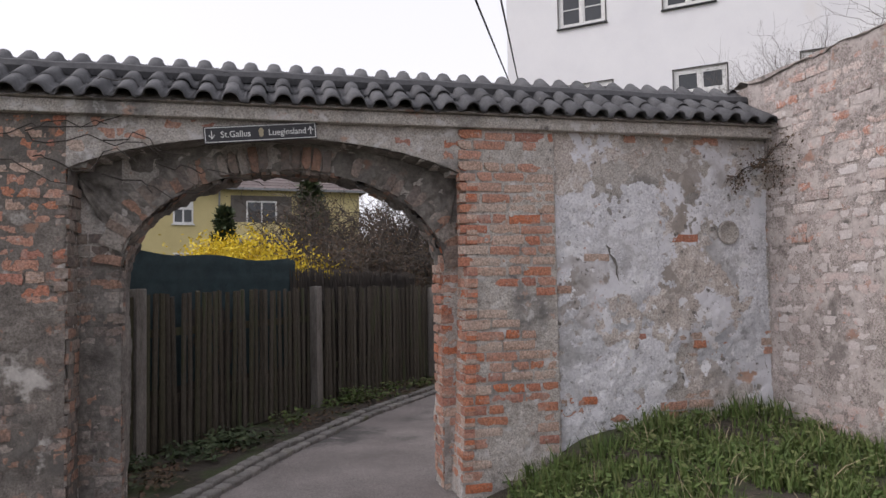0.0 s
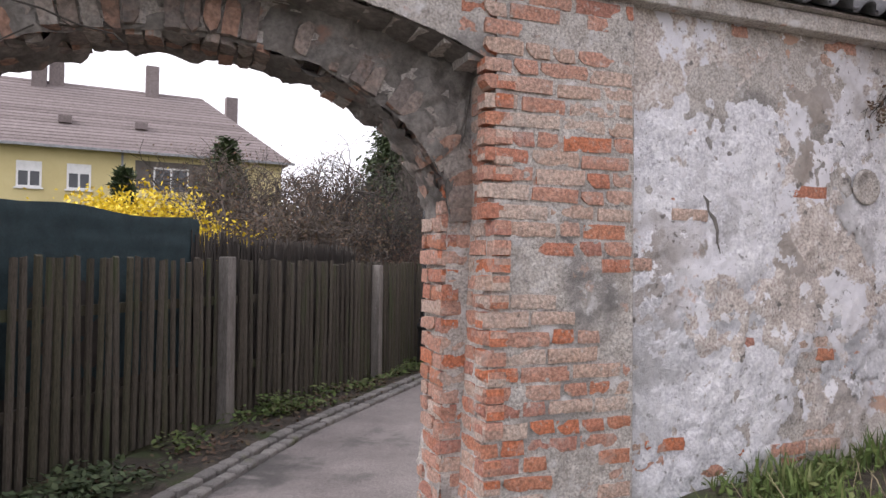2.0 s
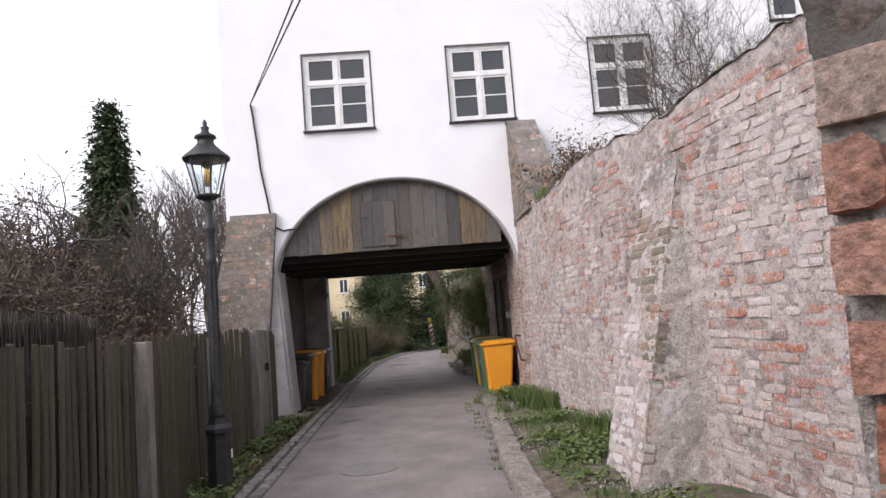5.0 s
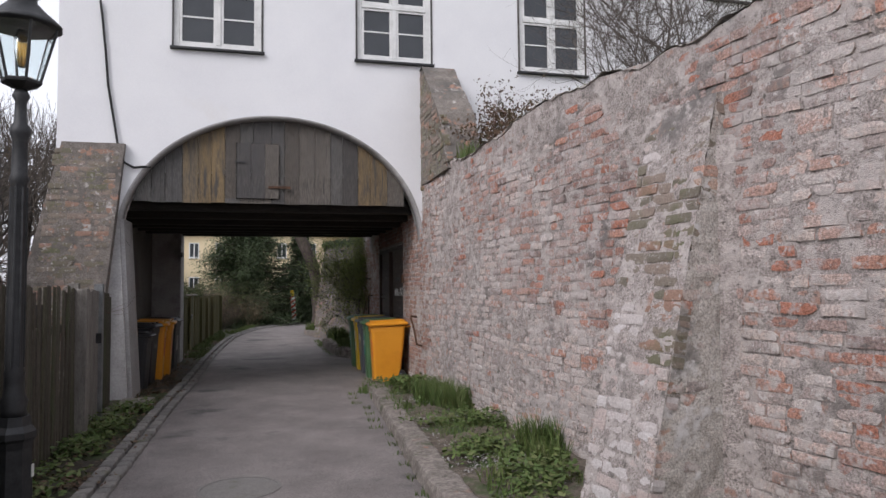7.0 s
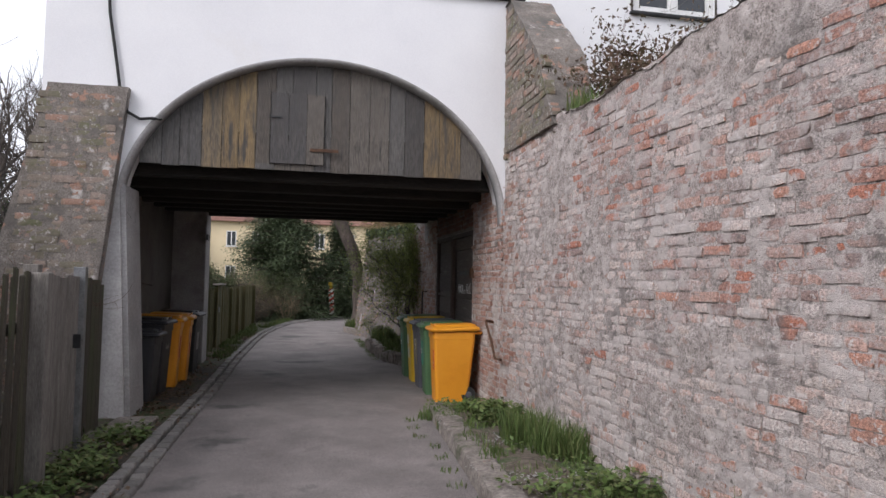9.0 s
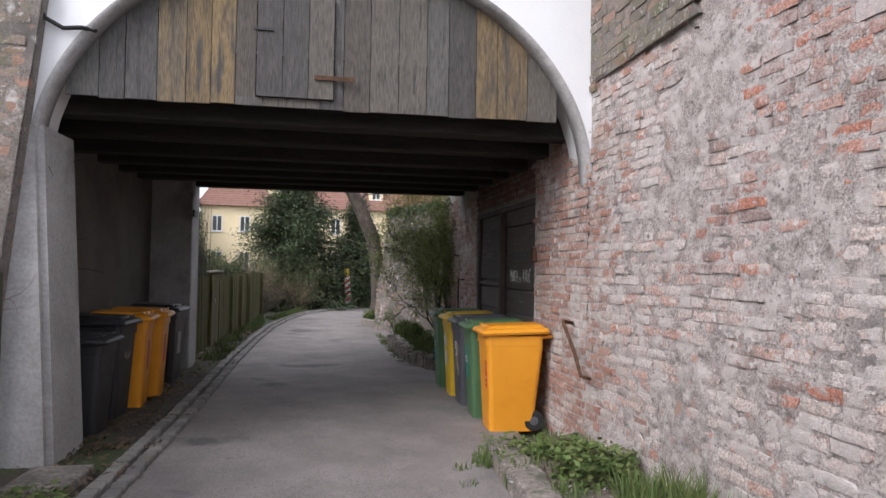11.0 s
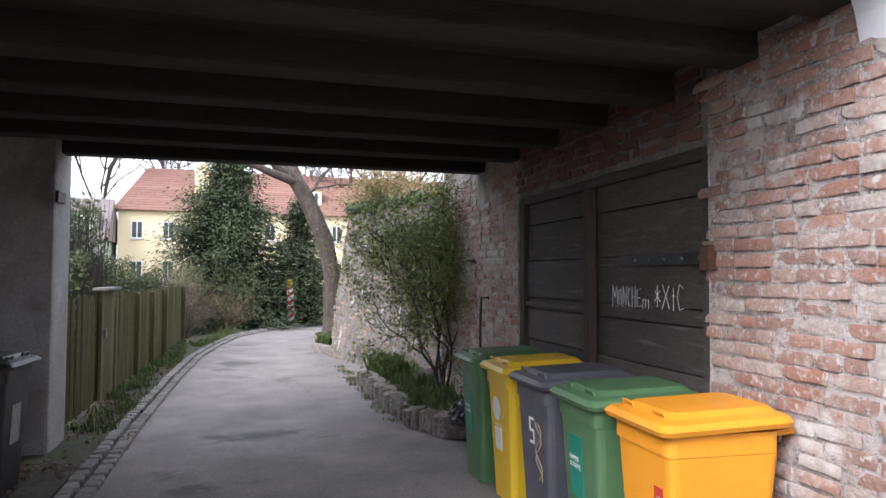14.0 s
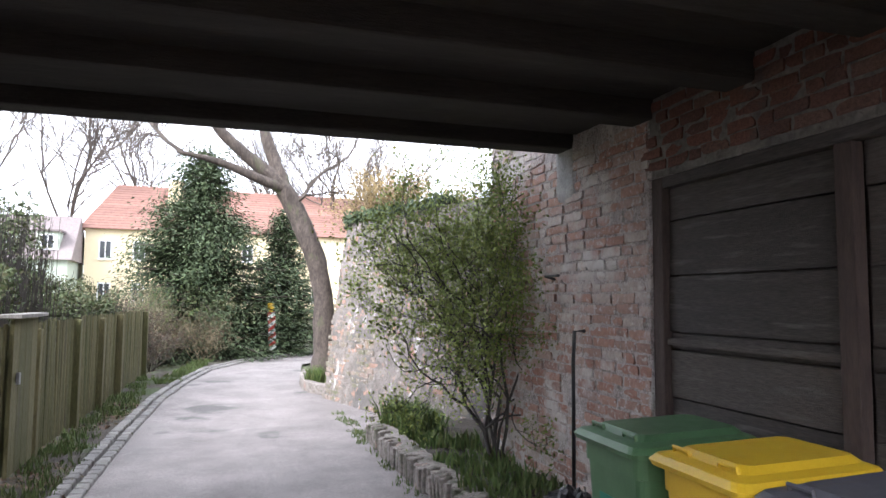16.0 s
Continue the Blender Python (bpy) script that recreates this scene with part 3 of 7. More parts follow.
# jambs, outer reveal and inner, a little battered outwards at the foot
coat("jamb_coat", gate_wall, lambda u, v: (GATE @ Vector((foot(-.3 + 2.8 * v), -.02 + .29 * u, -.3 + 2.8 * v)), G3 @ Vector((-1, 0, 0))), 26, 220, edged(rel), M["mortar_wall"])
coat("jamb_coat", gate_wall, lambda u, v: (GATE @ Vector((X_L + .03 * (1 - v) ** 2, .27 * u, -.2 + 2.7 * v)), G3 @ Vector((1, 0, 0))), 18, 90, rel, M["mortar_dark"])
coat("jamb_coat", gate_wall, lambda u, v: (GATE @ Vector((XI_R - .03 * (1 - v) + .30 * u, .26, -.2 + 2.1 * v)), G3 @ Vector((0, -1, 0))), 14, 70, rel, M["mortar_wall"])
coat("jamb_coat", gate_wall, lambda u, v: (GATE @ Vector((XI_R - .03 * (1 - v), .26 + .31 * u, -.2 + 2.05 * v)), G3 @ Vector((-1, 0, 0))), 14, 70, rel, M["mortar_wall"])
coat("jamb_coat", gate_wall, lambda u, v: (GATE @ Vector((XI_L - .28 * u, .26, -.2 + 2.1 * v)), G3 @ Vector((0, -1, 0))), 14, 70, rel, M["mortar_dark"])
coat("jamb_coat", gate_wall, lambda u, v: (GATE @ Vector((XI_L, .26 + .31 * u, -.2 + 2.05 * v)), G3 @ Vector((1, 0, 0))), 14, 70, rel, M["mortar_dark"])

# a round filled hole and an old gouge in the peeling plaster
bm = bmesh.new()
lathe(bm, [(.105, 0), (.10, .012), (.082, .016), (.075, .006), (.0705, .004)], 20)
for v in bm.verts:
    v.co = GATE @ Vector((2.36 + v.co.x + .008 * smooth_noise(v.co.x * 30, v.co.y * 30), .012 - v.co.z, 2.06 + v.co.y))
part("round_patch", bm, M["mortar_wall"], gate_wall, "round mortar patch", smooth=True)
# what is left of the limewashed top coat, in thick curling flakes
NU, NV = 190, 220
vs_, fs_ = [], []
for i in range(NU + 1):
    for k in range(NV + 1):
        x, z = .765 + 1.98 * i / NU, .2 + 2.42 * k / NV
        p = GATE @ Vector((x, .03, z))
        c = crust(p, .012, 9.0) + .009 + .005 * rough_noise(x * 9, z * 9, 3)
        vs_.append(GATE @ Vector((x + .012 * rough_noise(x * 20, z * 20), .03 - c, z + .012 * rough_noise(x * 20, z * 20, 7))))
for i in range(NU):
    for k in range(NV):
        x, z = .765 + 1.98 * i / NU, .2 + 2.42 * k / NV
        west = min((1.74 - x) * 1.2, (2.48 - z) * 4, .42 - .45 * max(0, 1.0 - z))
        east = min((x - 2.12) * 1.3, (2.42 - z) * 3, (z - .95) * 1.1, .36)
        left_on = max(west, east) + .22 * rough_noise(x * 1.7 + 3, z * 1.5, 5) + .26 * rough_noise(x * 9, z * 9, 2)
        if left_on > 0:
            q = i * (NV + 1) + k
            fs_.append((q, q + NV + 1, q + NV + 2, q + 1))
flakes = raw("plaster_flakes", vs_, fs_, M["plaster_flake"], gate_wall, "flaking bluish white limewash", smooth=True)
bm = bmesh.new()
bm.from_mesh(flakes.data)
bmesh.ops.delete(bm, geom=[v for v in bm.verts if not v.link_faces], context="VERTS")
bm.to_mesh(flakes.data)
bm.free()

# a dark curved gouge in the limewash
bm = bmesh.new()
tube(bm, [(1.20, 1.96, 0), (1.225, 1.93, 0), (1.235, 1.88, 0), (1.27, 1.84, 0), (1.29, 1.78, 0), (1.29, 1.72, 0), (1.31, 1.66, 0)], [.004, .009, .006, .014, .011, .008, .003], 9)
for v in bm.verts:
    v.co = GATE @ Vector((v.co.x + .012 * smooth_noise(v.co.x * 40, v.co.y * 40), .014 - v.co.z * .3, v.co.y))
part("gouge", bm, M["mortar_dark"], gate_wall, "dark curved gouge in the plaster", smooth=True)

# return wall that comes forward from the gateway wall
RET = GATE @ pose(2.76, 0, 0, 0, 0, -90)
return_wall = thing("return_wall", "tall rough brick wall with flaking limewash, joining the gateway wall", "wall", kind="structure")
bm = bmesh.new()
for v in box(bm, -.8, 9, .03, .7, -.3, 3.42):
    v.co = RET @ v.co
part("wall_core", bm, M["mortar_pale"], return_wall)
coat("plaster_coat", return_wall, flat_place(RET, -.2, 4.5, -.3, 3.46), 170, 140, lambda u, v, p: crust(p, .020, 6.0), M["mortar_pale"])
coat("wall_top", return_wall, lambda u, v: (RET @ Vector((-.5 + 5 * u, -.02 + .7 * v, 3.43)), Vector((0, 0, 1))), 90, 14, lambda u, v, p: crust(p, .05, 5.0), M["mortar_wall"])

# ---------------------------------------------------------------- long retaining wall beside the lane
WALL_LINE = [(2.17, 5.9), (2.17, .0), (2.23, -3.4), (2.37, -5.1), (2.60, -7.0), (2.95, -9.2), (3.2, -10.6)]


def wall_at(d):
    """Point and direction on the retaining wall's foot, d metres from its far end at y = 0 towards the start."""
    pts = WALL_LINE[1:]
    for a, b in zip(pts, pts[1:]):
        L = math.dist(a, b)
        if d <= L or b == pts[-1]:
            k = d / L
            return Vector((a[0] + (b[0] - a[0]) * k, a[1] + (b[1] - a[1]) * k, 0)), Vector((b[0] - a[0], b[1] - a[1], 0)).normalized()
        d -= L


def wall_frame(d, z):
    p, t = wall_at(d)
    lean = .012 * z
    n = Vector((t.y, -t.x, 0))
    m = Matrix(((t.x, -n.x, 0, p.x - n.x * lean), (t.y, -n.y, 0, p.y - n.y * lean), (0, 0, 1, z), (0, 0, 0, 1)))
    return m


WALL_LEN = 9.9
def wall_top(d):
    return 3.26 + .05 * math.sin(d * 1.7) + .03 * smooth_noise(d * 3, 0) + (.0 if d > 1.2 else 0.0)


retaining_wall = thing("retaining_wall", "long pale pinkish brick retaining wall with smeared lime mortar", "wall", kind="structure")


def wall_bare(d, z):
    return rough_noise(d * .9 + 21, z * 1.17 + 42, 21) + .30 * rough_noise(d * 4.5, z * 6.5, 8) - .16 * max(0.0, min(1.0, 3.2 - d)) * min(1.0, max(0.0, d - .9) * 2)


def ret_place(u, v):
    d = WALL_LEN * u
    z = -.2 + (wall_top(d) + .2) * v
    m = wall_frame(d, z)
    return m.translation.copy(), (m.to_3x3() @ Vector((0, -1, 0))).normalized()


coat("mortar_coat", retaining_wall, ret_place, 560, 180, lambda u, v, p: crust(p, .016, 6.0) - (.007 if wall_bare(WALL_LEN * u, p.z) > -.46 else -.003), M["mortar_pale"])
coat("wall_top", retaining_wall, lambda u, v: (wall_frame(1.75 + (WALL_LEN - 1.75) * u, wall_top(1.75 + (WALL_LEN - 1.75) * u)) @ Vector((0, .5 * v - .01, 0)), Vector((0, 0, 1))), 220, 10, lambda u, v, p: crust(p, .05, 5.0), M["mortar_wall"])
bm = bmesh.new()
for i in range(27):
    d0, d1 = WALL_LEN * i / 27, WALL_LEN * (i + 1) / 27
    r0, r1 = [], []
    for d, r in ((d0, r0), (d1, r1)):
        for yy, z in ((.05, -.2), (.5, -.2), (.5, wall_top(d) - .05), (.05, wall_top(d) - .05)):
            r.append(bm.verts.new(wall_frame(d, z) @ Vector((0, yy, 0))))
    for k in range(4):
        bm.faces.new((r0[k], r0[(k + 1) % 4], r1[(k + 1) % 4], r1[k]))
    bm.faces.new(r0)
    bm.faces.new(r1[::-1])
part("wall_core", bm, M["mortar_pale"], retaining_wall)

# raised ground behind the retaining wall
bank = raw("raised_bank", [(p[0] + .4, p[1], 3.05) for p in WALL_LINE[1:]] + [(p[0] + 30, p[1] - 3, 3.2) for p in WALL_LINE[1:]], [(i, i + 6, i + 7, i + 1) for i in range(5)], M["far_ground"])
tagged(bank, "rough grassy ground retained behind the brick wall", "ground", kind="structure")

# ---------------------------------------------------------------- white house over the passage
AC, AA, AB, AZ = -.02, 2.23, 1.86, 2.32      # arch: centre, half width, rise, springing


def pass_arch(x):
    u = (x - AC) / AA
    return AZ + AB * math.sqrt(max(0.0, 1 - u * u))


H_L, H_R, H_T = -3.04, 13.0, 11.5
WINDOWS = [(-1.51, -.27, 5.15, 6.60), (1.19, 2.37, 5.15, 6.60), (3.90, 5.08, 5.15, 6.60), (7.5, 8.75, 6.75, 8.15),
           (-1.60, -.40, 8.12, 9.55), (1.00, 2.16, 8.12, 9.55), (3.75, 4.9, 8.12, 9.55)]
house = thing("white_house", "tall white rendered house built across the lane on an arched passage", "house")
bm = bmesh.new()
xs = sorted({2.2, H_L, AC - AA, AC + AA, H_R, *[w[0] for w in WINDOWS], *[w[1] for w in WINDOWS], *[AC + AA * math.sin(math.pi / 2 * k / 14) * s for k in range(15) for s in (-1, 1)]})
TH = .45
for xa, xb in zip(xs, xs[1:]):
    if xb - xa < 1e-4:
        continue
    xm = (xa + xb) / 2
    lo_a, lo_b = (pass_arch(xa), pass_arch(xb)) if abs(xm - AC) < AA else ((-.2, -.2) if xm < AC else ((2.5, 2.5) if xm < 2.2 else (2.9, 2.9)))
    holes = sorted((w[2], w[3]) for w in WINDOWS if w[0] - 1e-6 <= xm <= w[1] + 1e-6)
    cur = None
    edges = [(lo_a, lo_b)]
    for za, zb in holes:
        edges += [(za, za), (zb, zb)]
    edges.append((H_T, H_T))
    for k in range(0, len(edges), 2):
        (a0, b0), (a1, b1) = edges[k], edges[k + 1]
        q = [bm.verts.new(c) for c in ((xa, 0, a0), (xb, 0, b0), (xb, 0, b1), (xa, 0, a1))]
        r = [bm.verts.new((v.co.x, TH, v.co.z)) for v in q]
        bm.faces.new(q)
        bm.faces.new(r[::-1])
        if k > 0 or abs(xm - AC) < AA:
            bm.faces.new((q[1], q[0], r[0], r[1]))
        bm.faces.new((q[3], q[2], r[2], r[3]))
        bm.faces.new((q[0], q[3], r[3], r[0]))
        bm.faces.new((q[2], q[1], r[1], r[2]))
bmesh.ops.remove_doubles(bm, verts=bm.verts[:], dist=1e-4)
front = part("front_wall", bm, M["white_render"], house)
boxed("side_wall", (H_L, H_L + TH, TH + .002, 5.6, -.2, H_T), M["white_render"], house)
boxed("back_wall", (H_L + TH + .002, H_R, 5.15, 5.6, 3.0, H_T), M["white_render"], house)
boxed("end_wall", (H_R - TH, H_R - .002, TH + .002, 5.148, -.2, H_T), M["white_render"], house)
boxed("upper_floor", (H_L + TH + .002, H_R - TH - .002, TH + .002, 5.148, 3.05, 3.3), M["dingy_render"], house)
bm = bmesh.new()
v = [bm.verts.new(c) for c in ((H_L - .4, -.5, H_T), (H_R + .4, -.5, H_T), (H_R + .4, 6.1, H_T), (H_L - .4, 6.1, H_T), (H_L - .4, 2.8, H_T + 3), (H_R + .4, 2.8, H_T + 3))]
for f in ((0, 1, 5, 4), (2, 3, 4, 5), (0, 4, 3), (1, 2, 5), (3, 2, 1, 0)):
    bm.faces.new([v[i] for i in f])
part("roof", bm, M["roof_red"], house)

# rounded arch edge: a smooth rim, the reveal's shade put in as grey render
bm = bmesh.new()
prev = None
for k in range(49):
    a = math.pi * (1 - k / 48)
    row = []
    for rr, yy in ((1.006, -.006), (1.0, -.008), (.992, .002), (.985, .02), (.980, .16), (1.02, .17)):
        row.append(bm.verts.new((AC + AA * rr * math.cos(a), yy, AZ + AB * (1 + (rr - 1) * 1.1) * math.sin(a))))
    if prev:
        for j in range(5):
            bm.faces.new((prev[j], prev[j + 1], row[j + 1], row[j]))
    prev = row
part("arch_rim", bm, M["grey_render"], house, "smooth grey cement rim of the arch", smooth=True)


def house_window(w, parent):
    x0, x1, z0, z1 = w
    win = new("window")
    win.parent = parent
    tagged(win, "white painted casement window with glazing bars")
    bm = bmesh.new()
    f = .07
    box(bm, x0, x0 + f, .03, .10, z0, z1, .006)
    box(bm, x1 - f, x1, .03, .10, z0, z1, .006)
    box(bm, x0 + f, x1 - f, .03, .10, z1 - f, z1, .006)
    box(bm, x0 + f, x1 - f, .03, .10, z0, z0 + f, .006)
    part("window_frame", bm, M["paint_white"], win)
    zt = z0 + (z1 - z0) * .62
    xm = (x0 + x1) / 2
    boxed("transom", (x0 + f + .002, x1 - f - .002, .02, .095, zt - .035, zt + .035), M["paint_white"], win, bevel=.006)
    for za, zb in ((z0 + f + .002, zt - .037), (zt + .037, z1 - f - .002)):
        boxed("mullion", (xm - .035, xm + .035, .022, .093, za, zb), M["paint_white"], win, bevel=.006)
        for xa, xb in ((x0 + f + .002, xm - .037), (xm + .037, x1 - f - .002)):
            bm = bmesh.new()
            s = .035
            box(bm, xa, xa + s, .035, .085, za, zb)
            box(bm, xb - s, xb, .035, .085, za, zb)
            box(bm, xa + s, xb - s, .035, .085, zb - s, zb)
            box(bm, xa + s, xb - s, .035, .085, za, za + s)
            if za < zt - .1:
                zm = (za + zb) / 2 + .02
                box(bm, xa + s, xb - s, .045, .08, zm - .012, zm + .012)
            part("sash", bm, M["paint_white"], win)
            boxed("pane", (xa + s, xb - s, .06, .066, za + s, zb - s), M["pane_dark"], win)
    bm = bmesh.new()
    box(bm, x0 - .05, x1 + .05, -.07, .06, z0 - .035, z0 - .002, .006)
    part("window_sill", bm, M["iron_dark"], win, "dark metal window sill")
    bm = bmesh.new()
    box(bm, x0 - .03, x0 - .001, -.012, .03, z0, z1 + .03)
    box(bm, x1 + .001, x1 + .03, -.012, .03, z0, z1 + .03)
    box(bm, x0 - .03, x1 + .03, -.012, .03, z1 + .001, z1 + .03)
    part("window_surround", bm, M["wood_grey"], win, "thin grey timber surround")


for w in WINDOWS:
    house_window(w, house)
# left jamb of the passage, plain smooth render, slightly spread at its foot
bm = bmesh.new()
v = [(-2.62, -.03, -.1), (-2.0, -.03, -.1), (-2.0, .70, -.1), (-2.62, .70, -.1), (-2.62, -.02, 2.6), (-2.16, -.02, 2.6), (-2.16, .70, 2.6), (-2.62, .70, 2.6)]
v = [bm.verts.new(c) for c in v]
for f in ((0, 1, 5, 4), (1, 2, 6, 5), (2, 3, 7, 6), (3, 0, 4, 7), (4, 5, 6, 7), (3, 2, 1, 0)):
    bm.faces.new([v[i] for i in f])
bmesh.ops.bevel(bm, geom=[e for e in bm.edges if abs(e.verts[0].co.z - e.verts[1].co.z) > 1], offset=.05, segments=4, affect="EDGES")
part("passage_jamb", bm, M["grey_render"], house, "smooth grey rendered jamb", smooth=False)
boxed("passage_jamb", (-2.75, -1.98, 5.02, 5.6, -.1, 2.98), M["grey_render"], house, bevel=.03)
# recess side wall, its shade put into the colour
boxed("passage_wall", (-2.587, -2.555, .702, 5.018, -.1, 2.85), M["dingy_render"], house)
boxed("iron_strap", (-2.05, -1.955, 5.05, 5.30, 2.28, 2.38), M["iron_dark"], house)

# weatherboarding in the arch head
boards = thing("arch_boarding", "weathered vertical grey and ochre boards filling the arch head", "boarding")
x = -2.06
while x < 1.93:
    w = rng.choice((.19, .22, .24, .27))
    xb = min(x + w, 1.96)
    if not (x < -.02 and xb > -.62):
        za = 2.87 + rng.uniform(-.008, .008)
        bm = bmesh.new()
        ta, tb = pass_arch(max(min(x, AC + AA * .985), AC - AA * .985)) - .01, pass_arch(max(min(xb, AC + AA * .985), AC - AA * .985)) - .01
        yb = .135 + rng.uniform(0, .012)
        q = [bm.verts.new(c) for c in ((x + .003, yb, za), (xb - .003, yb, za), (xb - .003, yb, max(tb, za + .02)), (x + .003, yb, max(ta, za + .02)))]
        q2 = [bm.verts.new((p.co.x, .165, p.co.z)) for p in q]
        bm.faces.new(q)
        bm.faces.new(q2[::-1])
        for k in range(4):
            bm.faces.new((q[(k + 1) % 4], q[k], q2[k], q2[(k + 1) % 4]))
        mid = (x + xb) / 2
        part("board", bm, M["wood_ochre" if -1.5 < mid < -.66 or 1.2 < mid < 1.62 else "wood_grey"], boards)
    else:
        # boards over and under the hatch
        for za, zb in ((2.87, 2.94), (3.79, None)):
            bm = bmesh.new()
            xx0, xx1 = max(x, -.9), xb
            t = (lambda xx: pass_arch(xx) - .01) if zb is None else (lambda xx: zb)
            q = [bm.verts.new(c) for c in ((x + .003, .14, za), (xb - .003, .14, za), (xb - .003, .14, t(xb)), (x + .003, .14, t(x)))]
            q2 = [bm.verts.new((p.co.x, .165, p.co.z)) for p in q]
            bm.faces.new(q)
            bm.faces.new(q2[::-1])
            for k in range(4):
                bm.faces.new((q[(k + 1) % 4], q[k], q2[k], q2[(k + 1) % 4]))
            part("board", bm, M["wood_grey"], boards)
        if x < -.62:
            boxed("board", (x + .003, -.63, .14, .165, 2.94, 3.79), M["wood_grey"], boards)
        if xb > 0:
            boxed("board", (.005, xb - .003, .14, .165, 2.94, 3.79), M["wood_grey"], boards)
    x = xb
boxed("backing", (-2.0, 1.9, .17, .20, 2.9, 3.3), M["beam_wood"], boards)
hatch = new("hatch")
hatch.parent = boards
tagged(hatch, "small grey plank hatch with an iron latch")
for k in range(3):
    boxed("plank", (-.62 + .207 * k, -.62 + .207 * (k + 1) - .005, .105, .133, 2.945, 3.78), M["wood_grey"], hatch)
boxed("latch", (-.16, .17, .085, .10, 3.10, 3.135), M["rust"], hatch, "rusty iron latch bar")
boxed("hinge", (-.65, -.50, .09, .103, 3.48, 3.50), M["iron_dark"], hatch)

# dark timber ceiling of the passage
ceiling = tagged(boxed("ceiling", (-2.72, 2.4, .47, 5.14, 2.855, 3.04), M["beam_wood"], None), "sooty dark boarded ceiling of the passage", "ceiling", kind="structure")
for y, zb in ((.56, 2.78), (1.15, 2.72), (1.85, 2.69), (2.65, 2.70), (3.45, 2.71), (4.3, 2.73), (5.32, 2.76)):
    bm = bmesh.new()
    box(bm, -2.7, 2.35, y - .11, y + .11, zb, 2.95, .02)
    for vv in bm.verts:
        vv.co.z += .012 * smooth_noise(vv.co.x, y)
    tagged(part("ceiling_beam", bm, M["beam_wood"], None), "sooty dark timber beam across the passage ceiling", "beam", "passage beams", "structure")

# brick wall on the right inside the passage, and beyond it
inner_wall = thing("passage_wall_east", "red brick passage wall with worn whitish joints", "wall", kind="structure")
W_END = 6.85                              # far end of the wall
IN = pose(2.17, W_END, 0, 0, 0, -90)       # x runs towards the start
GY0, GY1, GZ = 1.43, 4.22, 2.36           # big gate
bm = bmesh.new()
box(bm, 2.21, 2.9, GY1 + .02, W_END - .01, -.2, 2.84)
box(bm, 2.21, 2.9, 5.62, W_END - .01, 2.841, 4.55)
box(bm, 2.21, 2.9, GY0, GY1 + .018, GZ + .02, 2.95)
box(bm, 2.21, 2.9, 0.0, GY0 - .02, -.2, 2.95)
part("wall_core", bm, M["mortar_pale"], inner_wall)
for (a, b, za, zb) in ((0, W_END - GY1, -.2, 2.9), (0, W_END - 5.62, 2.9, 4.55), (W_END - GY1, W_END - GY0, GZ, 2.95), (W_END - GY0, W_END, -.2, 3.0)):
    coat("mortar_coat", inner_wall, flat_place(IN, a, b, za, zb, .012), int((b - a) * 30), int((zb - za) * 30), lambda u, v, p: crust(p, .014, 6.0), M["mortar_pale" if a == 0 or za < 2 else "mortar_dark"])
coat("mortar_coat", inner_wall, lambda u, v: (Vector((2.17 + .74 * u, W_END, -.2 + 4.75 * v)), Vector((0, 1, 0))), 24, 120, lambda u, v, p: crust(p, .014, 6.0), M["mortar_pale"])
coat("render_patch", inner_wall, lambda u, v: (Vector((2.158, 5.16 + .30 * u + .06 * v, 2.35 + .62 * v)), Vector((-1, 0, 0))), 14, 26, lambda u, v, p: crust(p, .012, 6.0) - .03 * (abs(2 * u - 1) ** 6 + abs(2 * v - 1) ** 8), M["concrete"], "grey cement patch under the beam")
for yy, s in ((GY1 + .005, -1), (GY0 - .005, 1)):
    coat("gate_reveal", inner_wall, lambda u, v, yy=yy: (Vector((2.17 + .3 * u, yy, -.1 + 2.46 * v)), Vector((0, s, 0))), 8, 60, lambda u, v, p: .2 * crust(p, .014, 6.0), M["mortar_pale"])

# ---------------------------------------------------------------- big plank gate
gate = thing("plank_gate", "wide black-stained double gate of horizontal planks", "gate")
boxed("gate_frame", (2.185, 2.30, GY1 - .10, GY1, 0.0, GZ), M["gate_brown"], gate, "reddish brown gate frame post", bevel=.008)
boxed("gate_frame", (2.185, 2.30, GY0, GY0 + .07, 0.0, GZ), M["wood_dark"], gate, bevel=.008)
boxed("gate_frame", (2.185, 2.30, GY0 + .072, GY1 - .102, GZ - .07, GZ), M["wood_dark"], gate, bevel=.008)
MID = 2.84
for (ya, yb) in ((GY0 + .075, MID - .05), (MID + .05, GY1 - .105)):
    leaf = new("gate_leaf")
    leaf.parent = gate
    z = .06
    for h in (.27, .24, .26, .22, .28, .10, .33, .33, .25):
        boxed("plank", (2.222 + rng.uniform(0, .016), 2.275, ya, yb, z + .009, min(z + h, GZ - .072)), M["wood_dark"], leaf, bevel=.006)
        z += h
# added board behind the leaves, keeps outside light out of the slits
boxed("gate_lining", (2.32, 2.36, GY0 - .1, GY1 + .1, -.1, GZ + .1), M["wood_dark"], gate)
boxed("meeting_post", (2.16, 2.225, MID - .045, MID + .045, .03, GZ - .075), M["gate_brown"], gate, "dark brown meeting post", bevel=.006)
boxed("strap_hinge", (2.205, 2.222, GY0 + .03, GY0 + 1.0, 1.70, 1.77), M["iron_dark"], gate, "long black iron strap hinge")
boxed("ledge", (2.200, 2.222, MID + .06, GY1 - .11, 1.36, 1.40), M["wood_dark"], gate, bevel=.006)
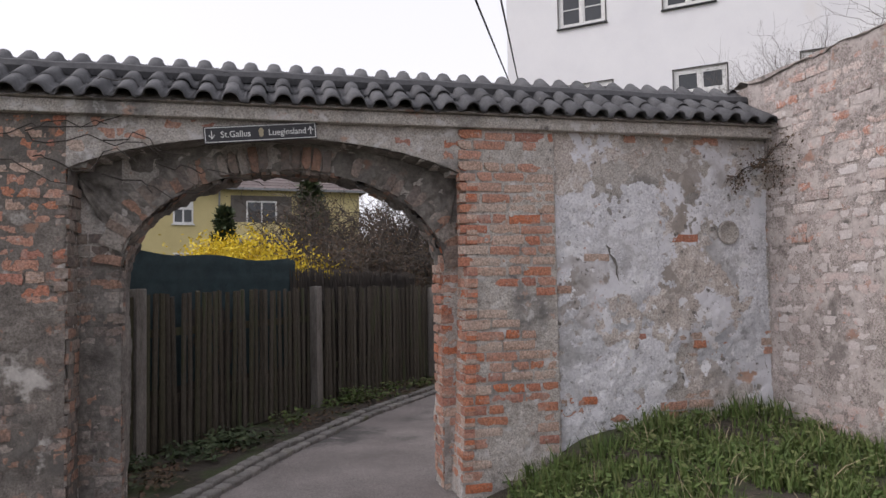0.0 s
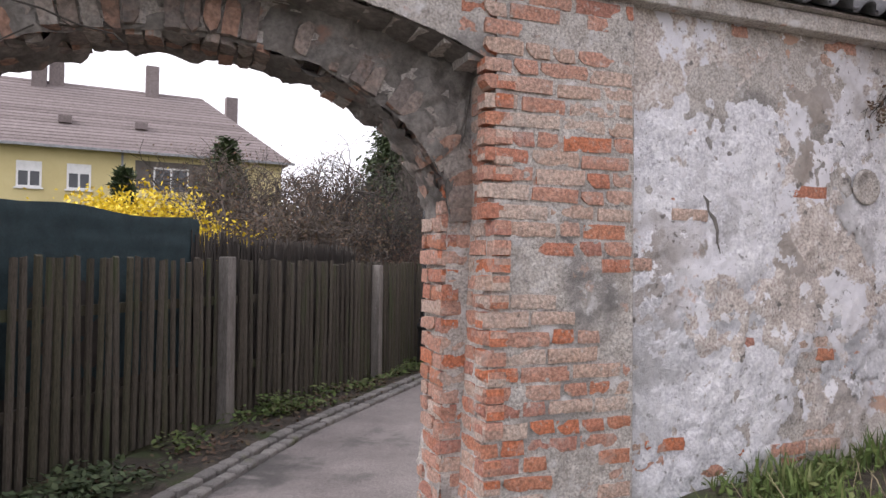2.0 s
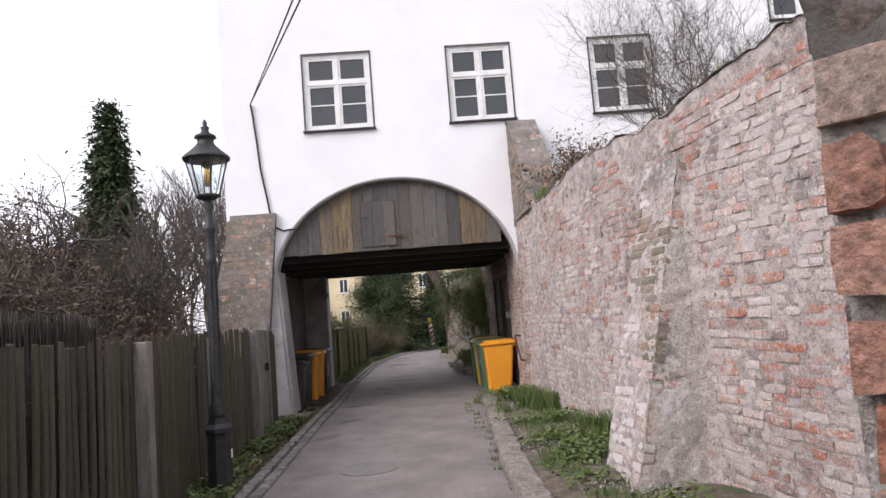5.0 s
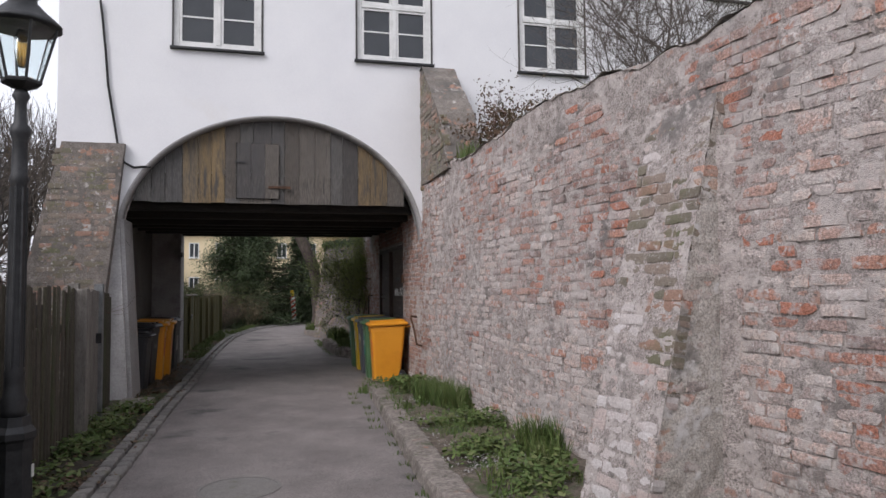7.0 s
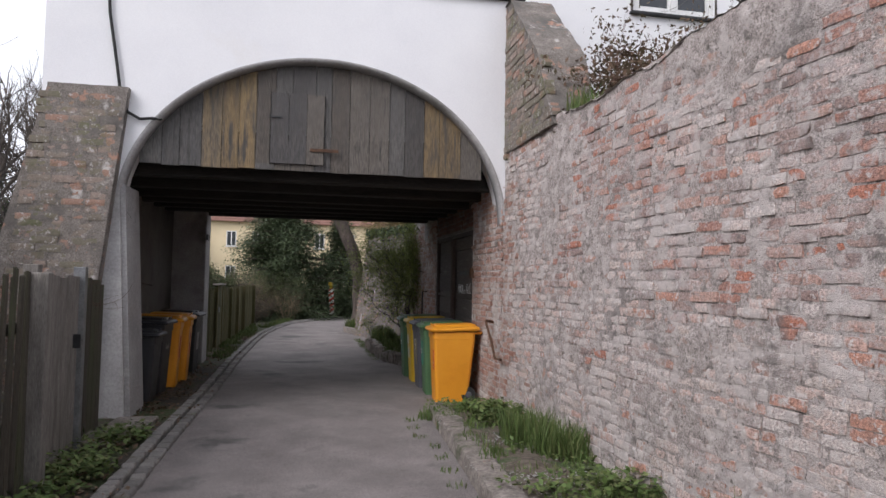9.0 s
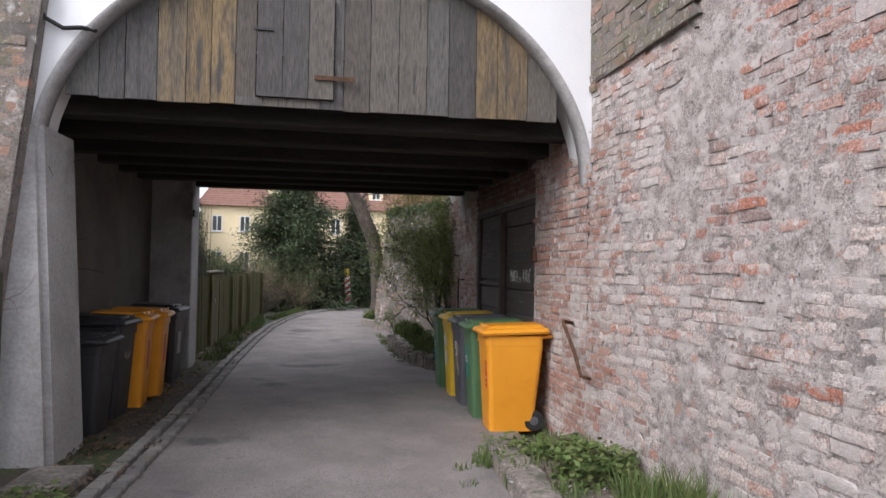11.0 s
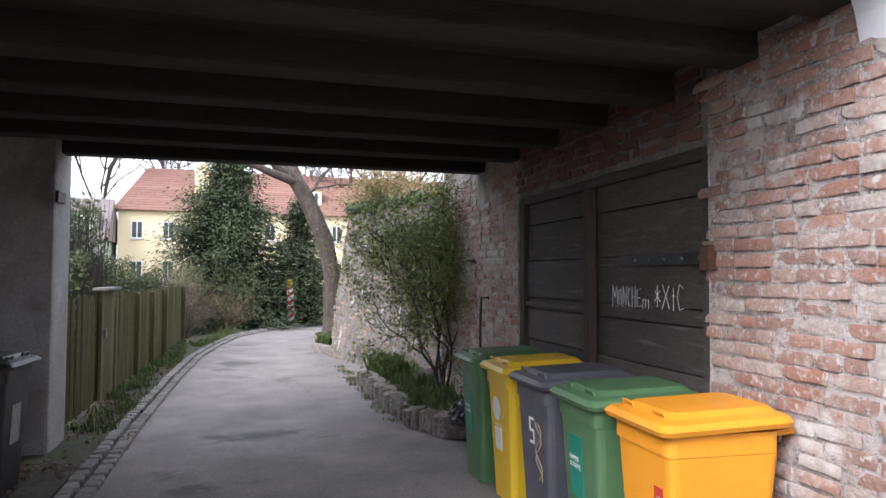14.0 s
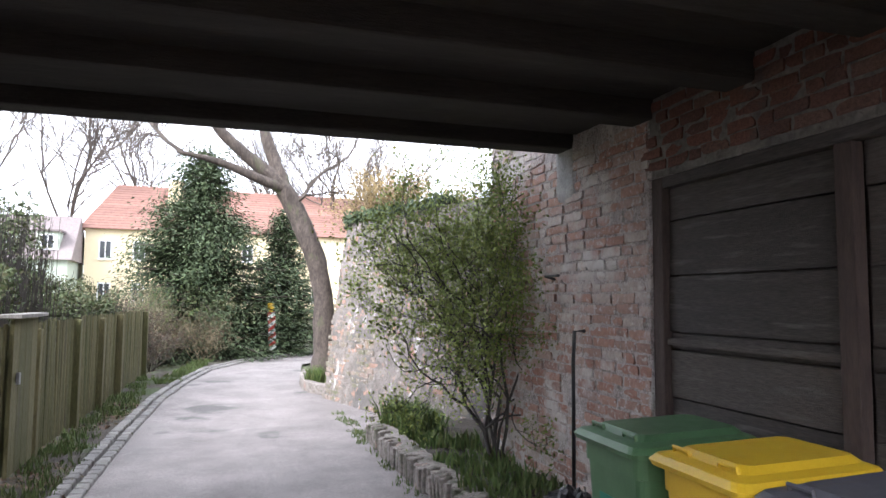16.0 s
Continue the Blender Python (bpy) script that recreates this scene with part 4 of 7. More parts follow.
for k in range(5):
    bm = bmesh.new()
    lathe(bm, [(.014, 0), (.012, .006), (.005, .009)], 8)
    for v in bm.verts:
        v.co = Vector((2.206 - v.co.z, GY0 + .12 + .17 * k, 1.735 + v.co.x)) + Vector((0, v.co.y, 0))
    part("rivet", bm, M["zinc"], gate)
boxed("hinge_pin", (2.13, 2.215, GY0 - .06, GY0 + .03, 1.66, 1.80), M["rust"], gate, "rusty hinge pin", bevel=.01)
# scratched chalk letters, drawn as thin strokes
STROKES = {"M": [[(0, 0), (.1, 1), (.5, .4), (.9, 1), (1, 0)]], "O": [[(.2, .1), (.1, .8), (.7, .9), (.8, .1), (.2, .1)]], "N": [[(0, 0), (.1, 1), (.8, .1), (.9, 1)]], "C": [[(.9, .85), (.4, 1), (.05, .5), (.4, .02), (.95, .12)]],
           "H": [[(.1, 0), (.1, 1)], [(.1, .5), (.8, .5)], [(.8, 0), (.85, 1)]], "E": [[(.9, .95), (.1, .9), (.1, .05), (.9, .1)], [(.1, .5), (.7, .5)]], "m": [[(0, 0), (.1, .5), (.4, .5), (.4, 0)], [(.4, .4), (.8, .5), (.85, 0)]], ".": [[(.3, .1), (.5, .12)]],
           "*": [[(.5, .1), (.5, .95)], [(.1, .3), (.9, .75)], [(.1, .75), (.9, .3)]], "X": [[(0, 0), (.9, 1)], [(.1, 1), (.95, .05)]], "T": [[(.1, .6), (.9, .62)], [(.5, .0), (.5, .95)]]}
y = 2.56
for ch, wd, ht in (("M", .08, .20), ("O", .06, .18), ("N", .06, .19), ("C", .05, .18), ("H", .06, .19), ("E", .07, .18), ("m", .10, .16), (".", .03, .15), ("*", .09, .22), ("X", .10, .21), ("T", .06, .20), ("C", .08, .22)):
    bm = bmesh.new()
    for line in STROKES[ch]:
        tube(bm, [(2.2225, y - wd * .86 * px_, 1.42 + ht * .74 * pz) for px_, pz in line], .0021, 4)
    part("chalk_letter", bm, M["sign_white"], gate, "white chalk scrawl")
    y -= wd * .86 + .010

# brick pier on the left of the passage and the sloping spur on the right
pier = thing("brick_pier", "sloping brick buttress against the white house", "buttress")
PT = 3.66


def pier_left(z):
    return -2.95 - max(0.0, 3.0 - z) * .28


def pier_right(z):
    return -2.50 + .10 * z


def pier_place(u, v):
    z = -.1 + (PT + .1) * v
    return Vector((pier_left(z) + (pier_right(z) - pier_left(z)) * u, -.11 - .12 * (PT - z) / PT, z)), Vector((0, -1, 0))


coat("mortar_coat", pier, pier_place, 40, 90, lambda u, v, p: crust(p, .014, 6.0), M["mortar_stained"])
bm = bmesh.new()
q = [bm.verts.new(c) for c in ((pier_left(0), -.21, -.1), (pier_right(0), -.21, -.1), (pier_right(0), -.003, -.1), (pier_left(0), -.003, -.1), (-2.95, -.09, PT), (pier_right(PT), -.09, PT), (pier_right(PT), -.003, PT), (-2.95, -.003, PT))]
for f in ((0, 1, 5, 4), (1, 2, 6, 5), (2, 3, 7, 6), (3, 0, 4, 7), (4, 5, 6, 7), (3, 2, 1, 0)):
    bm.faces.new([q[i] for i in f])
part("core", bm, M["mortar_stained"], pier)

spur = thing("brick_spur", "sloping brick spur with a mortar cap rising against the white house", "buttress")
SP = [(0.0, 5.02), (-.22, 5.02), (-1.25, 4.05), (-1.7, 3.2)]


def spur_y(z):
    for (ya, za), (yb, zb) in zip(SP[1:], SP[2:]):
        if zb <= z <= za:
            return ya + (yb - ya) * (za - z) / (za - zb)
    return -.22


bm = bmesh.new()
ring = [(-.003, 3.18), (-1.72, 3.18)] + [(y, z) for y, z in SP[::-1]][:-1] + [(-.003, 5.02)]
a = [bm.verts.new((2.195, y, z)) for y, z in ring]
b = [bm.verts.new((2.68, y, z)) for y, z in ring]
bm.faces.new(a)
bm.faces.new(b[::-1])
for k in range(len(ring)):
    j = (k + 1) % len(ring)
    bm.faces.new((a[j], a[k], b[k], b[j]))
part("core", bm, M["mortar_stained"], spur)
coat("mortar_cap", spur, lambda u, v: (lambda y, z: (Vector((2.17 + .53 * v, y, z)), Vector((0, -.5, .85))))(*( (-.01 + (-.21) * min(u * 4, 1), 5.03) if u < .25 else (spur_y(5.02 - (u - .25) / .75 * 1.75) - .01, 5.03 - (u - .25) / .75 * 1.75))), 60, 14, lambda u, v, p: crust(p, .02, 5), M["mortar_stained"])

# buttress on the retaining wall
butt = thing("wall_buttress", "battered brick buttress, dark mossy above and limewashed below", "buttress")
BD0, BD1, BTOP = 6.20, 6.86, 2.78      # along the wall, and its head


def butt_out(z):
    return .05 + .235 * max(0.0, BTOP - z)


def butt_place(side):
    def place(u, v):
        z = -.1 + (BTOP + .1) * v
        if side == 0:
            return wall_frame(BD0 + (BD1 - BD0) * u, z) @ Vector((0, -butt_out(z), 0)), (wall_frame(6.6, z).to_3x3() @ Vector((0, -1, .2))).normalized()
        d = BD0 if side == 1 else BD1
        return wall_frame(d, z) @ Vector((0, .03 - (butt_out(z) + .03) * (u if side == 2 else 1 - u), 0)), (wall_frame(6.6, z).to_3x3() @ Vector((-1 if side == 1 else 1, 0, 0))).normalized()
    return place


for s in (0, 1, 2):
    coat("mortar_coat", butt, butt_place(s), 50 if s == 0 else 44, 190, lambda u, v, p: crust(p, .016, 7.0), M["mortar_pale" if s < 2 else "mortar_wall"])
coat("mortar_fillet", butt, lambda u, v: (wall_frame(BD1 + .10 * u, .0 + 2.5 * v) @ Vector((0, -.07 * (1 - u) + .018 * u, 0)), (wall_frame(6.6, 1).to_3x3() @ Vector((.7, -.7, 0))).normalized()), 8, 120, lambda u, v, p: crust(p, .014, 7.0), M["mortar_pale"], "smeared mortar fillet in the corner")

# ---------------------------------------------------------------- roof tiles on the gateway wall
roof = thing("wall_roof", "small pitched roof of dark grey clay pantiles on the wall", "roof")
bm = bmesh.new()
q = [(-8.0, -.12, 2.98), (3.0, -.12, 2.98), (3.0, .72, 2.98), (-8.0, .72, 2.98), (-8.0, .30, 3.23), (3.0, .30, 3.23)]
q = [bm.verts.new(GATE @ Vector(c)) for c in q]
for f in ((0, 1, 5, 4), (2, 3, 4, 5), (0, 4, 3), (1, 2, 5), (3, 2, 1, 0)):
    bm.faces.new([q[i] for i in f])
part("roof_base", bm, M["mortar_wall"], roof)
bm = bmesh.new()
tube(bm, [tuple(GATE @ Vector((-4.6 + .2 * i, .30 + .006 * math.sin(i), 3.285 + .004 * math.sin(i * 2.1)))) for i in range(38)], .062, 8)
part("ridge_bedding", bm, M["tile_grey"], roof, "dark ridge of rounded tiles")


def tile_mesh(n):
    r = random.Random(50 + n)
    W, L, K, J = .186, .29, 14, 3
    vs, fs = [], []
    for side in (0, 1):
        for j in range(J):
            for i in range(K + 1):
                x = (i / K - .5) * W * 1.10
                z = .052 * math.sqrt(max(0.0, 1 - (x / .058) ** 2)) if abs(x) < .056 else -.012 * math.sin(math.pi * (abs(x) - .056) / .05)
                vs.append((x, -L * j / (J - 1), z + (.006 if side == 0 else -.008) + .014 * j / (J - 1) + r.uniform(-.0015, .0015)))
    o = J * (K + 1)
    for j in range(J - 1):
        for i in range(K):
            a = j * (K + 1) + i
            fs.append((a, a + K + 1, a + K + 2, a + 1))
            fs.append((o + a, o + a + 1, o + a + K + 2, o + a + K + 1))
    for i in range(K):
        a = (J - 1) * (K + 1) + i
        fs.append((a, o + a, o + a + 1, a + 1))
        fs.append((i, i + 1, o + i + 1, o + i))
    me = bpy.data.meshes.new("roof_tile")
    me.from_pydata(vs, [], fs)
    me.polygons.foreach_set("use_smooth", [True] * len(fs))
    me.materials.append(M["tile_grey"])
    return me


TILES = [tile_mesh(i) for i in range(4)]
pitch = math.degrees(math.atan2(.25, .42))
for side in (0, 1):
    for row in range(2):
        k = 0
        x = -4.6 if side == 0 else -3.6
        while x < 2.85:
            if side == 0:
                top = .30 - .22 * row
                m = GATE @ pose(x, top + .02, 3.25 - .22 * row * .595 + .015, pitch * 1.0, 0, rng.gauss(0, 1.0)) @ pose(0, 0, rng.uniform(-.004, .006), rng.gauss(0, 1.2), rng.gauss(0, 1.5), 0)
            else:
                top = .30 + .22 * row
                m = GATE @ pose(x, top - .02, 3.25 - .22 * row * .595 + .015, -pitch, 0, 180 + rng.gauss(0, 1.0))
            ob = new("roof_tile", TILES[k % 4])
            ob.parent = roof
            ob.matrix_basis = m
            x += .178
            k += 1
x = -4.6
# cornice under the eaves
bm = bmesh.new()
for v in box(bm, -8.0, 2.95, -.075, .02, 2.88, 2.975, .012):
    pass
for v in bm.verts:
    v.co = GATE @ v.co
part("eaves_course", bm, M["mortar_wall"], roof)

# ---------------------------------------------------------------- direction sign
sign = thing("direction_sign", "small dark direction sign with white lettering and arrows", "sign", at=GATE @ pose(-1.55, -.035, 2.79, 0, -5, 0))
boxed("plate", (-.40, .40, -.008, .008, -.062, .062), M["sign_face"], sign, bevel=.004)
bm = bmesh.new()
for (x0, x1, z0, z1) in ((-.392, .392, .050, .055), (-.392, .392, -.055, -.050), (-.392, -.387, -.05, .05), (.387, .392, -.05, .05)):
    box(bm, x0, x1, -.0105, -.0085, z0, z1)
part("border", bm, M["sign_white"], sign)


def lettering(text, x, z, size, parent, mat_, width=None):
    c = bpy.data.curves.new("lettering", "FONT")
    c.body, c.size, c.extrude = text, size, .0008
    t = new("tmp", c)
    me = bpy.data.meshes.new_from_object(t.evaluated_get(bpy.context.evaluated_depsgraph_get()))
    bpy.data.objects.remove(t)
    k = 1.0 if not width else width / max(v.co.x for v in me.vertices)
    for v in me.vertices:
        v.co = (x + v.co.x * k, -.0105 - v.co.z, z + v.co.y)
    return link("lettering", me, mat_, parent)


lettering("St.Gallus", -.285, -.022, .065, sign, M["sign_white"], .21)
lettering("Lueginsland", .05, -.022, .065, sign, M["sign_white"], .27)
for x, up in ((-.345, -1), (.355, 1)):
    bm = bmesh.new()
    box(bm, x - .003, x + .003, -.011, -.009, -.028, .028)
    for s in (-1, 1):
        vs = box(bm, -.003, .003, -.011, -.009, 0, .028)
        for v in vs:
            v.co = Vector((x + v.co.x + s * v.co.z * .7, v.co.y, up * .028 - up * v.co.z))
    part("arrow", bm, M["sign_white"], sign)
bm = bmesh.new()
lathe(bm, [(.006, -.03), (.018, -.015), (.014, .0), (.02, .015), (.008, .035)], 10)
for v in bm.verts:
    v.co = Vector((v.co.x, -.010 + v.co.y * .12, v.co.z))
part("emblem", bm, M["straw"], sign, "small beige emblem")

# ---------------------------------------------------------------- fence along the lane
def half_round(w, d, h, r, top="flat"):
    """A rough half-round fence slat standing on z = 0, its round side to -y."""
    vs, fs = [], []
    K = 5
    for j, z in enumerate((0, h * .5, h)):
        dx = r.uniform(-.006, .006)
        for i in range(K):
            a = math.pi * i / (K - 1)
            vs.append((w / 2 * math.cos(a) * (1 + r.uniform(-.06, .06)) + dx, -d * math.sin(a), z + (r.uniform(-.012, .012) if j == 2 else 0)))
    for j in range(2):
        for i in range(K - 1):
            a = j * K + i
            fs.append((a, a + 1, a + K + 1, a + K))
        fs.append((j * K + K - 1, j * K, j * K + K, j * K + K + K - 1))
    fs.append(tuple(range(2 * K, 3 * K)))
    return vs, fs


def slat_meshes(name, material_, h, w=.062, d=.028, n=6, seed=3):
    r = random.Random(seed)
    out = []
    for i in range(n):
        me = bpy.data.meshes.new(name)
        vs, fs = half_round(w * r.uniform(.88, 1.12), d, h * r.uniform(.985, 1.015), r)
        me.from_pydata(vs, [], fs)
        me.materials.append(material_)
        out.append(me)
    return out


def fence_run(parent, line, pitch, meshes, z0, r, rails=(), rail_mat=None):
    """Slats along a line, their faces to the lane (to the right of the line's direction), with rails behind."""
    d = 0.0
    for a, b in zip(line, line[1:]):
        L = math.dist(a, b)
        ang = math.degrees(math.atan2(b[1] - a[1], b[0] - a[0]))
        while d < L:
            k = d / L
            ob = new("slat", r.choice(meshes))
            ob.parent = parent
            ob.matrix_basis = pose(a[0] + (b[0] - a[0]) * k, a[1] + (b[1] - a[1]) * k, z0 + r.uniform(-.01, .01), r.gauss(0, .5), r.gauss(0, .7), ang + r.gauss(0, 3))
            d += pitch * r.uniform(.93, 1.07)
        d -= L
        for zr in rails:
            bm = bmesh.new()
            vs = box(bm, 0, L, .012, .05, zr - .04, zr + .04)
            m = pose(a[0], a[1], z0, 0, 0, ang)
            for v in vs:
                v.co = m @ v.co
            part("rail", bm, rail_mat, parent)


FENCE = [(-2.15, -15.2), (-2.2, -12.8), (-2.30, -9.5), (-2.06, -6.6), (-2.10, -2.55)]
fence = thing("paling_fence", "dark weathered paling fence of close half-round slats", "fence")
fence_run(fence, FENCE, .094, slat_meshes("slat", M["fence_wood"], 1.57, .068, .022), .03, random.Random(5), (.50, 1.18), M["fence_wood"])
for x, y, h in ((-2.22, -12.3, 1.66), (-2.22, -9.5, 1.64), (-1.99, -6.6, 1.57), (-2.02, -4.6, 1.55), (-2.04, -2.6, 1.6)):
    bm = bmesh.new()
    box(bm, x - .06, x + .06, y - .06, y + .06, -.05, h, .012)
    for v in bm.verts:
        v.co.x += .01 * smooth_noise(v.co.z * 2, x)
    part("post", bm, M["post_wood"], fence, "grey weathered fence post")

# grey board door at the end of the fence
door = thing("garden_door", "weathered grey board door beside the brick pier", "door")
r = random.Random(9)
for k in range(6):
    boxed("board", (-2.17 + r.uniform(-.006, .006), -2.14, -2.42 + .165 * k, -2.42 + .165 * (k + 1) - .006, .08, 1.58 + r.uniform(-.02, .02)), M["post_wood"], door)
boxed("frame_post", (-2.20, -2.10, -2.52, -2.43, 0, 1.66), M["post_wood"], door, "upright door post", bevel=.006)
boxed("frame_post", (-2.20, -2.10, -1.42, -1.34, 0, 1.66), M["zinc"], door, "narrow metal door post", bevel=.006)
boxed("door_handle", (-2.14, -2.08, -1.55, -1.53, .95, 1.07), M["iron_dark"], door)
side_panel = thing("fence_panel", "rough brown vertical boards closing the gap to the pier", "fence")
for k in range(7):
    boxed("board", (-2.24 + r.uniform(-.012, .012), -2.21, -1.33 + .13 * k, -1.33 + .13 * (k + 1) - .008, .05, 1.52 + r.uniform(-.06, .05)), M["fence_wood"], side_panel)

# second brushwood screen and blue netting behind the fence
reed = thing("reed_screen", "dark brushwood screen tied behind the paling fence", "screen")
verts, faces = [], []
for i in range(650):
    y = -9.7 + 3.4 * i / 650 + r.uniform(-.02, .02)
    x = -2.50 + .05 * math.sin(y) + r.uniform(-.03, .03)
    h = 1.84 - .02 * (y + 9.7) + r.uniform(-.10, .07)
    w = .007
    k = len(verts)
    lean = r.uniform(-.03, .03)
    for dx, dy in ((-w, 0), (w * .5, w), (w * .5, -w)):
        verts.append((x + dx, y + dy, .3))
    for dx, dy in ((-w, 0), (w * .5, w), (w * .5, -w)):
        verts.append((x + dx, y + dy + lean, h))
    faces += [(k, k + 1, k + 4, k + 3), (k + 1, k + 2, k + 5, k + 4), (k + 2, k, k + 3, k + 5), (k + 3, k + 4, k + 5)]
raw("brushwood", verts, faces, M["twig_dark"], reed, kind="stuff")
coat("brushwood_mat", reed, lambda u, v: (Vector((-2.42 - .12 * math.sin(math.pi * u) , -15.2 + 12.7 * u, -.12 + 1.56 * v)), Vector((1, 0, 0))), 260, 12, lambda u, v, p: .03 * noise.noise(Vector((p.y * 30, p.z * 2, 0))), M["twig_dark"])
boxed("tie_rail", (-2.60, -2.56, -9.7, -6.3, 1.62, 1.68), M["fence_wood"], reed)
netting = thing("privacy_net", "dark blue-green privacy netting stretched behind the fence", "screen")


def net_place(u, v):
    y = -15.2 + 5.6 * u
    top = 2.12 - .14 * u
    return Vector((-2.50 + .03 * math.sin(y * 3), y, .6 + (top - .6) * v + .02 * math.sin(y * 5) * v)), Vector((1, 0, 0))


coat("net", netting, net_place, 60, 24, lambda u, v, p: .018 * smooth_noise(p.y * 4, p.z * 9) + .006 * math.sin(p.z * 40), M["net_blue"])
coat("net", netting, lambda u, v: (net_place(u, v)[0] - Vector((.012, 0, 0)), Vector((1, 0, 0))), 30, 8, lambda u, v, p: .018 * smooth_noise(p.y * 4, p.z * 9), M["net_blue"])
for y in (-14.0, -12.2, -9.65):
    boxed("net_post", (-2.60, -2.54, y - .03, y + .03, 0, 2.02), M["fence_wood"], netting)

# ---------------------------------------------------------------- old street lamp
lamp = thing("street_lamp", "old-fashioned dark cast-iron street lamp with a six-sided lantern", "street lamp", at=pose(-1.77, -5.36, 0))
bm = bmesh.new()
lathe(bm, [(.155, 0), (.155, .06), (.135, .09), (.125, .16), (.115, .55), (.125, .60), (.14, .62), (.14, .66), (.11, .70), (.10, .76)], 8)
part("base", bm, M["iron_dark"], lamp)
bm = bmesh.new()
lathe(bm, [(.085, .76), (.075, .80), (.085, .86), (.065, .90), (.060, 1.0), (.064, 1.04), (.055, 1.07), (.050, 2.30), (.062, 2.33), (.05, 2.37), (.046, 2.60), (.064, 2.64), (.064, 2.68), (.04, 2.72), (.035, 2.86), (.055, 2.90), (.03, 2.96)], 14)
part("pole", bm, M["iron_dark"], lamp, "fluted iron pole", smooth=True)
for k in range(8):
    a = 2 * math.pi * k / 8
    bm = bmesh.new()
    tube(bm, [(.053 * math.cos(a), .053 * math.sin(a), 1.08), (.049 * math.cos(a), .049 * math.sin(a), 2.28)], .009, 5)
    part("flute", bm, M["iron_dark"], lamp)
lantern = new("lantern")
lantern.parent = lamp
Z0, Z1, R0, R1 = 3.00, 3.38, .115, .215
bm = bmesh.new()
lathe(bm, [(.05, 2.95), (.125, 2.985), (.13, 3.0), (.12, 3.012)], 6)
part("lantern_base", bm, M["iron_dark"], lantern)
for k in range(6):
    a, b = 2 * math.pi * k / 6, 2 * math.pi * (k + 1) / 6
    bm = bmesh.new()
    tube(bm, [(R0 * math.cos(a), R0 * math.sin(a), Z0), (R1 * math.cos(a), R1 * math.sin(a), Z1)], .010, 5)
    part("lantern_bar", bm, M["iron_dark"], lantern)
    bm = bmesh.new()
    q = []
    for off in (.985, .965):
        q.append([bm.verts.new((rr * off * math.cos(t), rr * off * math.sin(t), z)) for rr, t, z in ((R0, a, Z0 + .015), (R0, b, Z0 + .015), (R1, b, Z1 - .01), (R1, a, Z1 - .01))])
    bm.faces.new(q[0])
    bm.faces.new(q[1][::-1])
    for i in range(4):
        bm.faces.new((q[0][(i + 1) % 4], q[0][i], q[1][i], q[1][(i + 1) % 4]))
    part("lantern_pane", bm, M["lamp_glass"], lantern, "clear glass pane").visible_shadow = False
bm = bmesh.new()
lathe(bm, [(.235, 3.375), (.245, 3.39), (.22, 3.42), (.13, 3.50), (.085, 3.55), (.085, 3.60), (.115, 3.61), (.105, 3.635), (.05, 3.66), (.035, 3.70), (.05, 3.72), (.02, 3.74), (.028, 3.77), (.006, 3.81)], 12)
part("lantern_hood", bm, M["iron_dark"], lantern, "dark domed hood with a finial", smooth=True)
bm = bmesh.new()
lathe(bm, [(.03, 3.36), (.05, 3.30), (.05, 3.20), (.035, 3.13), (.02, 3.10)], 10)
part("bulb", bm, M["lamp_amber"], lantern, "amber glass lamp", smooth=True)
boxed("label_plate", (.118, .124, -.02, .02, .36, .44), M["sign_white"], lamp, "small white sticker")

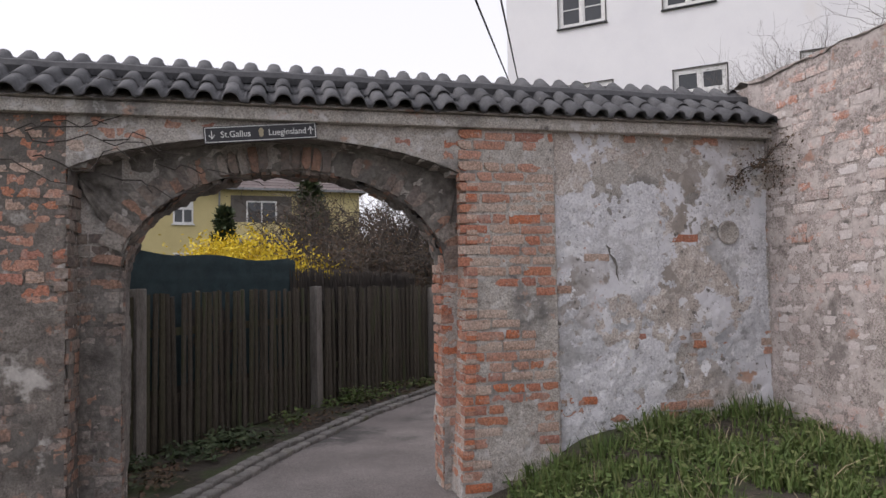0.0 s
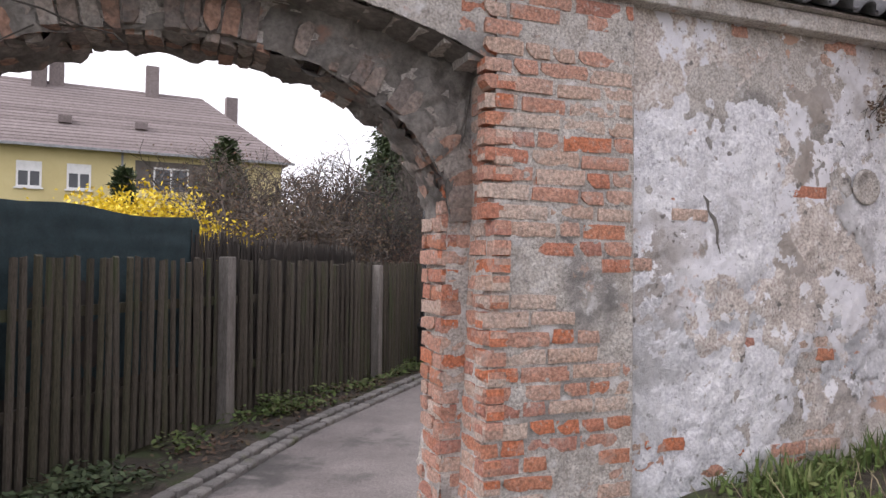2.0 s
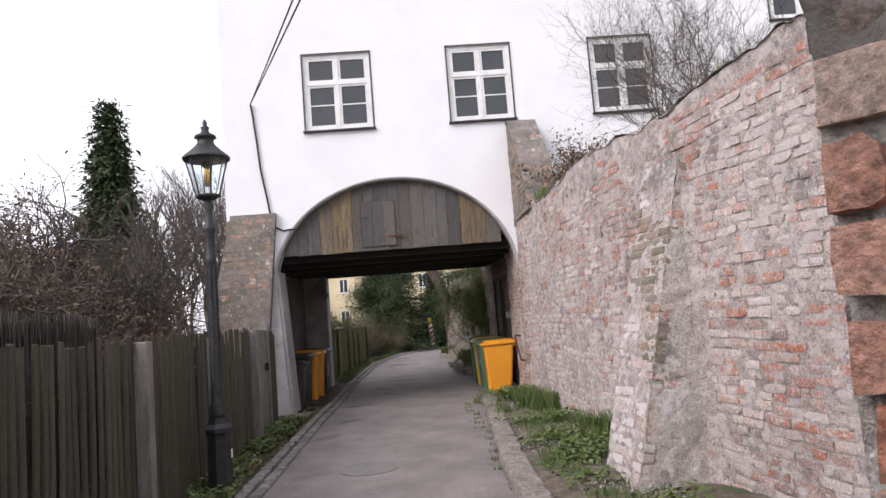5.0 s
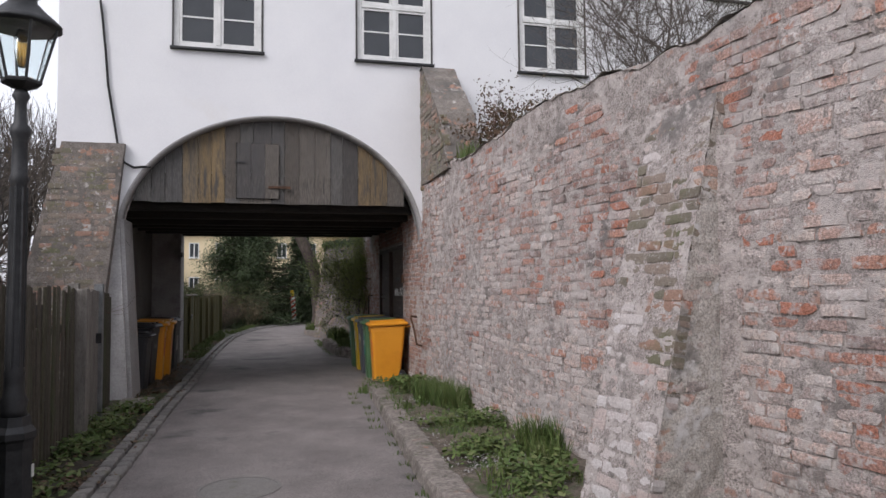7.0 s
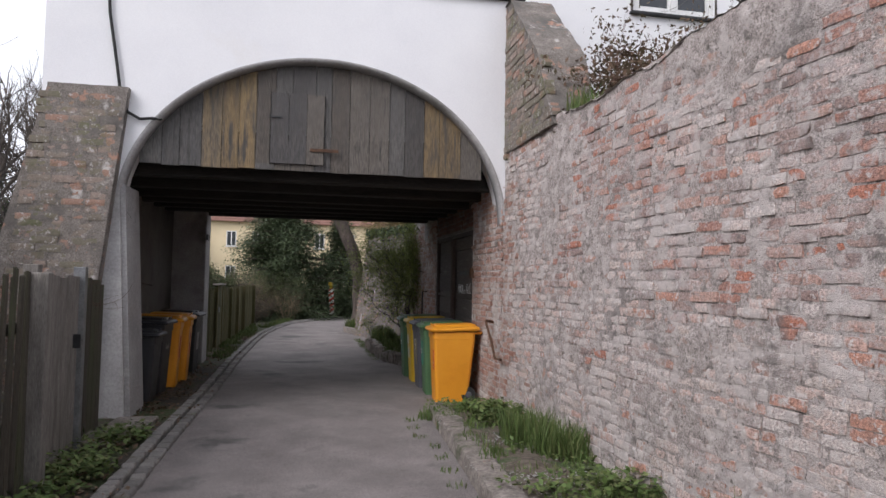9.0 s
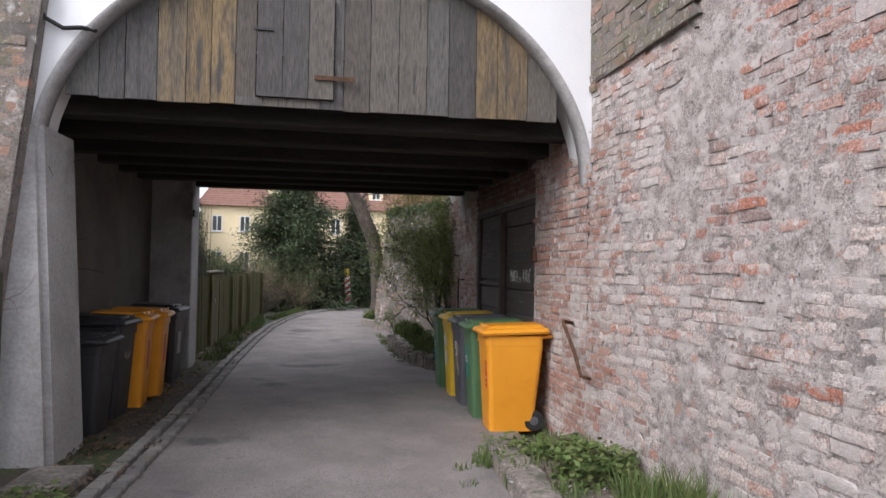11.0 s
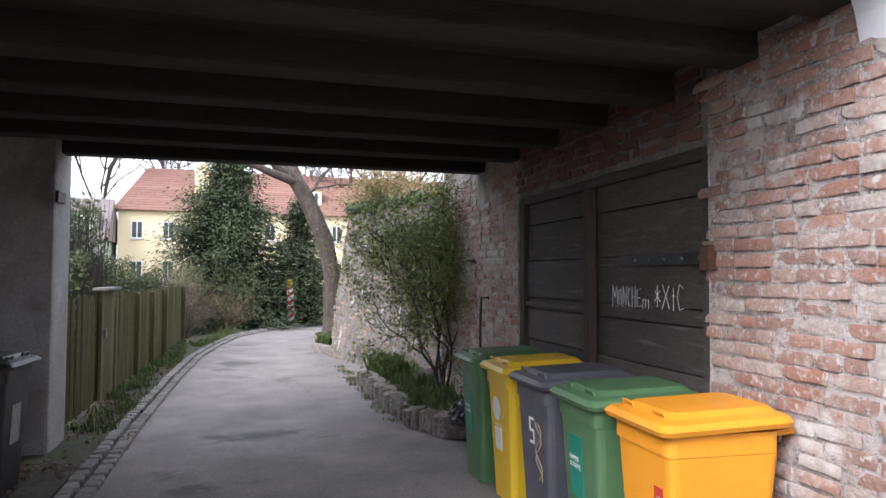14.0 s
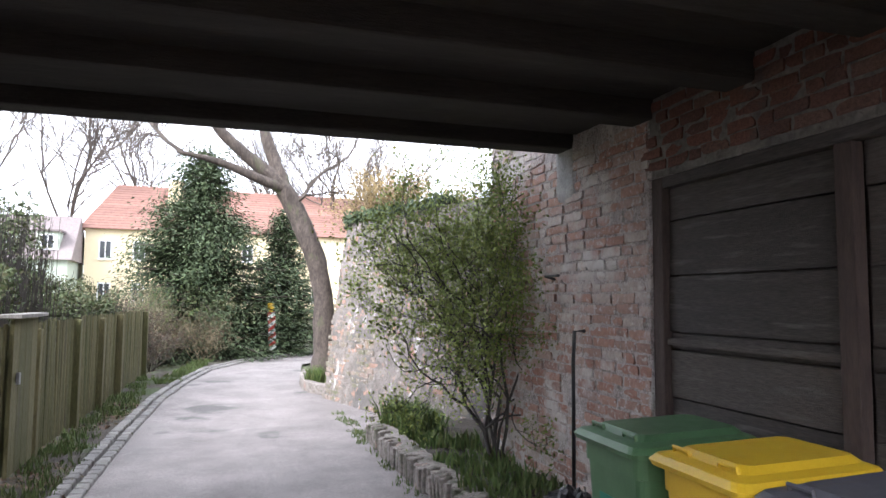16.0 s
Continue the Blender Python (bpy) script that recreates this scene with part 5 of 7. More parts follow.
# ---------------------------------------------------------------- wheeled bins
def wheelie_bin(colour, lid_colour, label, group, w=.50, d=.56, h=.93):
    """A wheeled bin: front to -x, hinge and wheels to +x; stands on z = 0, its front edge at x = 0."""
    b = thing("wheelie_bin", label, "bin", group)
    bm = bmesh.new()
    rows = []
    for z, k in ((0.0, .0), (.02, .004), (h - .10, 1.0), (h - .095, 1.06), (h, 1.08)):
        f = .80 + .20 * min(k, 1) if k <= 1 else .80 + .20 * k
        wd, dd = w * (.80 + .2 * k) / 2, d * (.78 + .22 * k)
        x0 = (d - dd) * .35 - (.0 if k <= 1 else .01)
        ring = []
        c = .045
        for cx, cy, a0 in ((x0 + c, -wd + c, 180), (x0 + dd - c, -wd + c, 270), (x0 + dd - c, wd - c, 0), (x0 + c, wd - c, 90)):
            for s in range(4):
                a = radians(a0 + 30 * s)
                ring.append(bm.verts.new((cx + c * math.cos(a), cy + c * math.sin(a), z)))
        rows.append(ring)
    for p, q in zip(rows, rows[1:]):
        for i in range(16):
            bm.faces.new((p[i], p[(i + 1) % 16], q[(i + 1) % 16], q[i]))
    bm.faces.new(rows[0][::-1])
    bm.faces.new(rows[-1])
    part("body", bm, M[colour], b)
    bm = bmesh.new()
    rows = []
    for z, e, k in ((h + .002, .025, 1), (h + .025, .035, 1), (h + .05, .012, 1), (h + .062, -.04, 1), (h + .085, -.075, 1)):
        ring = []
        c = .05
        x0, x1, wd = -.03 - e, d + .04 + e * .5, w / 2 + .01 + e
        for cx, cy, a0 in ((x0 + c, -wd + c, 180), (x1 - c, -wd + c, 270), (x1 - c, wd - c, 0), (x0 + c, wd - c, 90)):
            for s in range(4):
                a = radians(a0 + 30 * s)
                ring.append(bm.verts.new((cx + c * math.cos(a), cy + c * math.sin(a), z + .02 * (cx / d))))
        rows.append(ring)
    for p, q in zip(rows, rows[1:]):
        for i in range(16):
            bm.faces.new((p[i], p[(i + 1) % 16], q[(i + 1) % 16], q[i]))
    bm.faces.new(rows[0][::-1])
    bm.faces.new(rows[-1])
    lid = part("lid", bm, M[lid_colour], b)
    for y in (-w * .28, w * .28):
        bm = bmesh.new()
        tube(bm, [(.02, y - .05, h + .05), (.01, y - .05, h + .085), (.01, y + .05, h + .085), (.02, y + .05, h + .05)], .009, 6)
        part("handle", bm, M[lid_colour], lid)
    bm = bmesh.new()
    tube(bm, [(d - .02, -w * .42, h - .02), (d + .09, -w * .42, h - .01), (d + .10, w * .42, h - .01), (d - .02, w * .42, h - .02)], .016, 7)
    part("grip_bar", bm, M[colour], b)
    for y in (-w * .36, w * .36):
        wh = new("wheel")
        wh.parent = b
        wh.matrix_basis = pose(d * .86, y, .10, 90, 0, 0)
        bm = bmesh.new()
        lathe(bm, [(.06, -.025), (.095, -.025), (.10, -.015), (.10, .015), (.095, .025), (.06, .025)], 18)
        part("tyre", bm, M["rubber"], wh, "black rubber tyre")
        bm = bmesh.new()
        lathe(bm, [(.02, -.03), (.058, -.022), (.058, .022), (.02, .03)], 12)
        part("rim", bm, M["plastic_grey"], wh)
    return b


def bars(parent, name, mat_, rows):
    bm = bmesh.new()
    for y0, y1, z0, z1 in rows:
        x = lambda z: -.004 + .042 * (1 - z / .93)
        q = [bm.verts.new(c) for c in ((x(z0) - .003, y0, z0), (x(z0) - .003, y1, z0), (x(z1) - .003, y1, z1), (x(z1) - .003, y0, z1))]
        q2 = [bm.verts.new((v.co.x + .004, v.co.y, v.co.z)) for v in q]
        bm.faces.new(q[::-1])
        bm.faces.new(q2)
        for i in range(4):
            bm.faces.new((q[i], q[(i + 1) % 4], q2[(i + 1) % 4], q2[i]))
    return part(name, bm, mat_, parent)


def front_text(parent, text, y, z, size, mat_):
    c = bpy.data.curves.new("lettering", "FONT")
    c.body, c.size, c.extrude = text, size, .0006
    t = new("tmp", c)
    me = bpy.data.meshes.new_from_object(t.evaluated_get(bpy.context.evaluated_depsgraph_get()))
    bpy.data.objects.remove(t)
    for v in me.vertices:
        zz = z + v.co.y
        v.co = (-.0125 + .042 * (1 - zz / .93) - v.co.z, y - v.co.x, zz)
    return link("lettering", me, mat_, parent)


BINS_R = [("plastic_orange", "plastic_orange", "bright orange wheeled bin with a closed lid", 1.53, 1.08), ("plastic_green", "plastic_green", "dark green wheeled bin with a teal paper label", 1.50, 1.68),
          ("plastic_grey", "plastic_grey", "dark grey wheeled bin with a painted numeral", 1.50, 2.32), ("plastic_yellow", "plastic_yellow", "yellow wheeled bin with a white round sticker", 1.49, 2.92), ("plastic_green", "plastic_green", "dark green wheeled bin at the end of the row", 1.46, 3.52)]
made = []
for c, l, lab, x, y in BINS_R:
    b = wheelie_bin(c, l, lab, "bins by the gate")
    b.matrix_basis = pose(x, y, 0.0, 0, 0, rng.uniform(-3, 3))
    made.append(b)
bars(made[0], "red_label", M["red_paint"], [(-.17, -.10, .42, .68)])
bars(made[0], "label_marks", M["sign_white"], [(-.155, -.115, .45, .47), (-.155, -.115, .50, .53), (-.15, -.12, .60, .64)])
bars(made[1], "paper_label", M["teal_label"], [(-.05, .12, .40, .74)])
front_text(made[1], "PAPIER\n& PAPPE", .105, .60, .040, M["sign_white"])
bars(made[4], "paper_label", M["teal_label"], [(-.05, .12, .36, .70)])
front_text(made[4], "PAPIER\n& PAPPE", .105, .56, .040, M["sign_white"])
bars(made[3], "sticker", M["sign_white"], [(-.04, .10, .36, .52), (-.04, .10, .535, .545)])
bm = bmesh.new()
lathe(bm, [(.085, 0), (.085, .004)], 20)
for v in bm.verts:
    zz = .66 + v.co.x
    v.co = Vector((-.010 + .042 * (1 - zz / .93) - v.co.z, .03 + v.co.y, zz))
part("round_sticker", bm, M["sign_white"], made[3])
bars(made[2], "painted_numeral", M["sign_white"], [(-.02, .05, .70, .715), (.038, .05, .63, .70), (-.02, .05, .625, .64), (-.02, -.008, .56, .625), (-.02, .05, .55, .563)])
bm = bmesh.new()
for ph in (0, 1.3):
    tube(bm, [(-.013 + .042 * (1 - z / .93), -.10 + .045 * math.sin(9 * z * 3 + ph) , z) for z in [.34 + .02 * i for i in range(19)]], .004, 4)
part("scrawl", bm, M["straw"], made[2], "scratched pale scrawl")

BINS_L = [("plastic_black", "plastic_black", "black wheeled bin standing in the passage recess", -1.97, 1.15), ("plastic_black", "plastic_black", "black wheeled bin with scratched marks", -1.97, 1.75), ("plastic_orange", "plastic_orange", "orange wheeled bin with a red label strip", -1.90, 2.36),
          ("plastic_orange", "plastic_orange", "orange wheeled bin with a red label strip", -1.86, 2.95), ("plastic_black", "plastic_black", "black wheeled bin with a pale sticker", -1.88, 3.85)]
for i, (c, l, lab, x, y) in enumerate(BINS_L):
    b = wheelie_bin(c, l, lab, "bins in the recess")
    b.matrix_basis = pose(x, y, 0.02, 0, 0, 180 + rng.uniform(-5, 5)) @ Matrix.Diagonal((1, 1, .88 if i == 0 else 1, 1))
    if i in (2, 3):
        bars(b, "red_label", M["red_paint"], [(-.02, .06, .40, .72)])
    if i == 4:
        bars(b, "sticker", M["concrete"], [(-.08, .07, .38, .66)])
    if i == 1:
        for c in ((-.10, -.09, .60, .66), (-.06, -.055, .58, .64), (-.02, -.012, .59, .65), (.03, .035, .60, .67)):
            bars(b, "scratched_mark", M["concrete"], [c])
paving = thing("recess_paving", "grey earth floor strip of the passage recess", "floor", kind="structure")
boxed("slab", (-2.72, -1.62, .72, 5.0, -.03, .022), M["soil"], paving)

for x0, x1, y0, y1, h in ((-2.12, -1.70, -.62, -.08, .075), (-2.25, -1.78, -1.22, -.66, .055)):
    stone = thing("corner_stone", "flat worn stone slab at the foot of the passage jamb", "stone slab", "corner stones")
    bm = bmesh.new()
    box(bm, x0, x1, y0, y1, -.03, h, .02)
    for v in bm.verts:
        v.co += Vector((.02 * smooth_noise(v.co.y * 6, x0), .02 * smooth_noise(v.co.x * 6, y0), .008 * smooth_noise(v.co.x * 9, v.co.y * 9)))
    part("slab", bm, M["stone_edge"], stone)

# ---------------------------------------------------------------- kerb of small setts on the left edge of the lane
kerb = thing("kerb", "narrow gutter of small grey stone setts along the lane", "kerb", kind="structure")
sett = []
for n in range(4):
    rr = random.Random(70 + n)
    bm = bmesh.new()
    box(bm, -.055, .055, -.075, .075, -.06, .03)
    for v in bm.verts:
        v.co += Vector((rr.uniform(-.008, .008), rr.uniform(-.01, .01), rr.uniform(-.004, .004)))
    bmesh.ops.bevel(bm, geom=bm.edges[:], offset=.012, segments=1, affect="EDGES")
    me = bpy.data.meshes.new("sett")
    bm.to_mesh(me)
    bm.free()
    me.materials.append(M["stone_sett"])
    sett.append(me)
far_v, far_f = [], []
for row in (0, 1):
    carry = .06 * row
    for a, b in zip(KERB_L[3:], KERB_L[4:]):
        L = math.dist(a, b)
        t = Vector((b[0] - a[0], b[1] - a[1], 0)) / L
        nrm = Vector((t.y, -t.x, 0))
        while carry < L:
            p = Vector((a[0], a[1], 0)) + t * carry + nrm * (.02 + .13 * row - .06)
            m = pose(p.x, p.y, (.012 if row else .035) + rng.uniform(-.005, .006), rng.gauss(0, 2), rng.gauss(0, 2), math.degrees(math.atan2(t.y, t.x)) - 90 + rng.gauss(0, 3))
            if -9 < p.y < 12.5:
                ob = new("sett", sett[rng.randrange(4)])
                ob.parent = kerb
                ob.matrix_basis = m
            else:
                me = sett[rng.randrange(4)]
                k = len(far_v)
                far_v += [m @ v.co for v in me.vertices]
                far_f += [tuple(i + k for i in q.vertices) for q in me.polygons]
            carry += .165
        carry -= L
raw("setts", far_v, far_f, M["stone_sett"], kerb, kind="stuff")

# planting bed along the retaining wall, edged with a low brick kerb
bed = ribbon("planting_bed", [(x + .22, y) for x, y in KERB_R[3:10]], [(p[0] + .05, p[1]) for p in ((2.2, -10.9), (2.95, -9.6), (2.72, -7.8), (2.5, -6.0), (2.36, -5.0), (2.25, -3.2), (2.17, .15))], .13, M["earth_bed"], "stony earth bed with weeds at the foot of the wall", "bed", wob=.06)
bed_kerb = thing("bed_edging", "low worn brick and cement edging of the planting bed", "kerb", kind="structure")


def edging(parent, line, width, height, mat_, seed=0.0):
    pts = []
    for a, b in zip(line, line[1:]):
        k = max(int(math.dist(a, b) / .06), 1)
        pts += [Vector((a[0] + (b[0] - a[0]) * i / k, a[1] + (b[1] - a[1]) * i / k, 0)) for i in range(k)]
    pts.append(Vector((*line[-1], 0)))
    vs, fs = [], []
    prof = [(0, -.05), (.0, .3), (.0, .7), (.03, .95), (.10, 1.0), (.5, 1.02), (.9, 1.0), (.97, .95), (1.0, .7), (1.0, -.05)]
    for i, p in enumerate(pts):
        t = (pts[min(i + 1, len(pts) - 1)] - pts[max(i - 1, 0)]).normalized()
        n = Vector((t.y, -t.x, 0))
        for u, h in prof:
            q = p + n * width * u + Vector((0, 0, height * h))
            vs.append(q + n * .02 * rough_noise(q.x * 6 + seed, q.y * 6, q.z * 6) + Vector((0, 0, .015 * rough_noise(q.x * 5, q.y * 5, seed))))
    k = len(prof)
    for i in range(len(pts) - 1):
        for j in range(k - 1):
            a = i * k + j
            fs.append((a, a + k, a + k + 1, a + 1))
    fs.append(tuple(range(k)))
    fs.append(tuple(range((len(pts) - 1) * k, len(pts) * k))[::-1])
    raw("edging", vs, fs, mat_, parent)


edging(bed_kerb, KERB_R[4:10], .24, .15, M["stone_edge"])

# second bed beyond the passage
edge2 = thing("bed_wall", "low rough stone and brick edging wall of the shrub bed", "kerb", kind="structure")
LINE2 = [(2.1, 4.78), (1.62, 4.85), (1.42, 5.4), (1.34, 6.4), (1.31, 7.6), (1.32, 8.5), (1.50, 8.95), (2.15, 9.05)]
edging(edge2, LINE2, .22, .21, M["stone_edge"], 4.0)
er = random.Random(77)
soldiers = []
for n in range(5):
    bm = bmesh.new()
    box(bm, -.034, .034, -.06, .06, 0, .215)
    for v in bm.verts:
        v.co += Vector((er.uniform(-.006, .006), er.uniform(-.012, .012), er.uniform(-.012, .012)))
    bmesh.ops.bevel(bm, geom=bm.edges[:], offset=.009, segments=1, affect="EDGES")
    soldiers.append(bpy.data.meshes.new("edge_brick"))
    bm.to_mesh(soldiers[-1])
    bm.free()
    soldiers[-1].materials.append(M["stone_edge"])
carry = .04
for a, b in zip(LINE2[1:], LINE2[2:]):
    L = math.dist(a, b)
    t = Vector((b[0] - a[0], b[1] - a[1], 0)) / L
    while carry < L:
        q = Vector((*a, 0)) + t * carry + Vector((t.y, -t.x, 0)) * .015
        if er.random() > .06:
            ob = new("edge_brick", er.choice(soldiers))
            ob.parent = edge2
            ob.matrix_basis = pose(q.x, q.y, er.uniform(-.03, .03), er.gauss(0, 3), er.gauss(0, 3), math.degrees(math.atan2(t.y, t.x)) + er.gauss(0, 4))
        carry += .081
    carry -= L
tree_edge = thing("tree_bed_edging", "low mossy stone edging round the leaning tree's foot", "kerb", kind="structure")
edging(tree_edge, [(1.30, 12.25), (1.10, 12.6), (1.02, 13.2), (1.06, 14.0), (1.2, 14.9)], .16, .17, M["stone_edge"], 9.0)
tree_bed = ribbon("tree_bed", [(1.35, 12.35), (1.15, 13.2), (1.3, 14.9)], [(1.9, 12.6), (2.3, 13.6), (2.9, 15.2)], .10, M["soil"], "small earth bed with bulb leaves at the tree's foot", "bed", wob=.04)
bed2 = ribbon("shrub_bed", [(2.1, 5.0), (1.6, 5.3), (1.5, 6.4), (1.46, 7.6), (1.48, 8.5), (1.6, 8.9)], [(2.3, 5.0), (2.3, 5.3), (2.4, 6.4), (2.7, 7.6), (2.5, 8.5), (2.3, 8.95)], .20, M["soil"], "dark earth shrub bed with young grass", "bed", wob=.08)

# iron hook rail, wall irons, cable, wires, manhole
rod = thing("iron_rod", "short bent rusty iron rod fixed to the brick wall", "rod")
bm = bmesh.new()
tube(bm, [(2.16, .26, 1.10), (2.06, .24, 1.12), (2.05, .20, 1.10), (2.06, -.02, .90), (2.06, -.20, .70), (2.14, -.22, .68)], .016, 8)
part("rod", bm, M["rust"], rod, smooth=True)
rail = thing("wall_iron", "thin upright iron bar against the brick wall", "rod")
bm = bmesh.new()
tube(bm, [(2.15, 5.0, 1.40), (2.06, 4.98, 1.40), (2.06, 5.0, 1.2), (2.07, 5.02, .25)], .014, 8)
part("bar", bm, M["iron_dark"], rail, smooth=True)
bm = bmesh.new()
tube(bm, [(2.17, 5.5, 1.78), (2.05, 5.42, 1.80), (2.05, 5.2, 1.80)], .010, 8)
part("bracket", bm, M["iron_dark"], rail)
cable = thing("facade_cable", "black cable hanging down the white facade", "cable")
bm = bmesh.new()
tube(bm, [(-2.50, -.03, 5.72), (-2.47, -.03, 5.5), (-2.42, -.03, 5.0), (-2.38, -.03, 4.5), (-2.28, -.035, 3.9), (-2.22, -.04, 3.52), (-2.15, -.05, 3.40), (-2.02, -.05, 3.33), (-1.90, -.03, 3.35), (-1.82, .05, 3.36)], .017, 7)
part("cable", bm, M["rubber"], cable, smooth=True)
for k, (x1, y1, z1) in enumerate(((1.75, -20.0, 2.95), (2.1, -20.0, 3.1))):
    w = thing("overhead_wire", "thin dark overhead wire to the white facade", "wire", "overhead wires")
    bm = bmesh.new()
    a, b = Vector((-2.50, -.04, 5.72)), Vector((x1 + 2, y1, z1))
    tube(bm, [a.lerp(b, i / 16) - Vector((0, 0, .05 * 4 * (i / 16) * (1 - i / 16))) for i in range(17)], .010, 5)
    part("wire", bm, M["rubber"], w)
manhole = thing("manhole_cover", "round worn manhole cover flush with the asphalt", "manhole cover", at=pose(-.36, -4.75, .004))
bm = bmesh.new()
lathe(bm, [(.295, 0), (.295, .003), (.28, .004)], 28)
part("cover", bm, M["stone_sett"], manhole)
bm = bmesh.new()
prev = None
for k in range(33):
    a = 2 * math.pi * k / 32
    row = [bm.verts.new((rr * math.cos(a), rr * math.sin(a), z)) for rr, z in ((.30, .0), (.30, .004), (.325, .004), (.325, .0))]
    if prev:
        for j in range(3):
            bm.faces.new((prev[j], row[j], row[j + 1], prev[j + 1]))
    prev = row
part("ring", bm, M["stone_sett"], manhole)
bag = thing("rubbish_bag", "crumpled black plastic rubbish bag beside the bins", "bag", at=pose(1.78, 4.55, .22))
bm = bmesh.new()
bmesh.ops.create_icosphere(bm, subdivisions=4, radius=.17)
for v in bm.verts:
    n = v.co.normalized()
    v.co = Vector((v.co.x, v.co.y, v.co.z * .95 + .06)) + n * (.05 * noise.noise(n * 4) + .03 * abs(noise.noise(n * 9)))
    v.co.z = max(v.co.z, -.02)
part("bag", bm, M["bag_black"], bag)

# garden fence beyond the passage
GF = [(-2.12, 5.75), (-2.10, 8.1), (-2.06, 9.8), (-2.0, 12.6), (-1.9, 15.6)]
gfence = thing("garden_fence", "mossy green board fence beyond the passage", "fence")
fence_run(gfence, GF, .088, slat_meshes("slat", M["fence_green"], 1.30, .075, .022, 6, 8), .06, random.Random(15), (.35, 1.0), M["fence_green"])
for x, y, h in ((-2.05, 8.2, 1.30), (-2.02, 9.9, 1.34), (-1.98, 11.3, 1.32), (-1.93, 12.7, 1.34), (-1.85, 15.4, 1.34)):
    bm = bmesh.new()
    box(bm, x - .05, x + .05, y - .05, y + .05, -.05, h, .01)
    part("post", bm, M["fence_green"], gfence)
gdoor = thing("garden_gate", "mossy board gate with a capped post", "gate")
for k in range(4):
    boxed("board", (-2.05, -2.02, 7.35 + .19 * k, 7.35 + .19 * (k + 1) - .008, .08, 1.42), M["fence_green"], gdoor)
boxed("cap", (-2.12, -1.95, 7.28, 8.18, 1.425, 1.46), M["post_wood"], gdoor, "flat weathered cap board", bevel=.006)
boxed("latch", (-2.015, -1.99, 7.45, 7.50, .85, .95), M["zinc"], gdoor)

# ---------------------------------------------------------------- plants: growing limbs and scattering leaves
class Wood:
    """Collects limbs as slim tubes in one mesh."""
    def __init__(self):
        self.v, self.f = [], []

    def limb(self, pts, r0, r1, n=4):
        k0 = len(self.v)
        m = len(pts)
        for i, p in enumerate(pts):
            a, b = pts[max(i - 1, 0)], pts[min(i + 1, m - 1)]
            t = (b - a)
            t = t.normalized() if t.length > 1e-9 else Vector((0, 0, 1))
            u = t.cross(Vector((.31, .17, .93))).normalized() if abs(t.z) < .95 else Vector((1, 0, 0))
            w = t.cross(u)
            r = r0 + (r1 - r0) * i / (m - 1)
            for k in range(n):
                a_ = 2 * math.pi * k / n
                self.v.append(p + r * (math.cos(a_) * u + math.sin(a_) * w))
        for i in range(m - 1):
            for k in range(n):
                a = k0 + i * n + k
                b = k0 + i * n + (k + 1) % n
                self.f.append((a, b, b + n, a + n))

    def grow(self, r, p, d, length, radius, depth, tips, spread=.7, lift=.1, kids=3, n=5, wander=.25):
        pts = [p.copy()]
        q, e = p.copy(), d.normalized()
        steps = 4 if depth > 0 else 3
        for _ in range(steps):
            e = (e + Vector((r.gauss(0, wander), r.gauss(0, wander), r.gauss(0, wander) + lift))).normalized()
            q = q + e * (length / steps)
            pts.append(q.copy())
        self.limb(pts, radius, radius * .55, n if depth > 1 else 3)
        if depth == 0:
            tips.append((pts[-1], e))
            tips.append((pts[-2], e))
            return
        for k in range(kids):
            i = r.choice(range(1, len(pts)))
            c = (e + Vector((r.gauss(0, spread), r.gauss(0, spread), r.gauss(0, spread * .7)))).normalized()
            self.grow(r, pts[i], c, length * r.uniform(.55, .8), radius * .55, depth - 1, tips, spread, lift, kids, n, wander)
        self.grow(r, pts[-1], e, length * .7, radius * .6, depth - 1, tips, spread, lift, kids, n, wander)


def leaves_at(tips, r, per, size, spread, flat=.0, long=1.6):
    vs, fs = [], []
    for p, e in tips:
        for _ in range(per):
            c = p + Vector((r.gauss(0, spread), r.gauss(0, spread), r.gauss(0, spread * .8)))
            a = Vector((r.gauss(0, 1), r.gauss(0, 1), r.gauss(0, 1) + flat)).normalized()
            b = a.cross(Vector((r.gauss(0, 1), r.gauss(0, 1), r.gauss(0, 1)))).normalized()
            s = size * r.uniform(.6, 1.3)
            k = len(vs)
            vs += [c - a * s * long * .5, c + b * s * .4, c + a * s * long * .5, c - b * s * .4]
            fs.append((k, k + 1, k + 2, k + 3))
    return vs, fs


def shrub(name, label, category, base, height, width, stems, depth, seed, wood="twig", leaf=None, per=3, size=.03, spread=.08, kids=3, radius=.02, lift=.12, group="", wander=.28, lean=(0, 0)):
    r = random.Random(seed)
    t = thing(name, label, category, group)
    tips = []
    for k in range(stems):
        w = Wood()
        a = 2 * math.pi * (k + r.random()) / stems
        d = Vector((math.cos(a) * width / height * r.uniform(.3, 1.1) + lean[0], math.sin(a) * width / height * r.uniform(.3, 1.1) + lean[1], 1))
        p = Vector(base) + Vector((math.cos(a), math.sin(a), 0)) * width * .08
        w.grow(r, p, d, height * .42, radius * r.uniform(.7, 1.2), depth, tips, .75, lift, kids, 5, wander)
        raw("stem", w.v, w.f, M[wood], t, smooth=True)
    if leaf:
        raw("foliage", *leaves_at(tips, r, per, size, spread), M[leaf], t)
    return t, tips


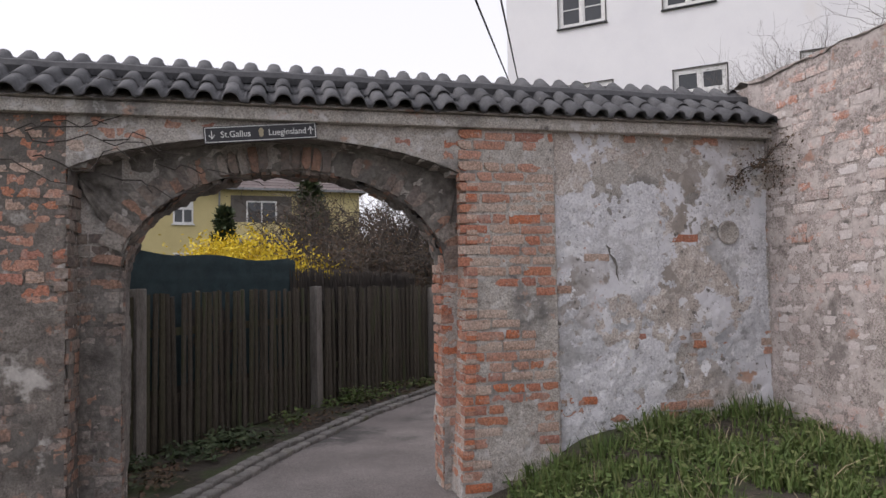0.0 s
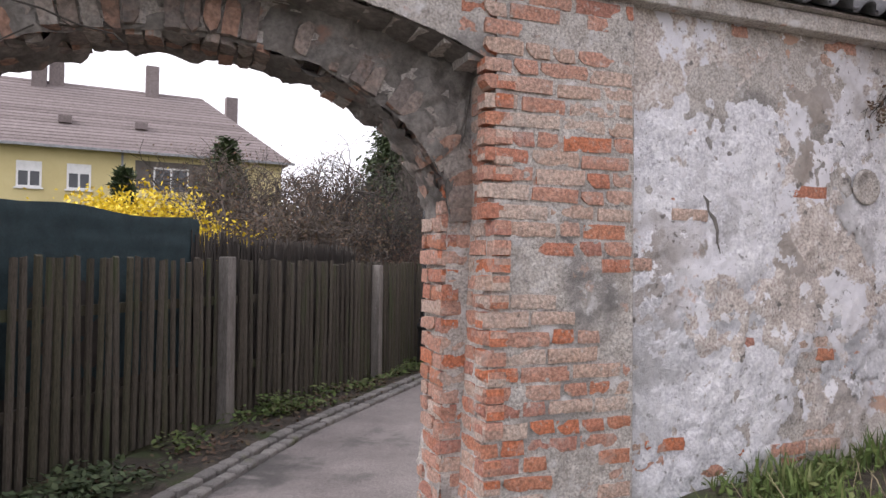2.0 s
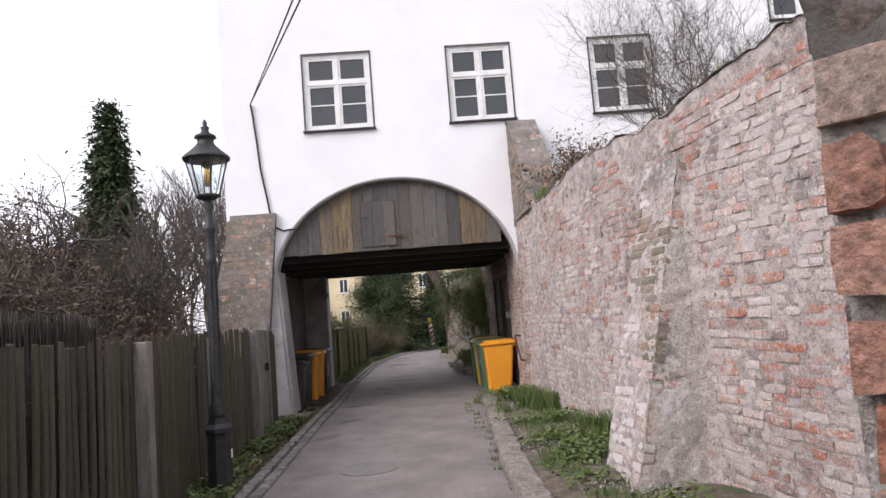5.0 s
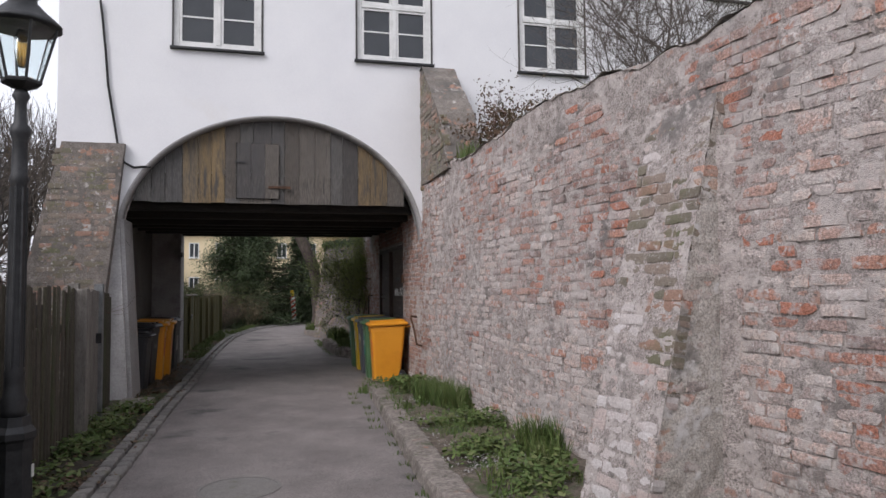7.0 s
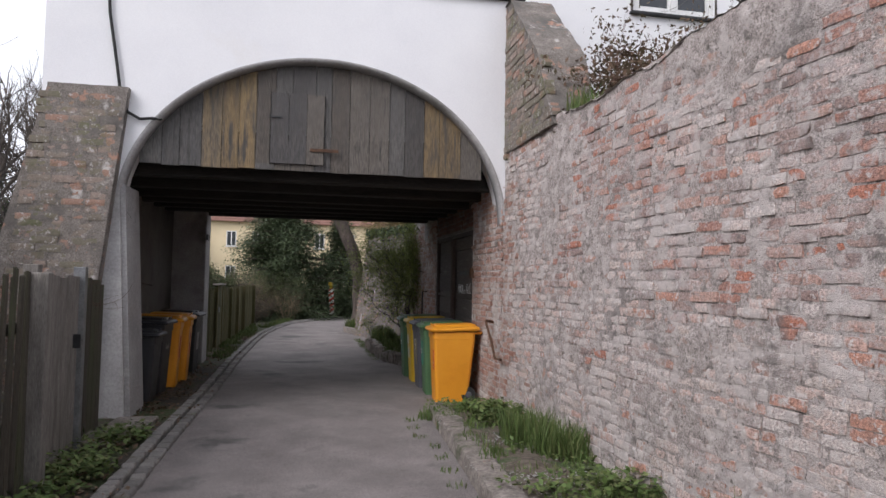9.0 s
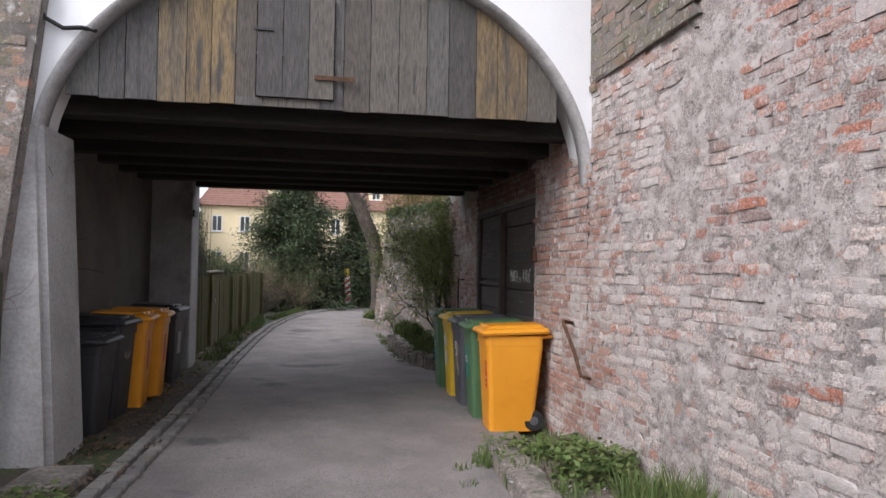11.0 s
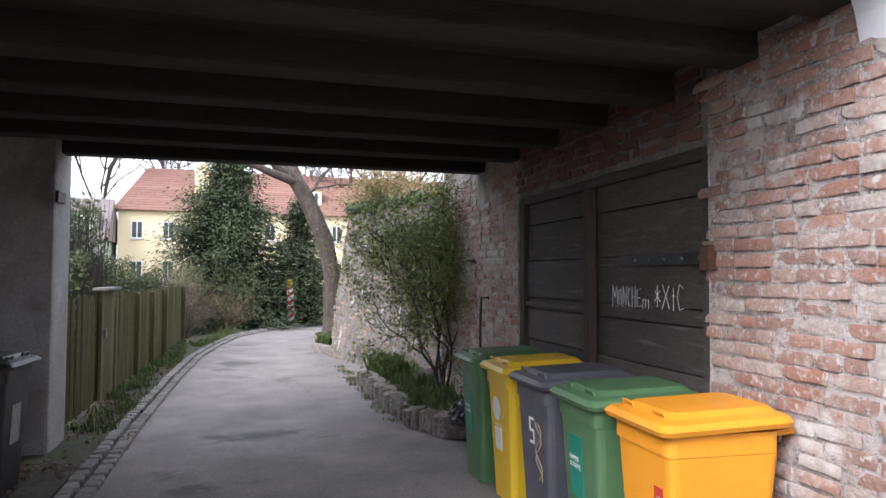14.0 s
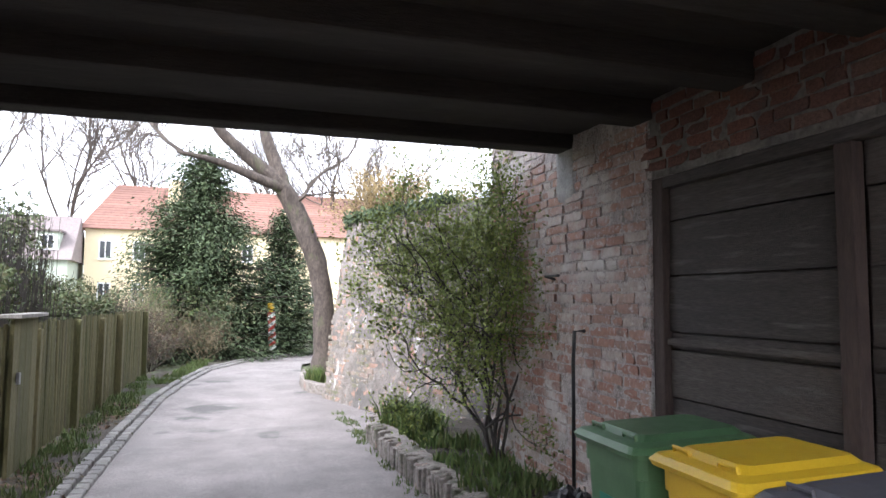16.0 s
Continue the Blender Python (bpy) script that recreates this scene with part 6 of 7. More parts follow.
def conifer(name, label, base, height, radius, seed, dense=1.0, leaf="leaf_dark", low=.06, droop=-.25, power=.9, twigs=26, spray=1.0):
    """A needle tree: trunk, tiers of boughs, and many small flat sprays with gaps."""
    r = random.Random(seed)
    t = thing(name, label, "tree")
    w = Wood()
    b = Vector(base)
    w.limb([b, b + Vector((0, 0, height * .5)), b + Vector((0, 0, height))], radius * .09, .01, 7)
    vs, fs = [], []
    levels = int(height / .22 * dense)
    for i in range(levels):
        f = low + (1 - low) * (i / levels)
        z = height * f
        rad = radius * (1 - f) ** power * r.uniform(.75, 1.18) + .05
        for k in range(int(5 + 4 * dense)):
            a = r.uniform(0, 2 * math.pi)
            e = Vector((math.cos(a), math.sin(a), droop + r.uniform(-.15, .25))).normalized()
            p0 = b + Vector((0, 0, z))
            R = rad * r.uniform(.55, 1.1)
            w.limb([p0, p0 + e * R * .6, p0 + e * R + Vector((0, 0, .06 * R))], .018 * radius + .004, .004, 3)
            for q in range(int(twigs * R / radius) + 4):
                s = r.uniform(.25, 1.0)
                c = p0 + e * R * s + Vector((r.gauss(0, .09 * radius), r.gauss(0, .09 * radius), r.gauss(0, .05 * radius) - .03))
                aa = (e + Vector((r.gauss(0, .55), r.gauss(0, .55), r.gauss(0, .3) - .15))).normalized()
                bb = aa.cross(Vector((r.gauss(0, .4), r.gauss(0, .4), 1))).normalized()
                S = r.uniform(.05, .11) * (1 + radius * .35) * spray
                kk = len(vs)
                vs += [c - aa * S, c + bb * S * .42, c + aa * S * 1.2, c - bb * S * .42]
                fs.append((kk, kk + 1, kk + 2, kk + 3))
    raw("trunk", w.v, w.f, M["bark"], t, smooth=True)
    raw("foliage", vs, fs, M[leaf], t)
    return t


def hedge_mass(name, label, boxes, seed, leaf, n, size=.05, wood="twig_dark", category="hedge"):
    """A clipped or wild hedge: inner twigs and a shell of small leaves with an uneven outline."""
    r = random.Random(seed)
    t = thing(name, label, category)
    vs, fs, w = [], [], Wood()
    for (x0, x1, y0, y1, z1) in boxes:
        for _ in range(int(n / 14)):
            p = Vector((r.uniform(x0, x1), r.uniform(y0, y1), 0))
            q = p + Vector((r.gauss(0, .15), r.gauss(0, .15), z1 * r.uniform(.6, 1.05)))
            w.limb([p, p.lerp(q, .5) + Vector((r.gauss(0, .06), r.gauss(0, .06), 0)), q], .012, .003, 3)
        for _ in range(n):
            a, b, c = r.random(), r.random(), r.random() ** .6
            p = Vector((x0 + (x1 - x0) * a, y0 + (y1 - y0) * b, z1 * c))
            lump = 1 + .22 * noise.noise(p * 1.6)
            cx, cy = (x0 + x1) / 2, (y0 + y1) / 2
            p = Vector((cx + (p.x - cx) * lump, cy + (p.y - cy) * lump, p.z * (1 + .18 * noise.noise(Vector((p.x * 1.3, p.y * 1.3, 4))))))
            aa = Vector((r.gauss(0, 1), r.gauss(0, 1), r.gauss(0, 1))).normalized()
            bb = aa.cross(Vector((r.gauss(0, 1), r.gauss(0, 1), r.gauss(0, 1)))).normalized()
            s = size * r.uniform(.6, 1.4)
            k = len(vs)
            vs += [p - aa * s, p + bb * s * .5, p + aa * s, p - bb * s * .5]
            fs.append((k, k + 1, k + 2, k + 3))
    raw("stem_tangle", w.v, w.f, M[wood], t)
    raw("foliage", vs, fs, M[leaf], t)
    return t


def blades(name, label, spots, seed, leaf="leaf_grass", height=.22, width=.008, category="grass", bend=.5):
    """Grass and weeds: spots of (x, y, z, radius, count, height factor)."""
    r = random.Random(seed)
    vs, fs = [], []
    for x, y, z, rad, n, hf in spots:
        for _ in range(n):
            a, d = r.uniform(0, 2 * math.pi), rad * math.sqrt(r.random())
            p = Vector((x + d * math.cos(a), y + d * math.sin(a), z - .02))
            h = height * hf * r.uniform(.45, 1.15)
            lean = Vector((r.gauss(0, 1), r.gauss(0, 1), 0)) * bend * h * .5
            s = Vector((math.cos(a * 7), math.sin(a * 7), 0)) * width * r.uniform(.7, 1.5)
            k = len(vs)
            m = p + Vector((0, 0, h * .6)) + lean * .4
            vs += [p - s, p + s, m + s * .8, m - s * .8, p + Vector((0, 0, h)) + lean]
            fs += [(k, k + 1, k + 2, k + 3), (k + 3, k + 2, k + 4)]
    ob = raw(name, vs, fs, M[leaf])
    return tagged(ob, label, category, kind="stuff")


def weeds(name, label, spots, seed, leaf="leaf_grass", size=.035, category="weeds"):
    """Low leafy weeds: rosettes of broad leaves."""
    r = random.Random(seed)
    vs, fs = [], []
    for x, y, z, rad, n, hf in spots:
        for _ in range(n):
            a, d = r.uniform(0, 2 * math.pi), rad * math.sqrt(r.random())
            c = Vector((x + d * math.cos(a), y + d * math.sin(a), z + hf * r.random() ** 1.4))
            aa = Vector((r.gauss(0, 1), r.gauss(0, 1), r.gauss(0, .35))).normalized()
            bb = aa.cross(Vector((r.gauss(0, .35), r.gauss(0, .35), 1))).normalized()
            s = size * r.uniform(.5, 1.4)
            k = len(vs)
            vs += [c - aa * s, c - aa * s * .2 + bb * s * .55, c + aa * s, c - aa * s * .2 - bb * s * .55]
            fs.append((k, k + 1, k + 2, k + 3))
    ob = raw(name, vs, fs, M[leaf])
    return tagged(ob, label, category, kind="stuff")


# ---------------------------------------------------------------- grass mound before the gateway wall
def mound_z(p):
    q = GATE.inverted() @ Vector((p[0], p[1], 0))
    s, d = q.x, -q.y
    up = min(max((s + .2) / 1.6, 0), 1)
    return -.04 + .52 * up * up * (3 - 2 * up) * (1 - .08 * min(d, 4)) + .04 * rough_noise(p[0] * 1.5, p[1] * 1.5)


vs, fs = [], []
N = 60
for i in range(N + 1):
    for j in range(N + 1):
        q = GATE @ Vector((-.25 + 3.1 * i / N, .02 - 4.8 * j / N, 0))
        vs.append((q.x, q.y, mound_z(q)))
for i in range(N):
    for j in range(N):
        a = i * (N + 1) + j
        fs.append((a, a + 1, a + N + 2, a + N + 1))
mound = tagged(raw("grass_bank", vs, fs, M["soil"], smooth=True), "grassy earth bank rising against the old wall", "ground", kind="structure")
r = random.Random(31)
spots = []
for _ in range(520):
    s, d = r.uniform(.0, 2.75), r.uniform(.02, 4.4)
    if s < .35 + .1 * d and r.random() < .6:
        continue
    q = GATE @ Vector((s, -d, 0))
    spots.append((q.x, q.y, mound_z(q), .14, 42, r.uniform(.5, 1.2) * (1.25 if d < .5 else 1)))
blades("bank_grass", "fresh green grass and weeds on the bank", spots, 32, height=.15, width=.006)
weeds("bank_weeds", "broad green weeds among the grass", [(x, y, z, .16, 40, .09) for x, y, z, a, b, c in spots], 33, size=.024)
blades("dry_stalks", "dry straw stalks lying in the grass", [(x, y, z, .2, 6, 1.0) for x, y, z, a, b, c in spots[::5]], 34, leaf="straw", height=.22, width=.003, bend=1.6)

# grass and weeds in the bed, along verge and kerb
r = random.Random(41)
bs = []
for _ in range(90):
    y = r.uniform(-8.8, .1)
    x = r.uniform(1.35, 2.2)
    bs.append((x, y, .12, .12, 22, r.uniform(.4, .9)))
bs += [(1.92, -1.85, .12, .26, 700, 1.5), (2.02, -2.45, .12, .26, 600, 1.6), (2.22, -4.75, .13, .22, 520, 1.6), (2.1, -5.2, .13, .15, 160, 1.2), (1.38, -.75, .02, .12, 160, .9)]
blades("bed_grass", "tufts of long green grass in the planting bed", bs, 42, height=.20, width=.005)
weeds("bed_weeds", "low leafy weeds in the planting bed", [(r.uniform(1.35, 2.2), r.uniform(-8.8, 0), .13, .2, 60, .09) for _ in range(55)] + [(1.85, -1.0, .13, .30, 1100, .20), (1.80, -.55, .13, .25, 500, .13), (1.75, -3.5, .13, .3, 420, .13), (2.1, -3.6, .13, .22, 420, .16), (1.75, -4.6, .13, .3, 420, .13), (1.9, -5.5, .13, .3, 480, .15), (1.7, -5.9, .13, .2, 260, .12)], 43, size=.028)
weeds("bed_gravel", "pale pebbles and chips on the bed", [(r.uniform(1.35, 2.25), r.uniform(-8.5, -.5), .135, .25, 40, .01) for _ in range(70)], 44, leaf="concrete", size=.014, category="gravel")
weeds("verge_weeds", "small weeds and ivy along the fence foot", [(-1.95 + r.uniform(-.2, .25), r.uniform(-10.5, -1.0), .05, .18, 40, .10) for _ in range(60)] + [(-2.0, -8.9, .05, .25, 330, .16), (-1.75, -5.6, .04, .25, 260, .12), (-1.85, -2.2, .04, .3, 420, .16), (-1.8, -1.0, .04, .25, 380, .14), (-1.9, -3.3, .04, .25, 260, .14)], 45, leaf="leaf_grass", size=.03)
weeds("leaf_litter", "brown dead leaves on the earth strip", [(-1.8 + r.uniform(-.3, .25), r.uniform(-12.5, 12), .05, .22, 30, .01) for _ in range(170)], 46, leaf="leaf_brown", size=.026, category="litter")
weeds("leaf_litter", "brown dead leaves on the earth by the gateway", [(r.uniform(-2.1, -.95 - .45 * (y + 13.2)), y, .05, .2, 34, .012) for y in [-15.4 + .05 * k for k in range(60)]], 51, leaf="leaf_brown", size=.028, category="litter")
weeds("verge_weeds", "low weeds and ivy at the fence foot by the gateway", [(r.uniform(-2.1, -1.5), r.uniform(-15.4, -11.0), .05, .18, 60, .10) for _ in range(34)], 52, leaf="leaf_dark", size=.032)
blades("verge_grass", "thin grass along the far fence foot", [(r.uniform(-2.0, -1.62), r.uniform(5.6, 15.5), .05, .14, 45, r.uniform(.4, .8)) for _ in range(70)] + [(-1.4 + .12 * (y - 14), y, .03, .25, 260, .7) for y in (14.6, 15.4, 16.2, 17.0, 17.8, 18.6)], 47, height=.16, width=.006)
blades("kerb_weeds", "tiny weeds at the lane's edge", [(1.02 + .02 * k % .1, -9.5 + .42 * k, 0, .08, 22, .6) for k in range(23)] + [(1.3 + r.uniform(-.08, .0), r.uniform(5.3, 10.5), 0.0, .10, 30, .6) for _ in range(24)] + [(1.38, -.15, .02, .22, 260, 1.0)], 48, height=.12, width=.005)
blades("shrub_bed_grass", "long bright grass and bulb leaves under the shrub", [(r.uniform(1.55, 2.1), r.uniform(5.2, 8.8), .2, .15, 40, r.uniform(.4, .9)) for _ in range(45)] + [(1.66, 7.7, .2, .18, 260, 1.5), (1.6, 8.3, .2, .18, 260, 1.6), (1.75, 8.0, .2, .2, 200, 1.5), (1.25, 13.1, .12, .18, 240, 1.4)], 49, height=.22, width=.010)

# ---------------------------------------------------------------- shrubs by the lane
shrub("garden_shrub", "spreading shrub with bare dark stems and small spring leaves", "shrub", (2.05, 6.45, .18), 2.65, .55, 6, 4, 61, "twig_dark", "leaf_fresh", 14, .023, .08, 3, .021, .10, "", .26, (-.04, -.02))
for k, (x, y, h, wd) in enumerate(((-6.0, -3.7, 3.9, 1.9), (-5.8, -2.6, 3.9, 1.8), (-4.7, -4.9, 2.8, 1.4), (-7.2, -2.0, 4.2, 2.1), (-5.3, -4.2, 3.0, 1.5), (-6.4, -.4, 4.2, 2.2), (-8.2, .2, 4.4, 2.0))):
    shrub("bare_shrub", "tangled bare grey fruit shrub behind the fence", "shrub", (x, y, 0), h * 1.12, wd, 12, 4, 620 + k, "twig_dark" if k % 2 else "twig", "leaf_brown", 2, .034, .12, 3, .075, .0, "bare garden shrubs", .36)
shrub("bare_shrub", "reddish bare twigs beside the brick pier", "shrub", (-3.6, -1.0, 0), 2.4, 1.1, 7, 4, 65, "twig_red", None, 0, .02, .1, 3, .014, .08)
shrub("bare_shrub", "dark bare bush beside the white house", "shrub", (-5.6, 2.0, 0), 5.0, 2.4, 8, 4, 66, "twig_dark", None, 0, .02, .1, 3, .035, .06)
shrub("forsythia", "bright yellow flowering forsythia in the garden", "shrub", (-5.9, -6.8, 0), 2.62, 1.1, 16, 3, 67, "twig", "leaf_yellow", 16, .05, .16, 3, .015, .12)
shrub("forsythia", "bright yellow flowering forsythia in the garden", "shrub", (-7.3, -6.4, 0), 2.60, 1.2, 14, 3, 68, "twig", "leaf_yellow", 14, .05, .16, 3, .015, .12)
conifer("thuja", "narrow dark columnar conifer in the garden", (-14.6, 1.4, 0), 4.5, .75, 71, 1.6, "leaf_dark", .02, .6, .5, 34, 1.5)
conifer("yew_tree", "dark pointed conifer before the yellow house", (-12.3, 3.4, 0), 5.7, 1.45, 72, 1.5, "leaf_dark", .02, .3, .7, 80, 1.0)
conifer("tall_spruce", "tall slender dark spruce against the sky", (-18.0, 29.6, 0), 16.4, 4.7, 73, 1.0, "leaf_dark", .06, -.3, 1.1, 240, .85)
conifer("yew_tree", "broad dark green yew beyond the bend of the lane", (-1.07, 20.8, 0), 5.9, 3.1, 74, 1.3, "leaf_dark", .03, -.3, .75, 620, .30)
conifer("yew_tree", "dark green yew beside the leaning tree", (1.3, 21.4, 0), 4.4, 1.8, 75, 1.3, "leaf_dark", .03, -.1, .6, 240, .38)
for k, (x, y, h) in enumerate(((-2.2, 18.2, 2.1), (-1.6, 19.3, 2.1), (-.8, 20.3, 2.2), (-2.6, 17.2, 1.9), (-.9, 19.0, 1.4), (-1.9, 16.9, 1.3), (-2.9, 18.6, 2.2), (-.1, 21.2, 1.9))):
    shrub("dry_shrub", "dry straw-coloured twiggy shrub by the lane", "shrub", (x, y, 0), h, .9, 12, 3, 80 + k, "twig" if k % 2 else "straw", "leaf_spring" if k < 3 else "leaf_brown", 1, .03, .1, 3, .010, .10, "dry shrubs at the bend")
hedge_mass("evergreen_hedge", "dense olive-green hedge behind the garden fence", [(-5.4, -3.1, 11.4, 13.6, 3.05), (-4.6, -2.8, 9.4, 11.0, 2.0)], 91, "leaf_hedge", 12000, .035)
hedge_mass("low_hedge", "low rounded green hedge in the far garden", [(-6.8, -3.6, 18.5, 21.0, 2.05), (-4.4, -2.6, 15.6, 18.0, 1.65)], 92, "leaf_hedge", 9000, .04)
hedge_mass("garden_hedge", "grey-green hedge between the far gardens", [(-10, -5.5, 22, 25, 2.4)], 93, "leaf_spring", 5000, .09)

# plants on the retaining wall
shrub("wall_bramble", "tangled brown bramble growing on top of the wall", "shrub", (3.05, -1.5, 3.1), 1.35, .9, 12, 3, 101, "twig_red", "leaf_brown", 4, .035, .10, 3, .009, .03)
shrub("wall_bramble", "tangled brown bramble growing on top of the wall", "shrub", (3.4, -2.6, 3.1), 1.0, .8, 7, 3, 102, "twig_red", "leaf_brown", 2, .03, .10, 3, .008, .03)
shrub("bare_sapling", "thin bare climbing stems above the wall", "shrub", (3.7, -4.4, 3.1), 2.6, .3, 9, 4, 103, "twig", None, 0, .03, .1, 3, .016, .15)
shrub("bare_sapling", "thin bare stems above the wall", "shrub", (4.6, -3.4, 3.1), 2.8, .45, 7, 4, 104, "twig", None, 0, .03, .1, 3, .016, .15)
shrub("bare_sapling", "bare twigs above the return wall", "shrub", (5.0, -10.6, 3.3), 1.9, 1.0, 7, 3, 105, "twig", None, 0, .03, .1, 3, .012, .05)
blades("wall_top_grass", "tufts of grass growing on the wall top", [(2.45, -1.9, 3.2, .18, 160, 1.4), (2.6, -5.0, 3.22, .12, 60, .8), (2.8, -7.4, 3.2, .1, 60, .8), (2.6, -3.6, 3.22, .15, 60, .7)], 106, leaf="leaf_grass", height=.22)
hang = GATE @ Vector((2.66, -.05, 2.62))
shrub("hanging_vine", "withered vine hanging in the wall corner", "vine", (hang.x, hang.y, hang.z), .55, .16, 9, 2, 107, "twig_dark", "leaf_brown", 3, .02, .05, 3, .006, -.25)
r = random.Random(111)
creeper = thing("wall_creeper", "thin bare creeper stems clinging over the arch", "vine")
for k in range(11):
    w = Wood()
    p = GATE @ Vector((r.uniform(-3.6, -2.0), -.03, r.uniform(2.45, 2.95)))
    pts = [p.copy()]
    for i in range(9):
        p = p + GATE.to_3x3() @ Vector((r.uniform(.02, .14), r.uniform(-.004, .004), r.gauss(.0, .045)))
        pts.append(p.copy())
    w.limb(pts, .005, .003, 4)
    raw("stem", w.v, w.f, M["twig_dark"], creeper)

# ---------------------------------------------------------------- leaning tree and bastion beyond the passage
tree = thing("leaning_tree", "old leaning tree with a thick grey-brown trunk and bare limbs", "tree")
r = random.Random(121)
w, tips = Wood(), []


def fat(pts, radii, n=12):
    bm = bmesh.new()
    dense, rad = [], []
    for i in range(len(pts) - 1):
        for k in range(5):
            f = k / 5
            dense.append(Vector(pts[i]).lerp(Vector(pts[i + 1]), f))
            rad.append(radii[i] + (radii[i + 1] - radii[i]) * f)
    dense.append(Vector(pts[-1]))
    rad.append(radii[-1])
    for _ in range(3):
        dense = [dense[0]] + [(dense[i - 1] + dense[i] * 2 + dense[i + 1]) / 4 for i in range(1, len(dense) - 1)] + [dense[-1]]
    tube(bm, [tuple(p) for p in dense], rad, n)
    for v in bm.verts:
        k = noise.noise(v.co * 5) * .03 + noise.noise(v.co * 1.7) * .05
        v.co += Vector((k, k * .6, 0))
    return bm


part("trunk", fat([(1.56, 14.5, -.1), (1.56, 14.5, .5), (1.58, 14.5, 1.3), (1.46, 14.5, 2.2), (1.20, 14.5, 2.9), (.75, 14.5, 3.75), (.35, 14.5, 4.15)], [.30, .23, .205, .20, .20, .18, .15]), M["bark"], tree, smooth=True)
part("limb", fat([(.45, 14.5, 4.05), (-.1, 14.45, 4.5), (-.7, 14.4, 5.0), (-1.2, 14.3, 6.2)], [.15, .12, .10, .06], 9), M["bark"], tree, smooth=True)
part("limb", fat([(.75, 14.5, 3.75), (.5, 14.6, 4.4), (.25, 14.7, 5.2), (.1, 14.8, 6.6)], [.15, .13, .11, .06], 9), M["bark"], tree, smooth=True)
part("limb", fat([(.7, 14.45, 3.8), (.1, 14.3, 4.0), (-.6, 14.2, 4.25), (-1.3, 14.1, 4.35)], [.12, .10, .07, .03], 8), M["bark"], tree, "pale bare broken limb", smooth=True)
for p, d in (((-1.0, 14.3, 5.6), (-.6, 0, 1)), ((.15, 14.8, 6.2), (.2, .2, 1)), ((-.6, 14.4, 5.0), (-1, -.2, .5)), ((-1.2, 14.1, 4.35), (-1, 0, .5)), ((.3, 14.7, 5.0), (.8, .2, .9)), ((.9, 14.5, 3.5), (.9, -.2, .9))):
    w.grow(r, Vector(p), Vector(d), 1.3, .045, 3, tips, .6, .06, 3, 5, .22)
raw("twig_crown", w.v, w.f, M["twig"], tree)

bastion = thing("bastion", "battered old brick and stone bastion with a plastered head", "wall", kind="structure")


BAST = [(3.9, 17.4), (2.6, 14.6), (1.75, 12.9), (1.36, 12.15), (1.22, 11.95), (1.26, 11.75), (1.52, 11.0), (1.86, 9.9), (2.2, 8.8), (2.62, 7.5), (2.8, 6.7)]
B_ACC = [sum(math.dist(BAST[k], BAST[k + 1]) for k in range(n)) for n in range(len(BAST))]
B_CORNER = B_ACC[3] / B_ACC[-1]


def bast_place(u, v):
    """Round the bastion's foot from its far side to the lane corner and along its front."""
    d = u * B_ACC[-1]
    i = min(max(k for k in range(len(B_ACC)) if B_ACC[k] <= d + 1e-9), len(BAST) - 2)
    a, b = Vector((*BAST[i], 0)), Vector((*BAST[i + 1], 0))
    t = (b - a).normalized()
    n = Vector((t.y, -t.x, 0))
    p = a.lerp(b, (d - B_ACC[i]) / (B_ACC[i + 1] - B_ACC[i]))
    return p + Vector((.95, .6, 0)) * (.42 * v) + Vector((0, 0, -.1 + 3.0 * v)), n


B_C = Vector((4.4, 15.0, 0))
coat("stone_face", bastion, bast_place, 300, 110, lambda u, v, p: crust(p, .03, 5.0), M["mortar_stained"])
coat("bastion_top", bastion, lambda u, v: (B_C + (bast_place(u, 1)[0] - Vector((0, 0, 2.9)) - B_C) * (1 - v) + Vector((0, 0, 2.9)), Vector((0, 0, 1))), 60, 20, lambda u, v, p: crust(p, .05, 3.0), M["soil"])
p_, n_ = bast_place(B_CORNER + 2.25 / B_ACC[-1], .83)
plaque = boxed("plaque", (-.17, .17, -.03, .0, -.045, .045), M["iron_dark"], bastion, "small dark plaque", bevel=.006)
plaque.matrix_basis = pose(p_.x + n_.x * .04, p_.y + n_.y * .04, p_.z, 0, 0, math.degrees(math.atan2(n_.x, -n_.y)))
shrub("beige_bush", "dry beige leafy bush on top of the bastion", "shrub", (2.7, 14.0, 2.9), 1.5, 1.3, 14, 3, 131, "straw", "leaf_dry", 5, .035, .16, 3, .010, .10)
shrub("beige_bush", "dry beige leafy bush on top of the bastion", "shrub", (4.3, 13.6, 2.9), 1.1, 1.2, 10, 3, 132, "straw", "leaf_dry", 4, .035, .16, 3, .010, .10)
shrub("green_bush", "wild bush with dark leaves above the far wall", "shrub", (4.0, 9.2, 2.8), 2.3, 1.4, 12, 3, 133, "twig_dark", "leaf_spring", 4, .035, .14, 3, .012, .10)
ivy = thing("ivy_growth", "glossy dark ivy spilling over the bastion head", "ivy")
r = random.Random(141)
vs, fs = [], []
